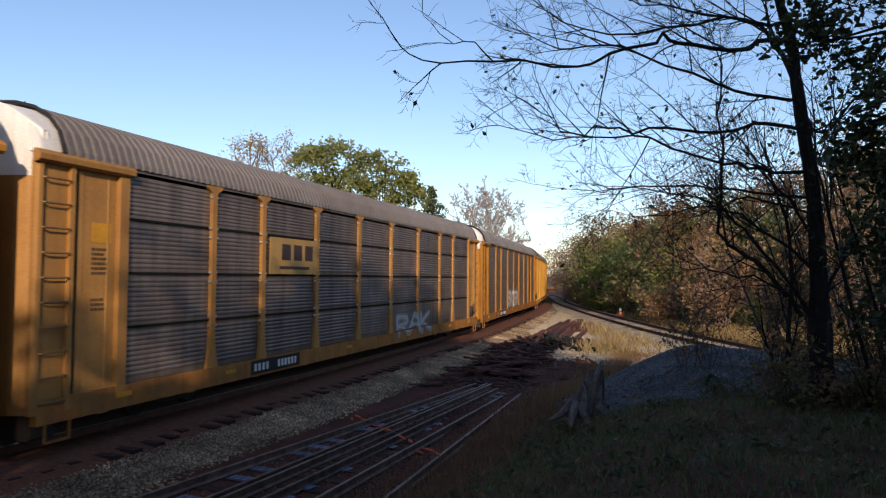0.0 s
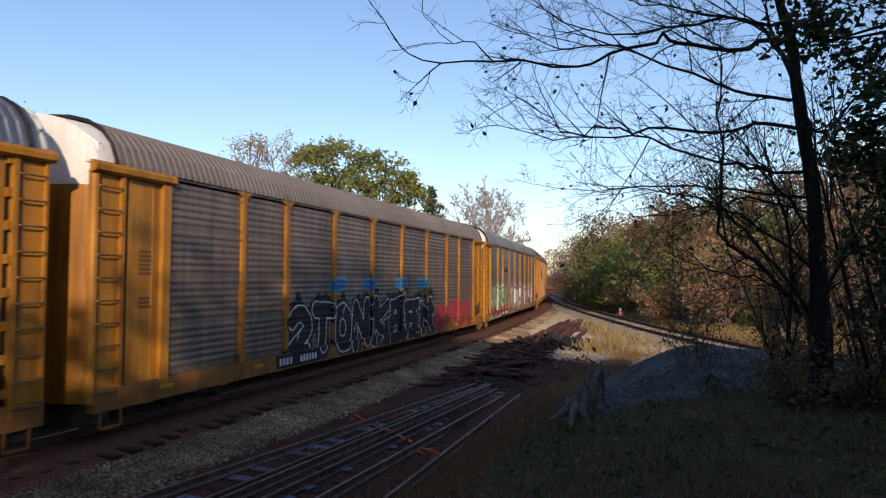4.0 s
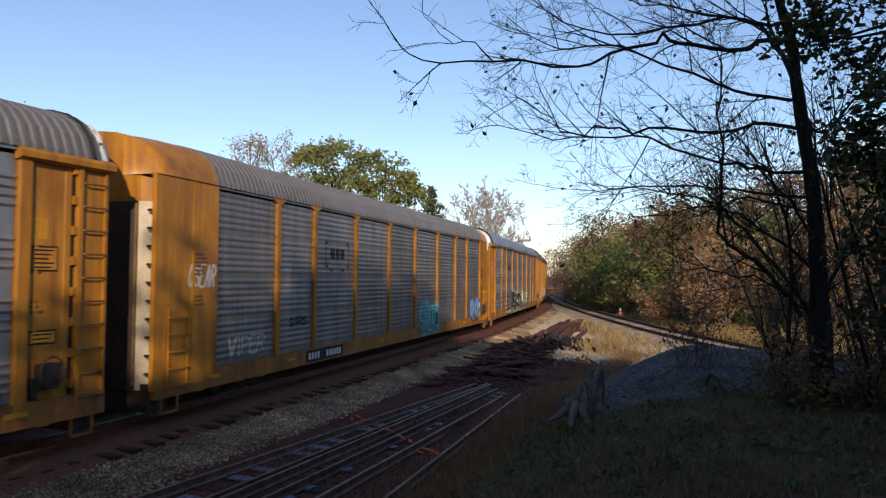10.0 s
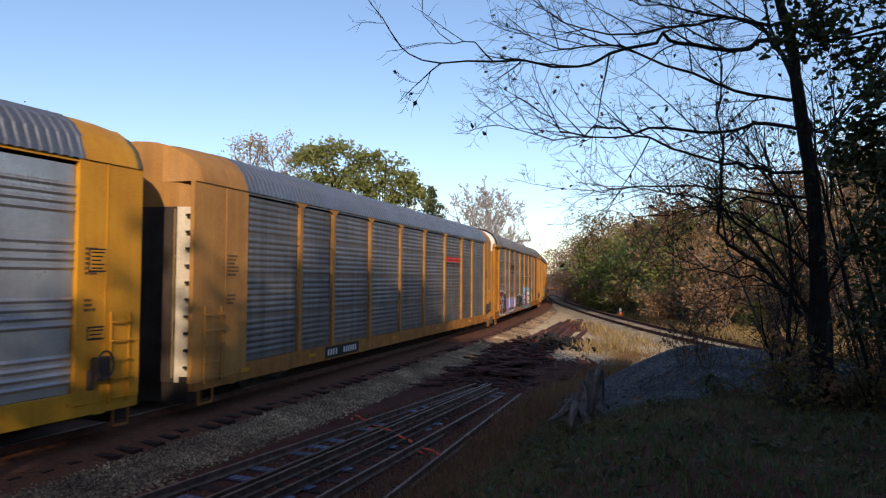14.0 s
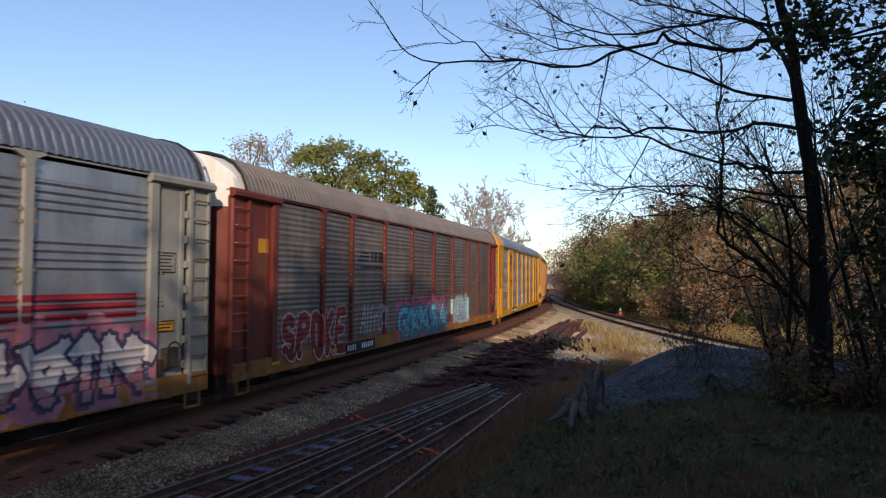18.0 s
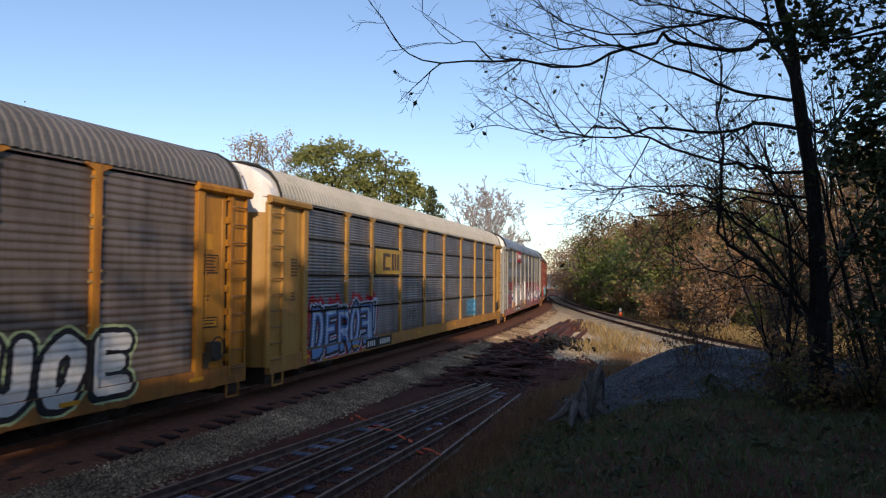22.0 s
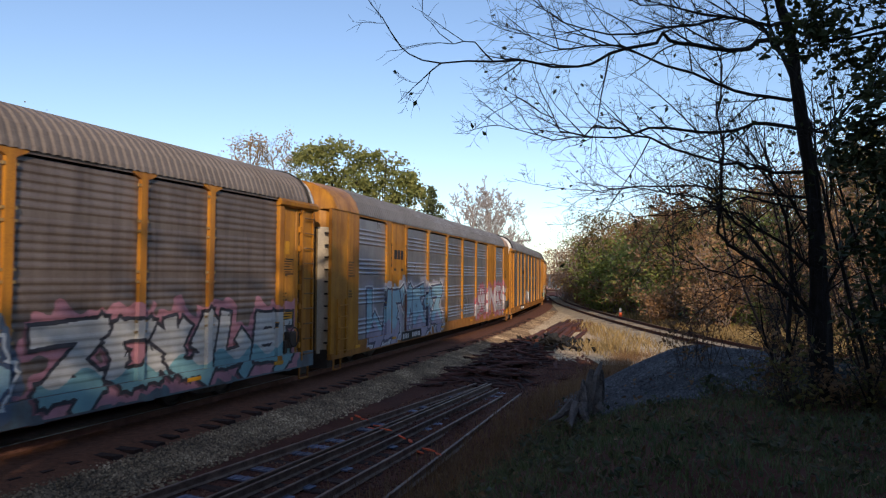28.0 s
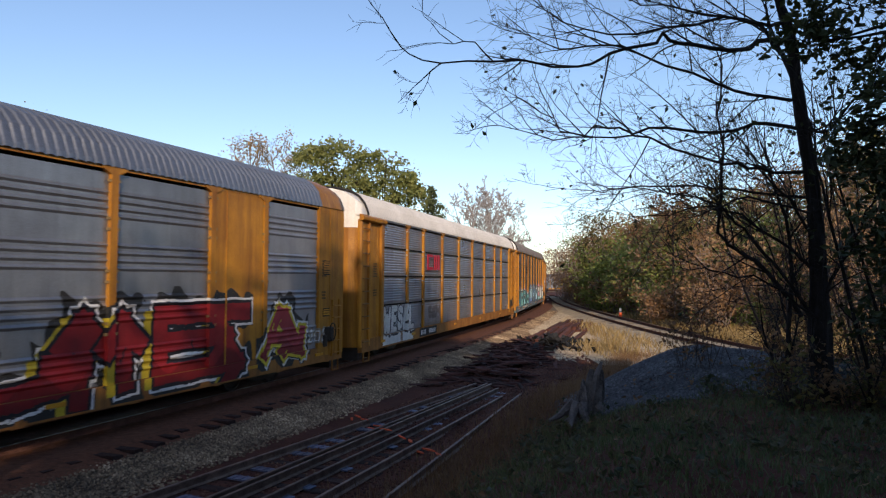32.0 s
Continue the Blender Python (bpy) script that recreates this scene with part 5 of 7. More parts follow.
def broad_leaves():
    """A leafy tree just outside the picture on the right, its lower boughs hanging in."""
    rnd = random.Random(21)
    root = thing("leafy_tree", Matrix.Translation((6.5, 8.6, 1.0)), label="dark tree with broad leaves hanging low", category="tree")
    o = Vector((6.5, 8.6, 1.0))
    sh = Shape()
    trunk = curve_pts((0, 0, -0.2), (-0.05, 0, 1), 9.0, rnd, 7, 0.06, 0.05)
    sh.tube(trunk, [0.24 - 0.025 * i for i in range(8)], 9)
    part("trunk", sh, BARK, root)
    tips = []
    for k, (x, z, dx) in enumerate(((6.4, 7.6, -2.2), (6.4, 7.2, -1.9), (6.4, 6.8, -1.9), (6.45, 6.4, -1.7), (6.5, 6.0, -1.6), (6.5, 5.6, -1.4), (6.5, 5.2, -1.3), (6.5, 4.8, -1.2), (6.5, 4.4, -1.1), (6.4, 4.0, -1.0), (6.4, 3.5, -1.0), (6.4, 3.0, -0.9))):
        sh = Shape()
        grow(sh, curve_pts(Vector((x, 8.6, z)) - o, (dx, rnd.uniform(-0.5, 0.3), -0.25), abs(dx) * 0.95 + 0.35, rnd, 5, 0.14, -0.02), 0.04, 0.01, 2, rnd, tips, 5, 0.8, 0.5, -0.02, 0.2, 1.0, 0.25, 0.004)
        part("limb", sh, BARK, root)
    lf = Shape()
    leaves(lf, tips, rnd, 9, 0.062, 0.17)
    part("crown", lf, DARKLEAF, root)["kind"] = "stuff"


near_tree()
broad_leaves()

# undergrowth round the bare tree
rnd = random.Random(5)
for i in range(11):
    x, y = rnd.uniform(5.5, 9.0), rnd.uniform(10.5, 13.0)
    h = rnd.uniform(0.7, 1.25) + 0.26 * (x - 5.0)
    shrub(x, y, h, h * 1.1, 60 + i, (HEDGE, BROWNLEAF, THICKBROWN)[i % 3], per=0.6, size=0.045, bark=UNDERBARK, stems=8, label="dark tangled undergrowth of bare twigs", thin=0.0045, stem_r=0.014, group="undergrowth by the bare tree", kids=5, scatter=0.12)
for i, (x, y, h) in enumerate(((4.3, 12.8, 1.1), (4.65, 12.5, 1.3), (5.0, 13.4, 1.7), (5.5, 12.6, 2.1))):
    shrub(x, y, h, h * 0.5, 90 + i, (THICKBROWN, BROWNLEAF)[i % 2], per=0.5, size=0.045, bark=UNDERBARK, stems=5, label="thin half-bare shrub before the gravel heap", thin=0.0035, stem_r=0.008, group="thin shrubs by the gravel heap", kids=5, scatter=0.08)
for i, (x, y, h) in enumerate(((12.5, 19.0, 4.6), (15.5, 23.0, 5.6), (10.8, 14.0, 4.0), (13.6, 16.5, 5.2))):
    shrub(x, y, h, h * 0.5, 700 + i, (THICKBROWN, HEDGE)[i % 2], per=0.5, size=0.09, stems=7, label="tall dark shrub in the shade of the wood", thin=0.008, stem_r=0.035, group="shaded shrubs", kids=5, scatter=0.25)

for i in range(9):
    x, y = 4.7 + 0.45 * i + rnd.uniform(-0.2, 0.2), rnd.uniform(9.5, 10.2)
    shrub(x, y, rnd.uniform(0.55, 0.95), 0.8, 720 + i, (HEDGE, BROWNLEAF, THICKBROWN)[i % 3], per=0.5, bark=UNDERBARK, size=0.05, stems=9, label="low dark undergrowth at the foot of the tree", thin=0.004, stem_r=0.012, group="undergrowth by the bare tree", kids=5, scatter=0.1)

for i, (x, y, h) in enumerate(((6.5, 12.4, 4.2), (7.2, 11.4, 4.4), (7.8, 12.6, 5.0))):
    shrub(x, y, h, h * 0.5, 740 + i, HEDGE, bark=UNDERBARK, per=0.6, size=0.05, stems=8, label="tall dark tangle of bare stems by the tree", thin=0.005, stem_r=0.022, group="bare stems by the tree", kids=5, scatter=0.1)
for i in range(16):
    y = 52 + 3.1 * i + rnd.uniform(-1, 1)
    x = 16.6 + 0.02 * (y - 50) + (0.055 * (y - 84) if y > 84 else 0) + rnd.uniform(0, 1.2)
    h = rnd.uniform(2.0, 4.0)
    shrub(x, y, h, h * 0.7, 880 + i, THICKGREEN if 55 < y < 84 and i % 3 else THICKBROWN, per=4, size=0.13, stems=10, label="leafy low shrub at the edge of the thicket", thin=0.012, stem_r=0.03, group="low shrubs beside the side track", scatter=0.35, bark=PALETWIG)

# thicket along the far side of the side track
for i in range(44):
    t = i / 43
    y = 40 + 78 * t + rnd.uniform(-3, 3)
    x = 17.5 + 1.8 * rnd.random() + (3.0 if i % 3 == 0 else 0) + (rnd.uniform(4, 12) if i % 2 else 0) + 0.012 * (y - 40)
    if y > 80:
        x = x * 0.93 + 2.2
    h = rnd.uniform(4.2, 6.8) + (1.5 if x > 22 else 0) + (2.4 if y > 78 else 0)
    green = 52 < y < 84 and i % 4 != 1
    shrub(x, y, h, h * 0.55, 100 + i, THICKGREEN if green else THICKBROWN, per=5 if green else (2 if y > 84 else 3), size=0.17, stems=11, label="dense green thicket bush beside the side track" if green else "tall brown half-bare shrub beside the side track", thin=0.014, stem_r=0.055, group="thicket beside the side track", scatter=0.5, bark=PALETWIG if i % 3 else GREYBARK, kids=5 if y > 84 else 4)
for i in range(20):
    y = rnd.uniform(40, 60)
    x = max(15.6, y * rnd.uniform(0.3, 0.56))
    h = rnd.uniform(1.6, 3.6)
    shrub(x, y, h, h * 0.7, 860 + i, (THICKBROWN, THICKBROWN, THICKGREEN)[i % 3], per=3, size=0.12, stems=9, label="low sunlit brown shrub in dry grass", thin=0.01, stem_r=0.03, group="low shrubs beside the side track", scatter=0.3, bark=PALETWIG)
for i, (x, y, h, leaf) in enumerate(((16.9, 72, 5.2, THICKGREEN), (17.9, 77, 7.0, THICKGREEN), (19.4, 71, 8.0, THICKGREEN), (18.4, 66, 5.4, THICKGREEN), (21.6, 73, 8.6, GREENLEAF), (22.0, 66, 7.0, THICKBROWN), (24.0, 68, 8.6, HEDGE), (20.6, 61, 4.4, THICKBROWN), (25.5, 62, 7.0, THICKBROWN), (23.4, 58, 5.0, BROWNLEAF))):
    lobed_tree("leafy_bush", x, y, [(rnd.uniform(-0.5, 0.5), 0, h * 0.7, h * 0.26, h * 0.3), (-h * 0.16, rnd.uniform(-0.5, 0.5), h * 0.42, h * 0.26, h * 0.26), (h * 0.17, rnd.uniform(-0.5, 0.5), h * 0.48, h * 0.25, h * 0.27), (0, -h * 0.1, h * 0.2, h * 0.36, h * 0.22)], leaf, 980 + i, size=0.16, clumps=26, per=34, bark=GREYBARK, label="dense green bush of the sunlit thicket" if leaf in (THICKGREEN, GREENLEAF) else "brown autumn bush of the sunlit thicket", category="shrub", group="thicket beside the side track", trunk_r=0.12, spread=0.24)
for i, (x, y, h) in enumerate(((17.0, 71, 6.0), (17.3, 78, 7.2), (17.6, 64, 5.6), (19.8, 76, 8.6), (18.8, 66, 7.0), (21.0, 70, 8.6))):
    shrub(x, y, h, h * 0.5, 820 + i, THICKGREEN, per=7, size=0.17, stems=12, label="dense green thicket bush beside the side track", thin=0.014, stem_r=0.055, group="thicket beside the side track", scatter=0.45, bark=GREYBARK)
for i, (x, y, h) in enumerate(((17.6, 98, 7.5), (19.2, 104, 9.5), (18.6, 92, 8.5), (21.0, 110, 10.5), (21.5, 96, 10.0))):
    shrub(x, y, h, h * 0.45, 840 + i, THICKBROWN, per=1, size=0.14, stems=14, label="tall bare brown shrub beside the side track", thin=0.016, stem_r=0.05, group="thicket beside the side track", scatter=0.4, bark=PALETWIG, kids=5)
for i in range(40):
    y = rnd.uniform(42, 80)
    x = 16.0 + 0.12 * max(0, 60 - y) * rnd.random() + rnd.uniform(0.5, 20)
    if y < 54:
        x = max(x, 0.55 * y + rnd.uniform(0, 6))
    h = rnd.uniform(8.5, 11.0) + 0.1 * (x - 18)
    deep = x > 0.4 * y
    tree("woodland_tree", x, y, h, 0.14, 300 + i, (THICKBROWN, HEDGE, BROWNLEAF, THICKGREEN)[i % 4] if deep else (BROWNLEAF, HEDGE, GREENLEAF, THICKBROWN)[i % 4], per=2, size=0.15, scatter=0.45, bark=(UNDERBARK, BARK, GREYBARK)[i % 3] if deep else (BARK, GREYBARK, PALETWIG)[i % 3], kids=5, limbs=11, label="slender half-bare woodland tree on the rise", group="woodland trees", low=0.12, thin=0.014)

# trees behind the train
lobed_tree("green_tree", -14.8, 92, [(-2.2, 0, 16.8, 2.9, 3.6), (0.9, -0.6, 17.6, 3.1, 3.6), (2.6, 0.4, 14.6, 2.8, 3.4), (-0.6, 0, 12.6, 4.2, 3.4)], GREENLEAF, 401, label="large olive-green tree in full leaf behind the train", trunk_r=0.5)
lobed_tree("green_tree", -8.0, 95, [(-1.4, 0, 17.4, 2.8, 3.2), (1.4, 0.3, 16.0, 2.9, 3.4), (3.4, -0.2, 13.4, 2.4, 3.2), (0, 0, 12.2, 4.2, 3.4)], GREENLEAF, 402, label="smaller olive-green tree behind the train", trunk_r=0.42)
tree("autumn_tree", -26.0, 92, 21.5, 0.35, 403, GOLDLEAF, per=3, size=0.17, scatter=0.6, kids=5, limbs=15, limb_len=0.46, bark=GREYBARK, label="thinning golden autumn tree behind the train", thin=0.03)
tree("autumn_tree", -20.8, 96, 22.0, 0.3, 404, GOLDLEAF, per=3, size=0.17, scatter=0.6, kids=5, limbs=14, limb_len=0.44, bark=GREYBARK, label="thinning golden autumn tree behind the train", thin=0.03)
lobed_tree("evergreen", -1.7, 106, [(0, 0, 15.6, 0.7, 1.6), (0.2, 0, 13.4, 1.3, 1.8), (-0.2, 0, 11.0, 1.8, 2.2), (0, 0, 8.4, 2.1, 2.4)], EVERLEAF, 405, size=0.24, clumps=22, per=30, label="dark narrow evergreen behind the train", trunk_r=0.25, spread=0.28)
tree("bare_tree", 6.0, 140, 19.5, 0.35, 416, None, kids=5, level=3, limbs=22, limb_len=0.6, bark=PALEGREY, label="pale bare spreading tree behind the train", thin=0.045, low=0.2)
tree("bare_tree", 10.5, 144, 20.5, 0.35, 406, None, kids=6, level=3, limbs=24, limb_len=0.6, bark=PALEGREY, label="pale bare spreading tree behind the train", thin=0.05, low=0.2)
tree("bare_tree", 11.5, 170, 17.0, 0.35, 407, None, kids=5, limbs=11, limb_len=0.5, bark=GREYBARK, label="pale bare tree far behind the train", thin=0.04)
tree("bare_tree", -35.6, 60, 17.4, 0.35, 408, GOLDLEAF, per=0.3, size=0.1, kids=5, limbs=11, limb_len=0.4, bark=GREYBARK, label="bare tree whose top shows above the train", thin=0.02)
for i in range(26):
    x, y = -60 + i * 9.5 + rnd.uniform(-3, 3), 380 + rnd.uniform(-25, 40)
    tree("far_tree", x, y, rnd.uniform(9, 13), 0.3, 500 + i, BROWNLEAF, per=1, size=0.5, scatter=0.9, bark=GREYBARK, kids=4, level=2, limbs=9, label="bare brownish tree of the distant wood", group="distant wood", thin=0.06, low=0.12)

# unseen trees added behind the camera to shade bank, yard and train
for i in range(16):
    x = 2.2 + i * 2.0 + rnd.uniform(-0.6, 0.6)
    y = -8 + rnd.uniform(-2, 2)
    tree("shade_tree", x, y, min(rnd.uniform(14.6, 15.6) if x < 9 else rnd.uniform(10.4, 11.2), 11.6 + 0.775 * x), 0.25, 600 + i, HEDGE, per=8, size=0.34, scatter=0.65, kids=4, limbs=13, low=0.08, limb_len=0.3, label="leafy tree of the wood behind the bank", group="wood behind the bank", thin=0.02, z=0.6)
# tops of this added row are shaped to set the shade line along the train
for i in range(14):
    x = -8.6 + i * 0.78 + rnd.uniform(-0.15, 0.15)
    tree("shade_tree", x, -8 + rnd.uniform(-1.2, 1.2), 12.75 + 0.775 * x - rnd.uniform(0.2, 0.9) - 3.0 * min(1.0, max(0.0, (-1.6 - x) / 1.6)), 0.16, 670 + i, HEDGE, per=5, size=0.24, scatter=0.45, kids=4, limbs=12, low=0.06, limb_len=0.26, label="low leafy tree behind the bank", group="wood behind the bank", thin=0.015, z=0.0)
for i in range(6):
    x = -0.6 + i * 1.3 + rnd.uniform(-0.3, 0.3)
    tree("shade_tree", x, -21 + rnd.uniform(-1, 1), 15.2 + 0.7 * x + rnd.uniform(-0.5, 0.5), 0.25, 640 + i, BROWNLEAF, per=2, size=0.28, scatter=0.6, kids=4, limbs=13, low=0.08, limb_len=0.34, label="half-bare tree behind the bank", group="wood behind the bank", thin=0.03, z=0.2)


# ---- track materials and debris in the yard ----
YDIR = 1.18  # the way the stored rails lie


def along(x, y, z, turn=0.0):
    return Matrix.Translation((x, y, z)) @ Matrix.Rotation(YDIR + turn, 4, "Z")


def stored_rails():
    r = random.Random(7)
    prof = [(l * 0.8, -0.17 + (h + 0.17) * 0.8) for l, h in RAILPROF]

    def rail_mesh(L):
        sh = Shape()
        sh.quad_strip([[(x, l, h + 0.17) for l, h in prof] for x in (-L / 2, -L / 4, 0, L / 4, L / 2)])
        n = len(prof)
        sh.f += [tuple(reversed(range(n))), tuple(4 * n + i for i in range(n))]
        return sh.mesh("stored_rail", [OLDRAIL])

    ties = [tie_mesh("stored_tie", TIE, 2.3, 0.24, 0.18, 30 + i) for i in range(3)]
    plate = Shape()
    plate.box(-0.1, 0.1, -0.19, 0.19, 0.0, 0.025, 0.005)
    plate.box(-0.1, 0.1, -0.08, -0.07, 0.0, 0.04)
    plate.box(-0.1, 0.1, 0.07, 0.08, 0.0, 0.04)
    pm = plate.mesh("tie_plate", PLATE)
    bed = thing("track_panel", label="old track panel of dark ties with loose rails on it", category="track panel")
    ex, ey = math.cos(YDIR), math.sin(YDIR)
    cx, cy = -1.2, 14.6
    for k in range(24):
        d = -7.0 + k * 0.58
        x, y = cx + ex * d, cy + ey * d
        t = part("tie", r.choice(ties), None, bed, m=along(x + r.uniform(-0.04, 0.04), y, -0.405, r.uniform(-0.03, 0.03)))
        for l in [v for v in (0.42, -0.75) if r.random() < 0.55]:
            part("tie_plate", pm, None, bed, "blue-grey steel tie plate", m=along(x + ey * l, y - ex * l, -0.4, r.uniform(-0.1, 0.1)))
    rm = rail_mesh(14.0)
    # far end of each rail and its bearing
    for fx, fy, deg in ((1.01, 21.4, 64.6), (1.35, 21.4, 67.4), (1.46, 21.3, 67.6), (1.6, 20.5, 68.2), (1.6, 19.1, 69.2), (2.13, 19.5, 72.4)):
        g = radians(deg)
        ob = tagged(new("loose_rail", rm), label="long rusty rail lying loose on old ties", category="rail", group="loose rails")
        ob.matrix_world = Matrix.Translation((fx - 7.0 * math.cos(g), fy - 7.0 * math.sin(g), -0.395)) @ Matrix.Rotation(g, 4, "Z")
    # orange marking paint across the panel
    mk = thing("paint_mark", label="orange marking paint sprayed across rails and ties", category="paint mark")
    A, B = Vector((-2.16, 16.71, 0)), Vector((0.04, 12.62, 0))
    line = (B - A).to_2d()
    turn = math.atan2(line.y, line.x)
    for k in range(12):
        p = A.lerp(B, (k + 0.5) / 12)
        sh = Shape()
        w, h = r.uniform(0.022, 0.038), line.length / 12 * r.uniform(0.3, 0.5)
        q = [(-h, -w * 0.4), (-h * 0.4, -w), (h * 0.5, -w * 0.7), (h, w * 0.1), (h * 0.3, w), (-h * 0.6, w * 0.7)]
        sh.v = [(u, v, -0.02) for u, v in q] + [(u, v, 0.004) for u, v in q]
        sh.f = [tuple(range(6, 12))] + [(i, (i + 1) % 6, 6 + (i + 1) % 6, 6 + i) for i in range(6)]
        part("paint_dash", sh, ORANGE, mk, m=Matrix.Translation((p.x, p.y, -0.385 if k % 3 == 0 else -0.262)) @ Matrix.Rotation(turn + r.uniform(-0.5, 0.5), 4, "Z"))


OLDRAIL = surface("old_rail_steel", (0.2, 0.13, 0.1), (0.055, 0.03, 0.023), rough=0.48, metal=0.25, grain=70, blotch=5, bump=0.2, vary=0.2)
PLATE = surface("tie_plate_steel", (0.16, 0.18, 0.27), (0.07, 0.075, 0.11), rough=0.45, metal=0.5, grain=60, blotch=6, bump=0.2, vary=0.3)
stored_rails()


def tie_heap():
    r = random.Random(9)
    meshes = [tie_mesh("old_tie", TIERED if i % 3 else TIE, r.uniform(0.45, 1.25), r.uniform(0.1, 0.22), r.uniform(0.03, 0.07), 70 + i) for i in range(12)]
    for k in range(300):
        t = r.random()
        d = t * 15.0
        lat = r.gauss(0, 0.85) * (1 - 0.3 * t)
        x, y = 1.1 + 0.21 * d + 0.97 * lat, 21.2 + 0.97 * d - 0.21 * lat
        h = max(0.0, 0.4 * (1 - abs(lat) / 1.7)) * r.random() * (1 if t > 0.12 else 0.3)
        ob = tagged(new("old_tie", meshes[k % 12]), label="broken old timber tie in a heap", category="timber", group="heap of old ties")
        ob.matrix_world = Matrix.Translation((x, y, -0.36 + h * 0.9)) @ Euler((r.uniform(-0.16, 0.16), r.uniform(-0.2, 0.2), YDIR + r.uniform(-1.4, 1.4))).to_matrix().to_4x4()
    # neat stack of long reddish timbers
    long_ties = [tie_mesh("long_timber", SWITCHRED, 8.6, 0.24, 0.2, 90 + i) for i in range(3)]
    for px, py, row in ((6.2, 39.0, 0), (6.2, 39.0, 1), (8.6, 47.8, 0), (8.6, 47.8, 1)):
        for k in range(8 - row * 4):
            lat = (k - 3.5 + row * 2) * 0.3
            x, y = px + 0.98 * lat + r.uniform(-0.1, 0.1), py - 0.18 * lat + r.uniform(-0.5, 0.5)
            ob = tagged(new("long_timber", long_ties[k % 3]), label="long reddish switch timber in a stack", category="timber", group="stack of switch timbers")
            ob.matrix_world = Matrix.Translation((x, y, -0.25 + row * 0.19)) @ Matrix.Rotation(1.3 - math.pi / 2 + r.uniform(-0.04, 0.04), 4, "Z")
    # dark scrap: plates and spikes
    scrap = thing("scrap_heap", Matrix.Translation((5.3, 34.5, -0.4)), label="heap of black scrap plates and spikes", category="scrap heap")
    for k in range(140):
        sh = Shape()
        sh.box(-r.uniform(0.1, 0.3), r.uniform(0.1, 0.3), -0.1, 0.1, -0.02, 0.02, 0.005)
        a, rr = r.uniform(0, 6.28), abs(r.gauss(0, 0.8))
        part("scrap_plate", sh, RUBBER, scrap, m=Matrix.Translation((rr * math.cos(a) * 1.3, rr * math.sin(a) * 2.2, 0.1 + 0.42 * math.exp(-rr * rr) * r.random())) @ Euler((r.uniform(-1, 1), r.uniform(-1, 1), r.uniform(0, 6))).to_matrix().to_4x4())


tie_heap()


def stump():
    """A broken, hollow stump: ridged shell with a split top, and roots."""
    r = random.Random(15)
    x, y = 2.4, 11.95
    root = thing("dead_stump", Matrix.Translation((x, y, gz(x, y) - 0.05)), label="dark broken stump with grey weathered wood", category="stump")
    sh = Shape()
    n, m = 34, 10
    ridge = [r.uniform(-1, 1) for _ in range(n)]
    out, inn = [], []
    for k in range(m):
        t = k / (m - 1)
        ring, hole = [], []
        for j in range(n):
            a = j * 2 * math.pi / n
            z = t * (0.3 + 0.12 * math.cos(a - 0.6) + 0.05 * ridge[j])
            rad = 0.21 + 0.12 * (1 - t) ** 3 + 0.035 * ridge[(j + int(2 * t)) % n] + 0.03 * math.sin(3 * a + 2 * t)
            ring.append((rad * math.cos(a), rad * math.sin(a), z))
            hole.append((rad * 0.6 * math.cos(a), rad * 0.6 * math.sin(a), z - 0.03))
        out.append(ring)
        inn.insert(0, hole)
    sh.quad_strip(out + inn, close=True)
    part("bole", sh, DEADWOOD, root)
    # upright splinters of the torn trunk, grooved along the grain
    for a, h, w, lean, bend in ((0.3, 0.98, 0.17, 0.16, -0.06), (-0.6, 0.86, 0.17, 0.14, 0.03), (1.5, 0.84, 0.18, 0.1, 0.03), (2.7, 0.68, 0.19, 0.06, 0.03), (3.9, 0.6, 0.18, 0.04, -0.02), (5.0, 0.78, 0.18, 0.12, 0.02)):
        sh, rows = Shape(), []
        ca, sa = math.cos(a), math.sin(a)
        for k in range(9):
            t = k / 8
            wd = w * (1 - 0.8 * t ** 2.2)
            cx, cz = lean * t + bend * math.sin(3.0 * t), h * t
            row = []
            for q in range(10):
                g = q * 2 * math.pi / 10
                k1 = 1 + 0.28 * ((q % 2) - 0.5) + 0.1 * r.uniform(-1, 1)
                u, v = wd * math.cos(g) * k1, 0.42 * wd * math.sin(g) * k1
                row.append((0.12 * ca + cx - sa * u + ca * v, 0.12 * sa + ca * u + sa * v, cz))
            rows.append(row)
        b = sh.quad_strip(rows, close=True)
        sh.f.append(tuple(b + 80 + q for q in range(10)))
        part("splinter", sh, DEADWOOD, root)
    for k in range(7):
        a = k * 0.9 + r.uniform(-0.3, 0.3)
        sh = Shape()
        pts = [(q * math.cos(a + 0.15 * i), q * math.sin(a + 0.15 * i), zz) for i, (q, zz) in enumerate(((0.2, 0.3), (0.32, 0.18), (0.45, 0.07), (0.62, 0.0)))]
        sh.tube(pts, [0.09, 0.075, 0.05, 0.025], 6)
        part("root", sh, DEADWOOD, root)


stump()


def marker():
    x, y = 14.3, 57.5
    root = thing("marker_post", Matrix.Translation((x, y, gz(x, y))), label="short white marker post with an orange foot", category="marker")
    sh = Shape()
    sh.tube([(0, 0, 0.62), (0, 0, 0.98)], 0.1, 10)
    part("post", sh, WHITE, root)
    sh = Shape()
    sh.tube([(0, 0, -0.05), (0, 0, 0.62)], 0.13, 10)
    part("foot", sh, ORANGE, root)


marker()


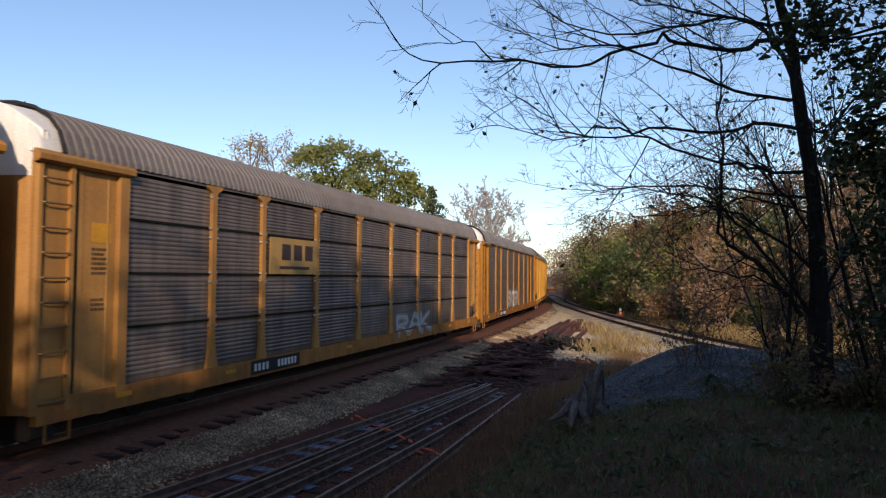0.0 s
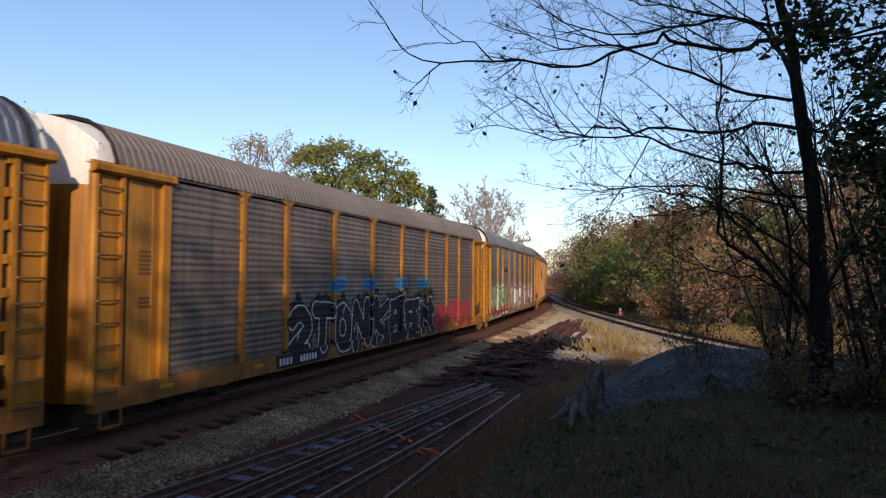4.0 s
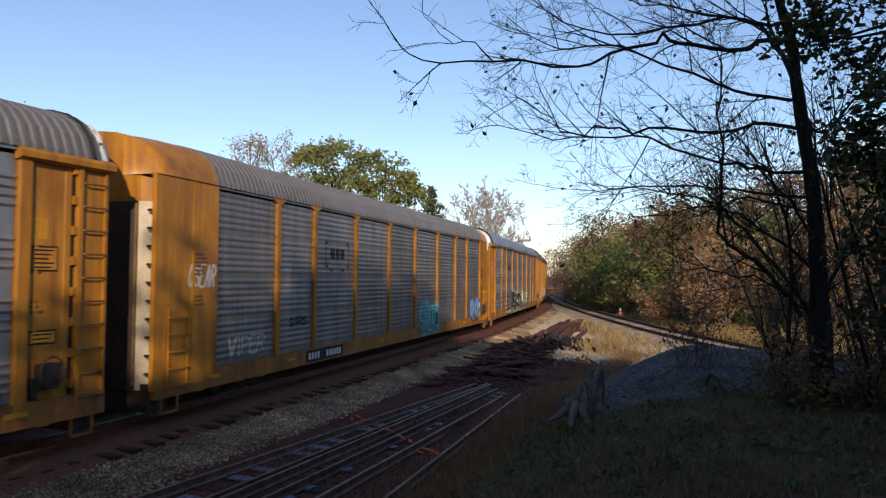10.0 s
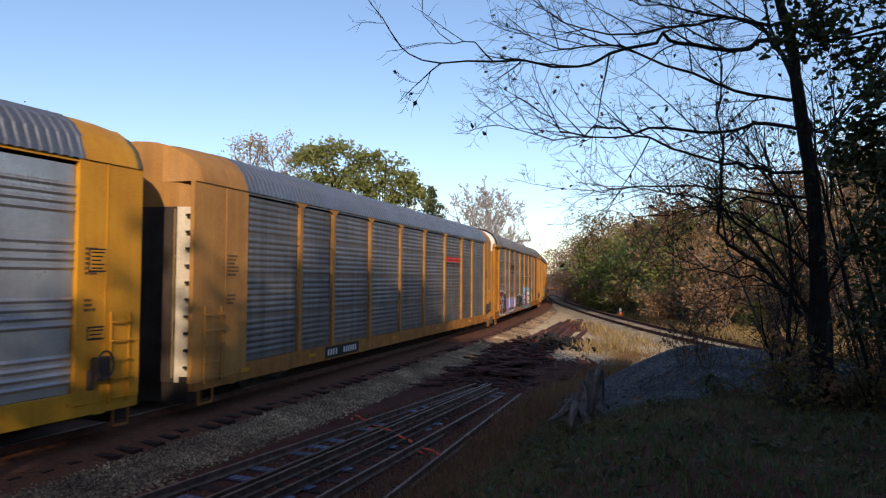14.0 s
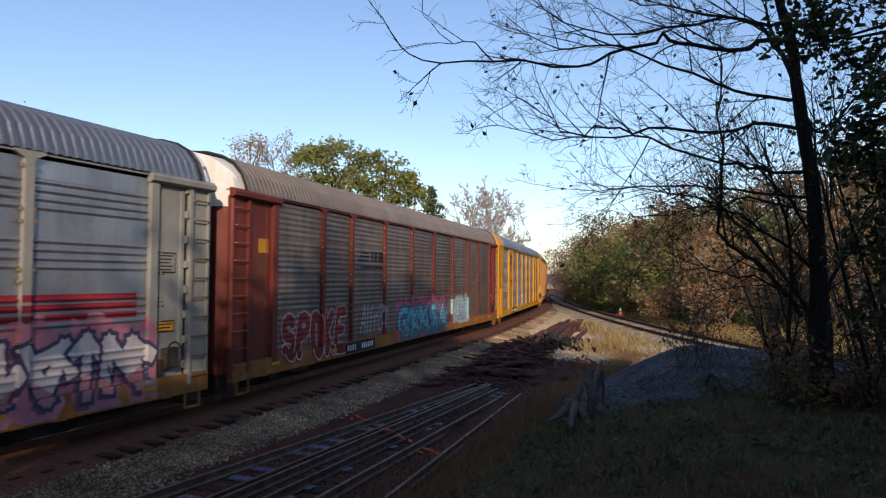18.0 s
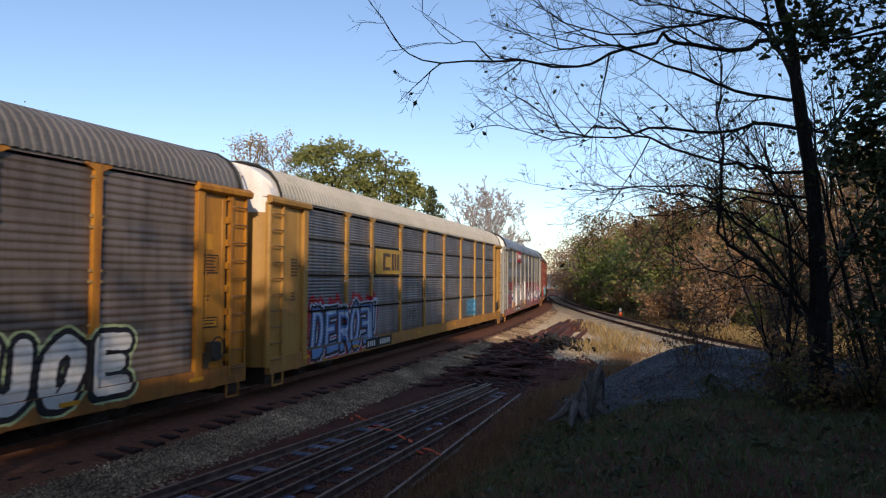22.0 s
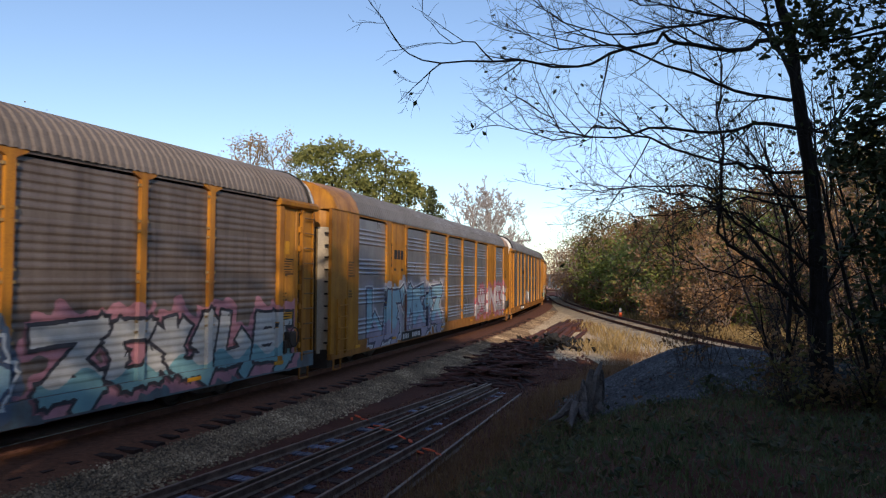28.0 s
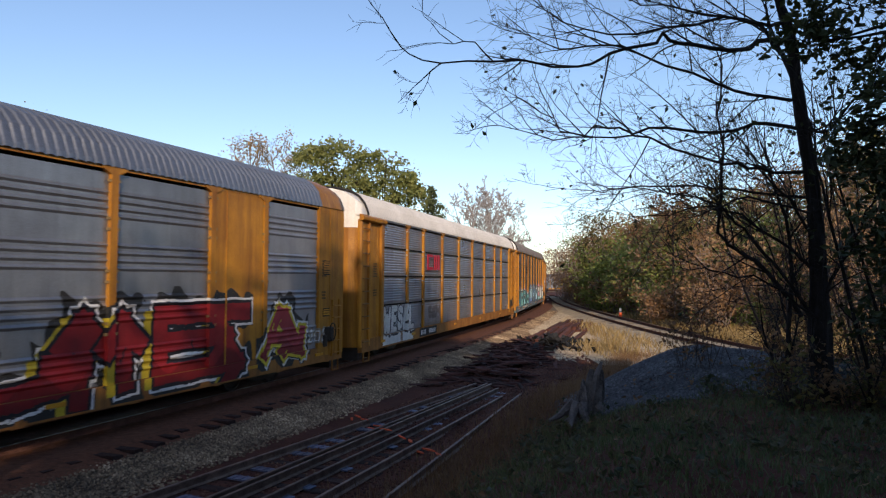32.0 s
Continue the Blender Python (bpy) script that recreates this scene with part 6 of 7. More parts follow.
# ---- loose ground cover ----
def stones(name, n, place, size, material, label, seed):
    r = random.Random(seed)
    sh = Shape()
    for _ in range(n):
        x, y, z = place(r)
        s = size * r.uniform(0.5, 1.5)
        o = len(sh.v)
        a = r.uniform(0, 6.28)
        c, w = math.cos(a), math.sin(a)
        for px, py, pz in ((1, 0, 0), (-1, 0.1, 0), (0, 1, 0.1), (0.1, -1, 0), (0, 0.1, 0.8), (0.1, 0, -0.7)):
            px, py, pz = px * s * r.uniform(0.7, 1.2), py * s * r.uniform(0.6, 1.1), pz * s * r.uniform(0.6, 1.1)
            sh.v.append((x + px * c - py * w, y + px * w + py * c, z + pz))
        for f in ((0, 2, 4), (2, 1, 4), (1, 3, 4), (3, 0, 4), (2, 0, 5), (1, 2, 5), (3, 1, 5), (0, 3, 5)):
            sh.f.append(tuple(o + i for i in f))
    tagged(new(name, sh.mesh(name, material)), label=label, kind="stuff", category="gravel")


def ballast_spot(r):
    s = r.triangular(-10, 62, 4)
    lat = r.triangular(2.1, 3.9, 3.0)
    h = float(np.interp(lat, [1.7, 2.6, 3.7], [-0.23, -0.26, -0.46]))
    x, y, z = on_track(s, lat)
    return x, y, max(z + h, gz(x, y)) + 0.01


def heap_share(x, y):
    """How far the gravel of the heap reaches: its body, and the tongue that runs down towards the stump."""
    return max(math.exp(-(((x - 5.4) / 2.0) ** 2 + ((y - 15.4) / 3.1) ** 2)), math.exp(-(((x - 3.35) / 0.6) ** 2 + ((y - 12.2) / 1.5) ** 2)))


def heap_spot(r):
    while True:
        x, y = r.uniform(1.5, 10.0), r.uniform(10.3, 22)
        if heap_share(x, y) > 0.1 + 0.12 * r.random():
            return x, y, gz(x, y) + 0.005


def yard_spot(r):
    y = r.triangular(28, 70, 36)
    x = r.uniform(4.5 + 0.05 * (y - 28), 12.0)
    return x, y, gz(x, y) + 0.005


STONEVAR = leafy("loose_ballast_stone", [(0.028, 0.018, 0.011), (0.11, 0.073, 0.044), (0.29, 0.2, 0.12), (0.85, 0.65, 0.43)], rough=0.9, transl=0.0)
TANSTONE = leafy("tan_gravel_stone", [(0.16, 0.125, 0.085), (0.3, 0.24, 0.17), (0.42, 0.35, 0.25), (0.6, 0.52, 0.4)], rough=0.9, transl=0.0)
GRAVELVAR = leafy("loose_gravel_stone", [(0.03, 0.03, 0.032), (0.076, 0.076, 0.078), (0.15, 0.15, 0.155), (0.36, 0.355, 0.35)], rough=0.9, transl=0.0)
stones("ballast_stones", 56000, ballast_spot, 0.031, STONEVAR, "grey crushed ballast stones", 1)
stones("gravel_heap", 36000, heap_spot, 0.032, GRAVELVAR, "heap of blue-grey gravel in shade", 2)
stones("yard_gravel", 30000, yard_spot, 0.062, TANSTONE, "pale scattered gravel between the tracks", 3)


def chip_spot(r):
    d, l = r.uniform(-5, 17), r.uniform(-2.2, 2.6)
    x, y = -0.6 + 0.38 * d + 0.92 * l, 14.0 + 0.92 * d - 0.38 * l
    return x, y, gz(x, y) + 0.008


CHIPS = leafy("wood_chips_and_litter", [(0.02, 0.008, 0.006), (0.07, 0.024, 0.015), (0.15, 0.055, 0.032), (0.3, 0.19, 0.11)], rough=0.9, transl=0.0)
stones("wood_chips", 16000, chip_spot, 0.028, CHIPS, "reddish wood chips and litter on the yard", 12)


def blades(name, n, place, height, width, material, label, seed, lean=0.5):
    r = random.Random(seed)
    sh = Shape()
    for _ in range(n):
        x, y, z = place(r)
        h = height * r.uniform(0.5, 1.3)
        a = r.uniform(0, 6.28)
        dx, dy = math.cos(a) * width, math.sin(a) * width
        lx, ly = r.gauss(0, lean) * h, r.gauss(0, lean) * h
        o = len(sh.v)
        sh.v += [(x - dx, y - dy, z - 0.01), (x + dx, y + dy, z - 0.01), (x + lx * 0.4 + dx * 0.6, y + ly * 0.4 + dy * 0.6, z + h * 0.6), (x + lx * 0.4 - dx * 0.6, y + ly * 0.4 - dy * 0.6, z + h * 0.6), (x + lx, y + ly, z + h)]
        sh.f += [(o, o + 1, o + 2, o + 3), (o + 3, o + 2, o + 4)]
    tagged(new(name, sh.mesh(name, material)), label=label, kind="stuff", category="grass")


def bank_spot(r):
    while True:
        x, y = r.uniform(-1.5, 9.5), r.uniform(3.5, 15)
        q = (x + 1.3) * 0.92 - (y - 9.2) * 0.39
        if q > 0.5 + 0.8 * r.random() and heap_share(x, y) < 0.12 + 0.12 * r.random():
            return x, y, gz(x, y)


def edge_spot(r):
    while True:
        d = r.uniform(-3, 24)
        lat = r.gauss(0.4, 0.45)
        x, y = -1.15 + 0.39 * d + 0.92 * lat, 9.6 + 0.92 * d - 0.39 * lat
        return x, y, gz(x, y)


def dry_spot(r):
    while True:
        x, y = r.triangular(5.5, 30, 9), r.triangular(29, 66, 38)
        near = min((p.x - x) ** 2 + (p.y - y) ** 2 for p in SIDE[::4])
        side = min(SIDE, key=lambda p: abs(p.y - y)).x
        if near > 5.5 and gz(x, y) < 2.2 and (x > side or (y < 35 and 4.8 < x < 8.5) or (y < 52 and x > 8.5 and r.random() < 0.12)):
            return x, y, gz(x, y)


def litter_spot(r):
    x, y = r.uniform(-1, 10), r.uniform(3.6, 14)
    return x, y, gz(x, y)


blades("grass", 42000, bank_spot, 0.075, 0.008, GRASS, "short dark grass on the shaded bank", 4)
blades("dry_weeds", 8500, edge_spot, 0.28, 0.006, BROWNLEAF, "brown dry weeds along the edge of the bank", 5, 0.35)
blades("dry_grass", 22000, dry_spot, 0.5, 0.025, DRYGRASS, "sunlit straw-coloured dry grass beside the side track", 6, 0.5)
weeds = Shape()
wr = random.Random(33)
for _ in range(480):
    c = Vector(bank_spot(wr))
    n, q = wr.randint(4, 9), wr.uniform(0.05, 0.13)
    leaves(weeds, [c + Vector((wr.gauss(0, q), wr.gauss(0, q), abs(wr.gauss(0, q * 0.7)) + 0.03)) for _ in range(n)], wr, 1, wr.uniform(0.035, 0.06), 0.01)
tagged(new("weeds", weeds.mesh("weeds", WEEDLEAF)), label="broad-leaved weeds in the shaded grass", kind="stuff", category="weeds")
litter = Shape()
lr = random.Random(8)
leaves(litter, [Vector(litter_spot(lr)) + Vector((0, 0, 0.03)) for _ in range(900)], lr, 1, 0.05, 0.02)
tagged(new("fallen_leaves", litter.mesh("fallen_leaves", BROWNLEAF)), label="fallen brown leaves on the grass", kind="stuff", category="leaves")


# ---- the train ----
def bracket_logo(x, z, w, h, rgb=INK):
    """A railway emblem as plain bars between square brackets."""
    return [P("emblem", x + w * a, x + w * b, z + h * c, z + h * d, rgb, "plain dark emblem bar", 0.06) for a, b, c, d in ((0, 0.03, 0, 1), (0.03, 0.1, 0.9, 1), (0.03, 0.1, 0, 0.1), (0.97, 1, 0, 1), (0.9, 0.97, 0.9, 1), (0.9, 0.97, 0, 0.1), (0.2, 0.38, 0.34, 0.74), (0.42, 0.58, 0.34, 0.74), (0.62, 0.8, 0.34, 0.74), (0.2, 0.32, -0.16, -0.06), (0.66, 0.8, -0.16, -0.06))]


def striped_logo(x, z, w, h, rgb=INK):
    out = [P("emblem", x + 0.06 * k * w, x + 0.4 * w, z + h * (0.42 + 0.2 * k), z + h * (0.52 + 0.2 * k), rgb, "plain dark emblem bar", 0.06) for k in range(3)]
    out += [P("emblem", x + w * a, x + w * b, z + h * 0.4, z + h, rgb, "", 0.06) for a, b in ((0.48, 0.56), (0.6, 0.72), (0.78, 1.0))]
    return out + [P("emblem", x + 0.1 * w, x + w * 0.95, z, z + h * 0.16, rgb, "", 0.06)]


def word_bars(x, z, w, h, rgb, n=8):
    return [P("lettering", x + w * k / n, x + w * (k + 0.72) / n, z, z + h * (1.0 if k % 3 == 0 else 0.7), rgb, "plain lettering bar", 0.06) for k in range(n)]


def worm_logo(x, z, w, h, rgb):
    out = []
    for a, b, c, d in ((0, 0.12, 0, 1), (0.12, 0.44, 0, 0.18), (0.12, 0.44, 0.82, 1), (0.54, 0.66, 0, 1), (0.72, 0.82, 0, 1), (0.88, 1.0, 0, 1)):
        out.append(P("emblem", x + w * a, x + w * b, z + h * c, z + h * d, rgb, "plain emblem bar", 0.072))
    return out


def shield(root, style):
    """Shield emblem: blue head with pale bars over red and white stripes."""
    x, z, w, h = -8.75, 3.2, 1.36, 1.5
    y = -HALF - 0.062
    ring = [(0.0, 0.88), (0.25, 0.93), (0.5, 1.0), (0.75, 0.93), (1.0, 0.88), (0.93, 0.65), (1.0, 0.35), (0.85, 0.12), (0.5, 0.0), (0.15, 0.12), (0.0, 0.35), (0.07, 0.65)]
    sh = Shape()
    sh.prism_y([(x + w * a, z + h * b) for a, b in reversed(ring)], y, y + 0.02)
    top = part("shield_emblem", sh, paint(PALE), root, "plain shield emblem, blue over red and white stripes")
    sh = Shape()
    sh.prism_y([(x + w * (0.05 + 0.9 * a), z + h * b) for a, b in reversed([(0.02, 0.86), (0.25, 0.9), (0.5, 0.96), (0.75, 0.9), (0.98, 0.86), (0.95, 0.56), (0.05, 0.56)])], y - 0.006, y)
    part("shield_head", sh, paint((0.03, 0.05, 0.25)), top)
    for k in range(2):
        for a, b in ((0.22, 0.36), (0.4, 0.5), (0.54, 0.64), (0.68, 0.8)):
            sh = Shape()
            sh.box(x + w * a, x + w * b, y - 0.01, y - 0.006, z + h * (0.76 - 0.14 * k), z + h * (0.84 - 0.14 * k))
            part("lettering", sh, paint(PALE), top)
    for k in range(5):
        a = 0.14 + 0.16 * k
        sh = Shape()
        sh.box(x + w * a, x + w * (a + 0.08), y - 0.006, y, z + h * (0.06 + 0.12 * abs(k - 2) / 2), z + h * 0.54)
        part("stripe", sh, paint((0.4, 0.03, 0.04)), top)


def sticker(root, style):
    """A round white sticker at the foot of the corner post."""
    sh = Shape()
    sh.prism_y([(-12.075 + 0.1 * math.cos(k * math.pi / 10), 0.97 + 0.1 * math.sin(k * math.pi / 10)) for k in range(20)], -HALF - 0.062, -HALF - 0.056)
    part("sticker", sh, paint(PALE), root, "round white sticker")


def panel_sign(x0, x1, z0, z1, mat_rgb, label):
    return [P("sign_panel", x0, x1, z0, z1, mat_rgb, label, 0.058)]


TANPAINT = (0.42, 0.25, 0.08)
CARS = {
    0: car("brown", TAN, "tan", "rows", foot="flare", label="grimy brown car carrier with tan posts and white end", art=panel_sign(-6.98, -4.45, 2.93, 3.88, TANPAINT, "tan sign panel") + [P("emblem", -6.4 + 0.62 * k, -5.95 + 0.62 * k, 3.3, 3.72, (0.05, 0.03, 0.03), "plain dark emblem bar", 0.063) for k in range(3)] + [P("emblem", -6.5, -4.9, 3.06, 3.14, (0.05, 0.03, 0.03), "", 0.063), G("RAK", 2.1, 0.55, 1.0, 4.0, (0.45, 0.45, 0.45), edge=(0.25, 0.24, 0.24), seed=1)]),
    1: car("grey", YELLOW, "grey", "fine", label="grey ribbed car carrier covered low with pink and cream graffiti", art=word_bars(-6.8, 3.3, 2.2, 0.28, INK, 8) + [
        G("AXEK", -12.6, 0.5, 1.8, 7.4, (0.36, 0.42, 0.26), edge=(0.03, 0.03, 0.035), back=(0.4, 0.46, 0.3), base=(0.36, 0.03, 0.04), seed=2, fat=0.1, form="block", wild=0.13),
        G("TABY", -3.7, 0.46, 1.85, 6.2, CREAM, edge=(0.035, 0.03, 0.03), back=(0.42, 0.24, 0.28), base=(0.5, 0.4, 0.26), seed=3, fat=0.13, form="block", wild=0.05, line=0.09), G("CRUMP", 2.75, 0.46, 1.75, 6.9, (0.52, 0.3, 0.33), edge=(0.04, 0.035, 0.035), back=(0.34, 0.42, 0.26), base=(0.46, 0.24, 0.26), seed=4, fat=0.13, line=0.08)]),
    2: car("brown", YELLOW, "tan", "fine", label="dark brown car carrier with big black and white graffiti", art=[
        G("2TON", -7.1, 0.46, 1.75, 5.5, INK, edge=PALE, back=INK, shade=INK, seed=5, fat=0.16, line=0.045), G("KEEN", -1.3, 0.46, 1.7, 6.6, INK, edge=PALE, back=INK, shade=INK, seed=6, fat=0.15, line=0.04, form="block", wild=0.12), *[G("O", cx, 2.4, 0.48, 1.25, (0.03, 0.14, 0.38), edge=(0.03, 0.3, 0.36), seed=60 + k, fat=0.3) for k, cx in enumerate((-4.6, -2.2, 0.9, 3.3))], G("STRE", 5.6, 0.6, 1.1, 6.0, (0.36, 0.05, 0.05), edge=(0.3, 0.05, 0.05), shade=(0.3, 0.05, 0.05), seed=7, fat=0.14, form="block")]),
    3: car("grey", YELLOW, "blue", "bands", foot="flare", label="grey banded car carrier with yellow posts and blue graffiti", art=[sticker] + bracket_logo(-6.45, 3.2, 1.55, 0.65) + [
        G("SWIPE", -4.1, 0.5, 1.55, 3.65, AQUA, back=(0.42, 0.2, 0.28), seed=8, fat=0.12, line=0.06), G("PHZ", 2.1, 0.55, 1.3, 3.5, (0.2, 0.4, 0.38), edge=(0.12, 0.25, 0.26), seed=9, fat=0.1, form="block")]),
    4: car("grey", YELLOW, "blue", "bands", foot="flare", label="grey banded car carrier with black and cream graffiti", art=[G("LK", -12.9, 3.05, 0.75, 0.6, (0.6, 0.58, 0.55), seed=71, form="tag")] + bracket_logo(-6.3, 3.15, 1.5, 0.72) + [
        G("ISKO", -4.9, 0.46, 1.55, 5.6, INK, edge=(0.6, 0.62, 0.52), back=(0.26, 0.38, 0.28), shade=(0.26, 0.38, 0.28), seed=10, fat=0.16, line=0.045), G("WAEC", 1.1, 0.5, 1.4, 4.3, (0.5, 0.46, 0.28), edge=(0.04, 0.04, 0.03), rim=(0.62, 0.62, 0.5), back=(0.2, 0.26, 0.18), base=(0.16, 0.17, 0.08), seed=11, fat=0.08, form="block"), G("HEZ ESO", -11.0, 0.95, 0.75, 6.3, (0.08, 0.07, 0.07), edge=(0.12, 0.11, 0.11), seed=12, fat=0.0), G("LK", 10.2, 0.8, 1.2, 1.6, (0.5, 0.55, 0.6), edge=(0.3, 0.33, 0.36), seed=13, fat=0.0)]),
    5: car("dull", YELLOW, "grey", "fine", kind="flush", label="dull grey car carrier with flush yellow ends", art=[G("OSEAR", -12.98, 2.6, 0.55, 0.95, (0.55, 0.53, 0.5), seed=70, form="tag")] + bracket_logo(-6.5, 3.15, 1.65, 0.78) + [
        G("VIPER", -11.4, 0.98, 0.5, 1.6, (0.5, 0.5, 0.5), edge=(0.3, 0.3, 0.3), seed=14, fat=0.0), G("SUUO", 2.1, 0.5, 1.2, 2.45, (0.1, 0.36, 0.38), edge=(0.02, 0.05, 0.06), back=(0.1, 0.34, 0.36), seed=15, fat=0.12, line=0.035), G("OO", 10.0, 0.6, 1.4, 2.0, (0.2, 0.36, 0.6), edge=(0.02, 0.04, 0.1), seed=16, fat=0.2, line=0.05), G("SARS", -8.6, 1.5, 0.3, 1.0, INK, edge=(0.06, 0.06, 0.06), seed=17, fat=0.0)]),
    6: car("grey", YELLOW, "grey", "bands", label="grey banded car carrier with many coloured graffiti pieces", art=striped_logo(-6.65, 3.2, 2.2, 0.6) + [
        G("EEB", -11.75, 0.5, 1.6, 2.6, (0.17, 0.02, 0.03), edge=PALE, tones=((0.17, 0.02, 0.03), (0.17, 0.02, 0.03), (0.03, 0.03, 0.035)), shade=PALE, seed=18, fat=0.2, line=0.05), G("HEOPS", -8.7, 0.55, 0.95, 4.2, (0.36, 0.34, 0.56), edge=(0.42, 0.28, 0.48), back=(0.44, 0.36, 0.44), seed=19, fat=0.12), G("YUNK", -3.9, 0.5, 1.15, 4.5, INK, edge=PALE, shade=INK, seed=20, fat=0.19, line=0.045, form="block", wild=0.05), G("dIRES", 0.95, 0.5, 1.45, 4.7, MAUVE, edge=INK, tones=(MAUVE, (0.1, 0.3, 0.05), (0.5, 0.08, 0.03), CREAM, (0.5, 0.34, 0.03)), back=(0.22, 0.46, 0.6), shade=(0.22, 0.46, 0.6), seed=21, fat=0.17, line=0.055), G("JYK", 6.4, 0.9, 1.1, 2.2, (0.06, 0.06, 0.06), edge=(0.1, 0.1, 0.1), seed=23, fat=-0.01)]),
    7: car("dull", TAN, "blue", "fine", kind="flush", label="dull grey car carrier with flush tan ends and red stripe", art=[D("red_stripe", 4.6, 3.62, 2.5, 0.22, (0.5, 0.03, 0.03), "faded red stripe"), D("dark_stripe", 4.6, 3.42, 2.5, 0.16, (0.07, 0.05, 0.05), "", 0.004)]),
    8: car("bright", GOLD, "blue", "bands", kind="flush", solid=(1, 7), sill=GOLD, cap=GOLD, label="bright yellow car carrier with shiny banded panels", art=[P("emblem", -8.6, -7.9, 3.75, 4.55, (0.03, 0.03, 0.06), "plain dark emblem", 0.04), P("emblem", -8.5, -8.0, 3.3, 3.72, (0.42, 0.06, 0.06), "plain red emblem", 0.04)] + word_bars(-8.8, 2.6, 1.1, 0.18, INK, 5) + [G("SAMK", -3.9, 0.75, 1.15, 4.0, (0.25, 0.26, 0.3), edge=(0.55, 0.55, 0.58), seed=24, fat=0.08, form="block")]),
    9: car("brown", OXIDE, "tan", "fine", cap=WHITE, end=OXIDE, label="dark brown car carrier with oxide-red posts", art=striped_logo(-6.7, 3.15, 2.3, 0.6) + [
        G("SPOKE", -11.6, 0.48, 1.5, 4.0, (0.26, 0.022, 0.025), edge=(0.6, 0.52, 0.5), shade=(0.24, 0.022, 0.025), seed=25, fat=0.19, line=0.035), G("Alfr80", -6.4, 0.92, 1.05, 2.4, (0.4, 0.4, 0.4), edge=(0.32, 0.31, 0.31), seed=26, fat=-0.005), G("OKKSA", -2.9, 0.5, 1.35, 6.4, (0.05, 0.3, 0.4), edge=(0.06, 0.1, 0.15), back=(0.5, 0.1, 0.17), accent=(0.2, 0.45, 0.52), seed=27, fat=0.12, form="block", wild=0.12), G("RECA", 4.5, 0.85, 0.95, 2.8, (0.42, 0.48, 0.5), edge=(0.2, 0.4, 0.45), back=(0.35, 0.45, 0.48), seed=28, fat=0.04, form="block")]),
    10: car("grey", SILVER, "blue", "bands", label="silver banded car carrier with red stripes and white graffiti", art=[*[D("red_band", -11.7, z, 23.4, 0.115, (0.28, 0.02, 0.03), "dark red painted stripe") for z in (1.24, 1.4, 1.56, 2.08, 2.25, 2.42)], D("red_band", -13.4, 0.45, 10.0, 0.4, (0.36, 0.14, 0.15), "faded pink paint on the sill", 0.0032), P("sign_panel", -7.1, -4.45, 4.08, 4.86, (0.38, 0.015, 0.02), "dark red sign panel", 0.06)] + [P("emblem", -6.9, -6.35, 4.25, 4.72, PALE, "plain white emblem", 0.066)] + [P("lettering", -6.2 + 0.2 * k, -6.06 + 0.2 * k, 4.38, 4.62 if k else 4.7, PALE, "white lettering bar", 0.066) for k in range(8)] + [P("lettering", -5.9, -4.9, 4.24, 4.28, PALE, "", 0.066),
        G("AVEWOR", -9.6, 0.5, 2.0, 9.0, (0.6, 0.57, 0.55), edge=(0.04, 0.045, 0.1), rim=(0.6, 0.58, 0.57), back=(0.2, 0.12, 0.1), base=(0.42, 0.24, 0.13), seed=29, fat=0.15, form="block", wild=0.11), G("SEKWOMKAVIN", 0.3, 0.6, 1.3, 11.6, (0.54, 0.5, 0.51), edge=(0.05, 0.05, 0.11), back=(0.44, 0.18, 0.24), base=(0.42, 0.2, 0.24), seed=30, fat=0.1, form="block", wild=0.13), G("SW", -12.2, 0.9, 1.0, 2.4, (0.16, 0.03, 0.06), edge=(0.45, 0.2, 0.25), seed=31, fat=0.06, form="block")]),
    11: car("dull", PALEYELLOW, "cream", "rows", sill=TAN, label="dull grey car carrier with pale yellow posts and blue graffiti", art=panel_sign(-6.95, -4.45, 2.98, 3.86, (0.4, 0.26, 0.055), "yellow sign panel") + worm_logo(-6.3, 3.12, 1.6, 0.6, (0.08, 0.05, 0.04)) + [
        G("DERO3!", -11.6, 0.5, 1.6, 4.9, (0.09, 0.2, 0.46), edge=(0.02, 0.02, 0.03), rim=(0.4, 0.5, 0.62), back=(0.42, 0.02, 0.03), base=(0.14, 0.28, 0.55), accent=(0.42, 0.54, 0.7), seed=32, fat=0.13, form="block", wild=0.0), G("SE", 5.7, 0.9, 0.9, 1.9, (0.05, 0.2, 0.35), edge=(0.1, 0.3, 0.4), seed=33), G("OMO", -3.5, 1.25, 0.4, 1.1, (0.09, 0.08, 0.08), edge=(0.12, 0.1, 0.1), seed=34, fat=0.0)]),
    12: car("brown", YELLOW, "grey", "fine", label="dark brown car carrier with a shield emblem and teal graffiti", art=panel_sign(-9.3, -7.2, 3.0, 4.84, (0.5, 0.3, 0.06), "yellow sign panel") + [shield,
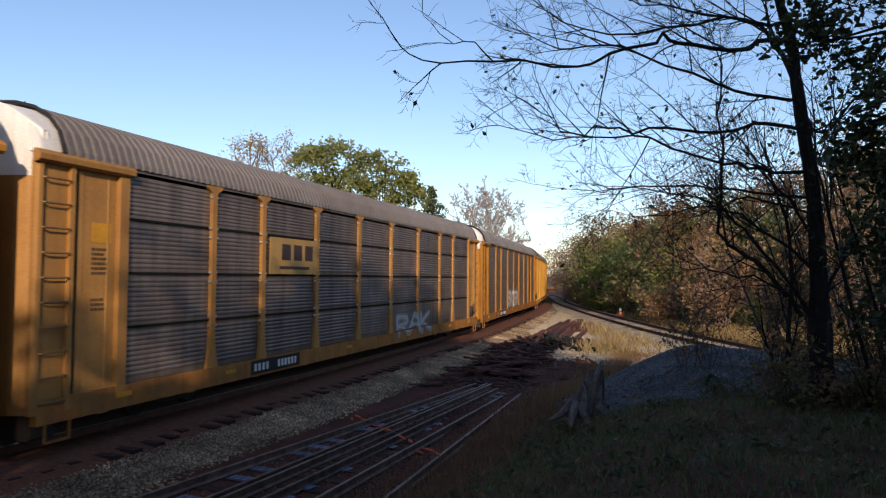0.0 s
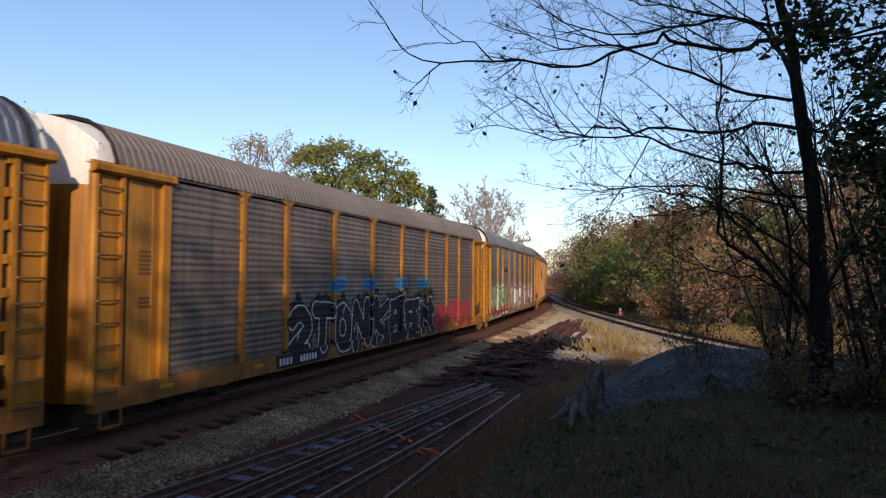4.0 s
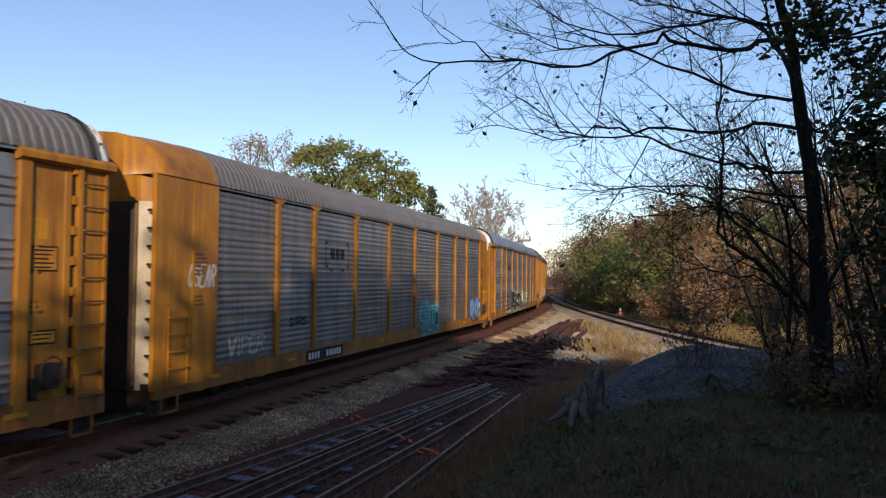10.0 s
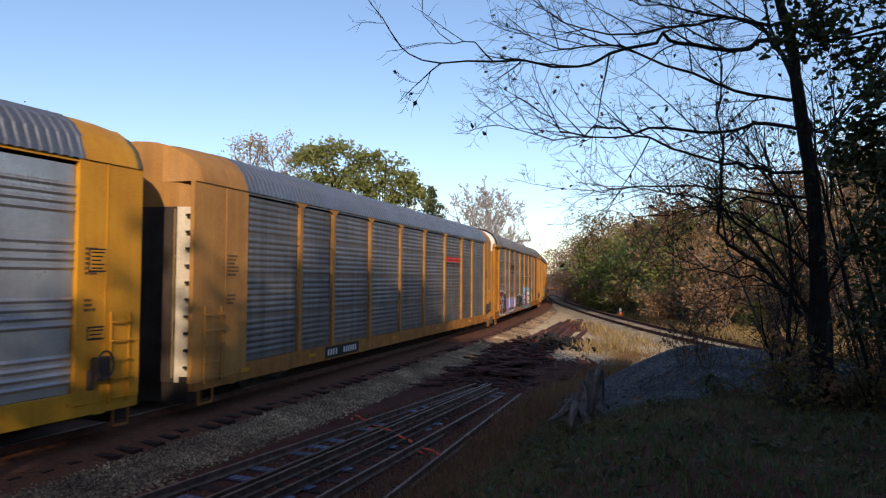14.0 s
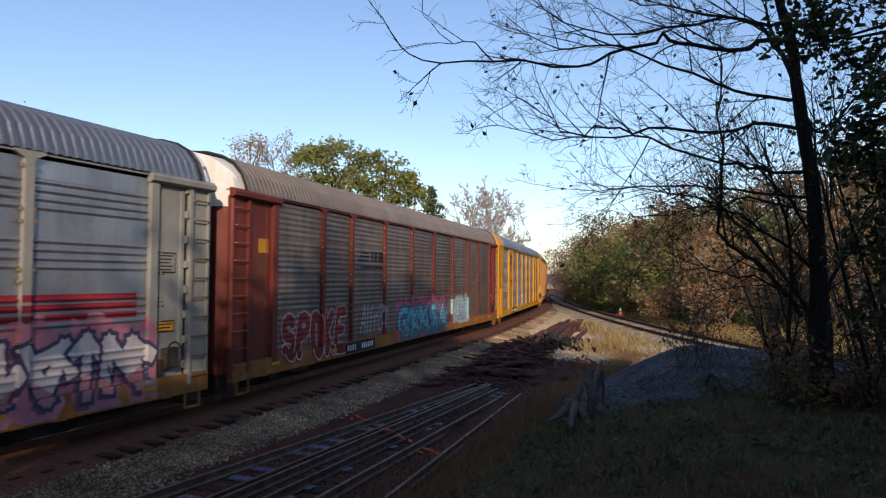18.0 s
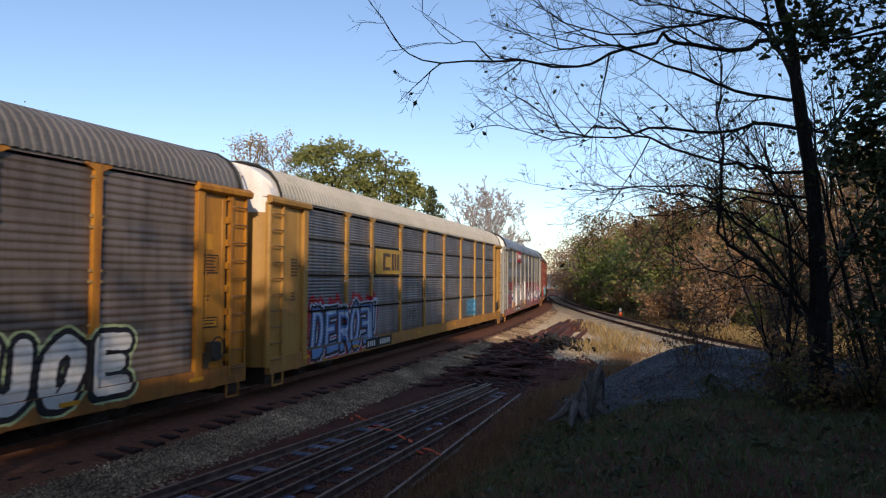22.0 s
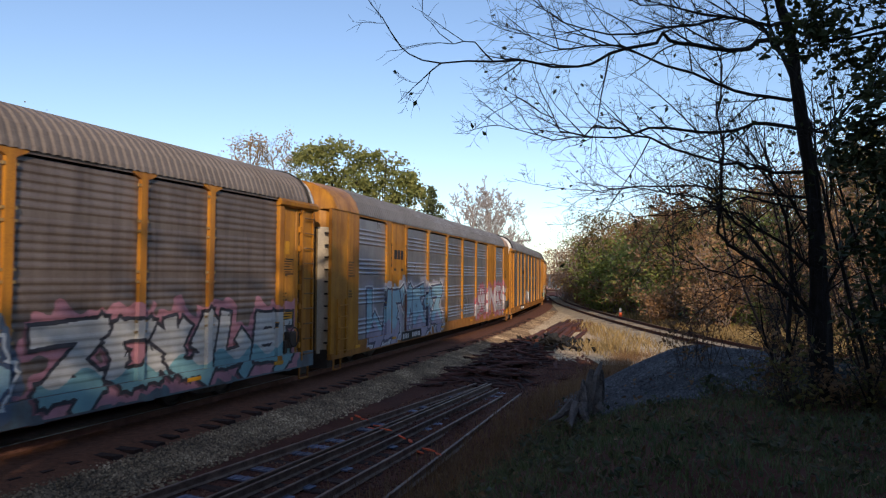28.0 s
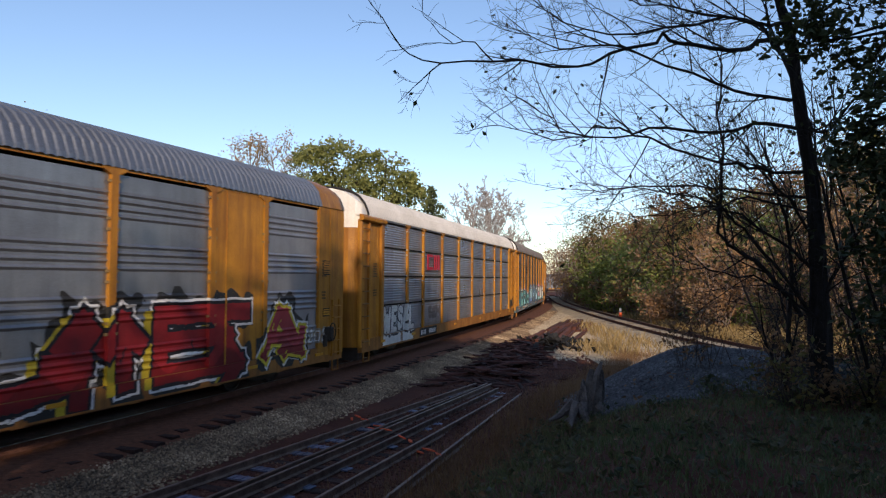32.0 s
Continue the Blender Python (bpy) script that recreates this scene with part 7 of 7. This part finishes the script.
        G("WUTOL", -11.8, 0.72, 1.5, 7.2, (0.1, 0.38, 0.36), edge=(0.62, 0.64, 0.6), back=(0.16, 0.03, 0.03), base=(0.2, 0.46, 0.4), shade=(0.05, 0.16, 0.16), seed=35, fat=0.16, form="block", wild=0.06, line=0.05), G("SORK", -3.2, 0.48, 1.55, 7.2, (0.05, 0.2, 0.29), edge=INK, tones=((0.05, 0.2, 0.29), (0.5, 0.5, 0.5), (0.05, 0.2, 0.29), (0.05, 0.2, 0.29)), rim=(0.5, 0.55, 0.52), seed=36, fat=0.14, line=0.07), G("FLUOE", 5.0, 0.48, 1.5, 5.3, (0.66, 0.66, 0.63), edge=INK, rim=(0.42, 0.52, 0.28), base=(0.6, 0.6, 0.58), seed=37, fat=0.13, line=0.1)]),
    13: car("dull", YELLOW, "grey", "fine", foot="flare", label="dull grey car carrier with small white graffiti", art=word_bars(-6.85, 3.25, 2.3, 0.3, INK, 8) + [G("SHOP LT", -3.85, 0.93, 1.05, 3.35, (0.44, 0.47, 0.48), edge=(0.3, 0.14, 0.13), shade=(0.32, 0.12, 0.1), seed=38, fat=0.12, line=0.045), G("SIS", 2.45, 0.92, 1.0, 1.1, (0.5, 0.5, 0.46), edge=(0.05, 0.04, 0.04), shade=(0.42, 0.13, 0.07), seed=39, fat=0.1, line=0.04), G("G", -6.4, 1.3, 0.5, 0.6, (0.4, 0.42, 0.42), edge=(0.25, 0.25, 0.25), seed=40, fat=0.0)] + [D("pale_stripe", -0.85, 2.86, 7.6, 0.1, (0.42, 0.42, 0.42), "faded pale painted stripe")]),
    14: car("grey", YELLOW, "grey", "bands", kind="flush", solid=(1, 7), label="yellow and grey car carrier with blue and white graffiti", art=bracket_logo(-8.9, 3.25, 1.65, 0.85) + [
        G("LEVEIZ", -11.1, 0.55, 2.1, 9.0, (0.25, 0.42, 0.5), edge=(0.06, 0.06, 0.1), back=(0.34, 0.33, 0.38), base=(0.32, 0.3, 0.4), rim=(0.55, 0.58, 0.6), seed=41, fat=0.12, form="block", wild=0.12), G("1", -7.9, 0.6, 1.7, 1.4, (0.34, 0.15, 0.12), edge=PALE, seed=42, fat=0.1), G("NEM", 0.9, 0.9, 1.0, 2.2, (0.1, 0.1, 0.1), edge=(0.4, 0.4, 0.4), seed=43, fat=0.0), G("JUNES", 4.4, 0.75, 1.7, 8.4, (0.45, 0.42, 0.44), edge=(0.3, 0.08, 0.1), back=(0.36, 0.14, 0.18), seed=44, fat=0.1, form="block", wild=0.12)]),
    15: car("brown", YELLOW, "tan", "fine", sill=TEALSILL, label="dark brown car carrier with long teal and pink graffiti", art=striped_logo(-6.7, 3.3, 2.4, 0.55) + [
        G("ADESK", -11.8, 0.6, 1.3, 8.0, (0.1, 0.27, 0.28), edge=(0.03, 0.04, 0.05), rim=(0.4, 0.48, 0.48), back=(0.36, 0.16, 0.15), base=(0.16, 0.34, 0.36), seed=45, fat=0.12, form="block", wild=0.13), G("AEVPS", -3.1, 0.65, 1.4, 7.6, (0.25, 0.42, 0.5), edge=(0.05, 0.08, 0.14), back=(0.1, 0.14, 0.2), rim=(0.5, 0.56, 0.6), base=(0.1, 0.18, 0.34), seed=46, fat=0.13, form="block", wild=0.13), G("ZOULE", 4.9, 0.6, 1.55, 7.8, (0.46, 0.47, 0.46), edge=(0.04, 0.04, 0.05), back=(0.42, 0.2, 0.24), base=(0.16, 0.34, 0.38), seed=47, fat=0.13, form="block", wild=0.12)]),
    16: car("grey", YELLOW, "white", "rows", label="clean grey car carrier with a white roof and slotted panels", art=worm_logo(-6.85, 3.2, 1.85, 0.65, (0.4, 0.02, 0.04)) + [
        G("WESEL", -11.8, 0.75, 1.15, 3.5, (0.62, 0.62, 0.6), edge=(0.05, 0.05, 0.06), base=(0.58, 0.58, 0.57), seed=48, fat=0.17, line=0.045), D("white_patch", -12.0, 0.48, 3.4, 0.36, (0.6, 0.59, 0.57), "white paint on the sill"), G("SEM", -6.4, 1.1, 0.6, 1.9, (0.11, 0.1, 0.1), edge=(0.14, 0.13, 0.13), seed=49, fat=0.02)]),
    17: car("grey", YELLOW, "blue", "bands", kind="flush", solid=(1, 7), label="yellow and grey car carrier with red and yellow graffiti", art=[
        G("UIE", 0.9, 0.48, 1.85, 7.6, (0.25, 0.014, 0.018), edge=INK, back=(0.03, 0.03, 0.03), rim=PALE, shade=(0.5, 0.38, 0.03), throw=0.3, seed=50, fat=0.12, form="block", wild=0.07), G("A", 9.3, 0.7, 1.45, 1.9, (0.36, 0.04, 0.05), edge=SUNNY, rim=PALE, back=(0.03, 0.03, 0.03), seed=51, fat=0.12, form="block"), G("2020", 11.5, 0.95, 0.5, 1.2, PALE, edge=(0.3, 0.25, 0.2), seed=52, fat=0.02), G("SURN", -8.8, 0.48, 1.85, 9.2, (0.25, 0.014, 0.018), edge=INK, rim=PALE, back=(0.03, 0.03, 0.03), shade=(0.5, 0.38, 0.03), throw=0.3, seed=53, fat=0.13, form="block", wild=0.07)]),
    -1: car("brown", YELLOW, "tan", "fine", label="brown ribbed car carrier with pale graffiti", art=[G("SOB", -4.0, 0.8, 1.3, 5.0, (0.5, 0.5, 0.5), edge=(0.3, 0.3, 0.3), seed=54)]),
    -2: car("dull", GOLD, "tan", "fine", label="dull brown car carrier with yellow ends"),
}
# far roofs are whitened to stand in for the sun's glare on them
for n in range(-10, -2):
    CARS[n] = car(("brown", "dull", "grey")[n % 3], (TAN, OXIDE, YELLOW, SILVER)[n % 4], "white" if n % 2 else "cream", "fine", label="weathered car carrier of the far part of the train")
TRAIN = {}
for n in sorted(CARS):
    CARS[n]["seed"] = n + 40
    TRAIN[n] = autorack(CARS[n])


def run(t):
    """Metres that the train has gone at t seconds."""
    return 0.72 + 14.451 * t + 0.00685 * t * t


START = 13.09


def car_pose(n, t):
    s = START + run(t) - PITCH * n + SHIFT.get(n, 0.0)
    a, b = Vector(on_track(s - 9.9)), Vector(on_track(s + 9.9))
    m = (a + b) / 2
    d = b - a
    return Matrix.Translation(m) @ Matrix.Rotation(math.atan2(d.y, d.x), 4, "Z") @ Matrix.Rotation(-math.atan2(d.z, math.hypot(d.x, d.y)), 4, "Y")


SHIFT = {0: -0.29, 2: 0.14, 3: 0.23, 4: -0.06, 5: 0.19, 7: 0.06, 8: -0.12, 9: -0.07, 10: 0.13, 11: -0.23, 12: -0.17, 13: -0.1, 14: 0.13, 15: 0.1}


def motions():
    for n, ob in TRAIN.items():
        walk(ob, [(k * 0.5, car_pose(n, k * 0.5)) for k in range(65)])


motions()
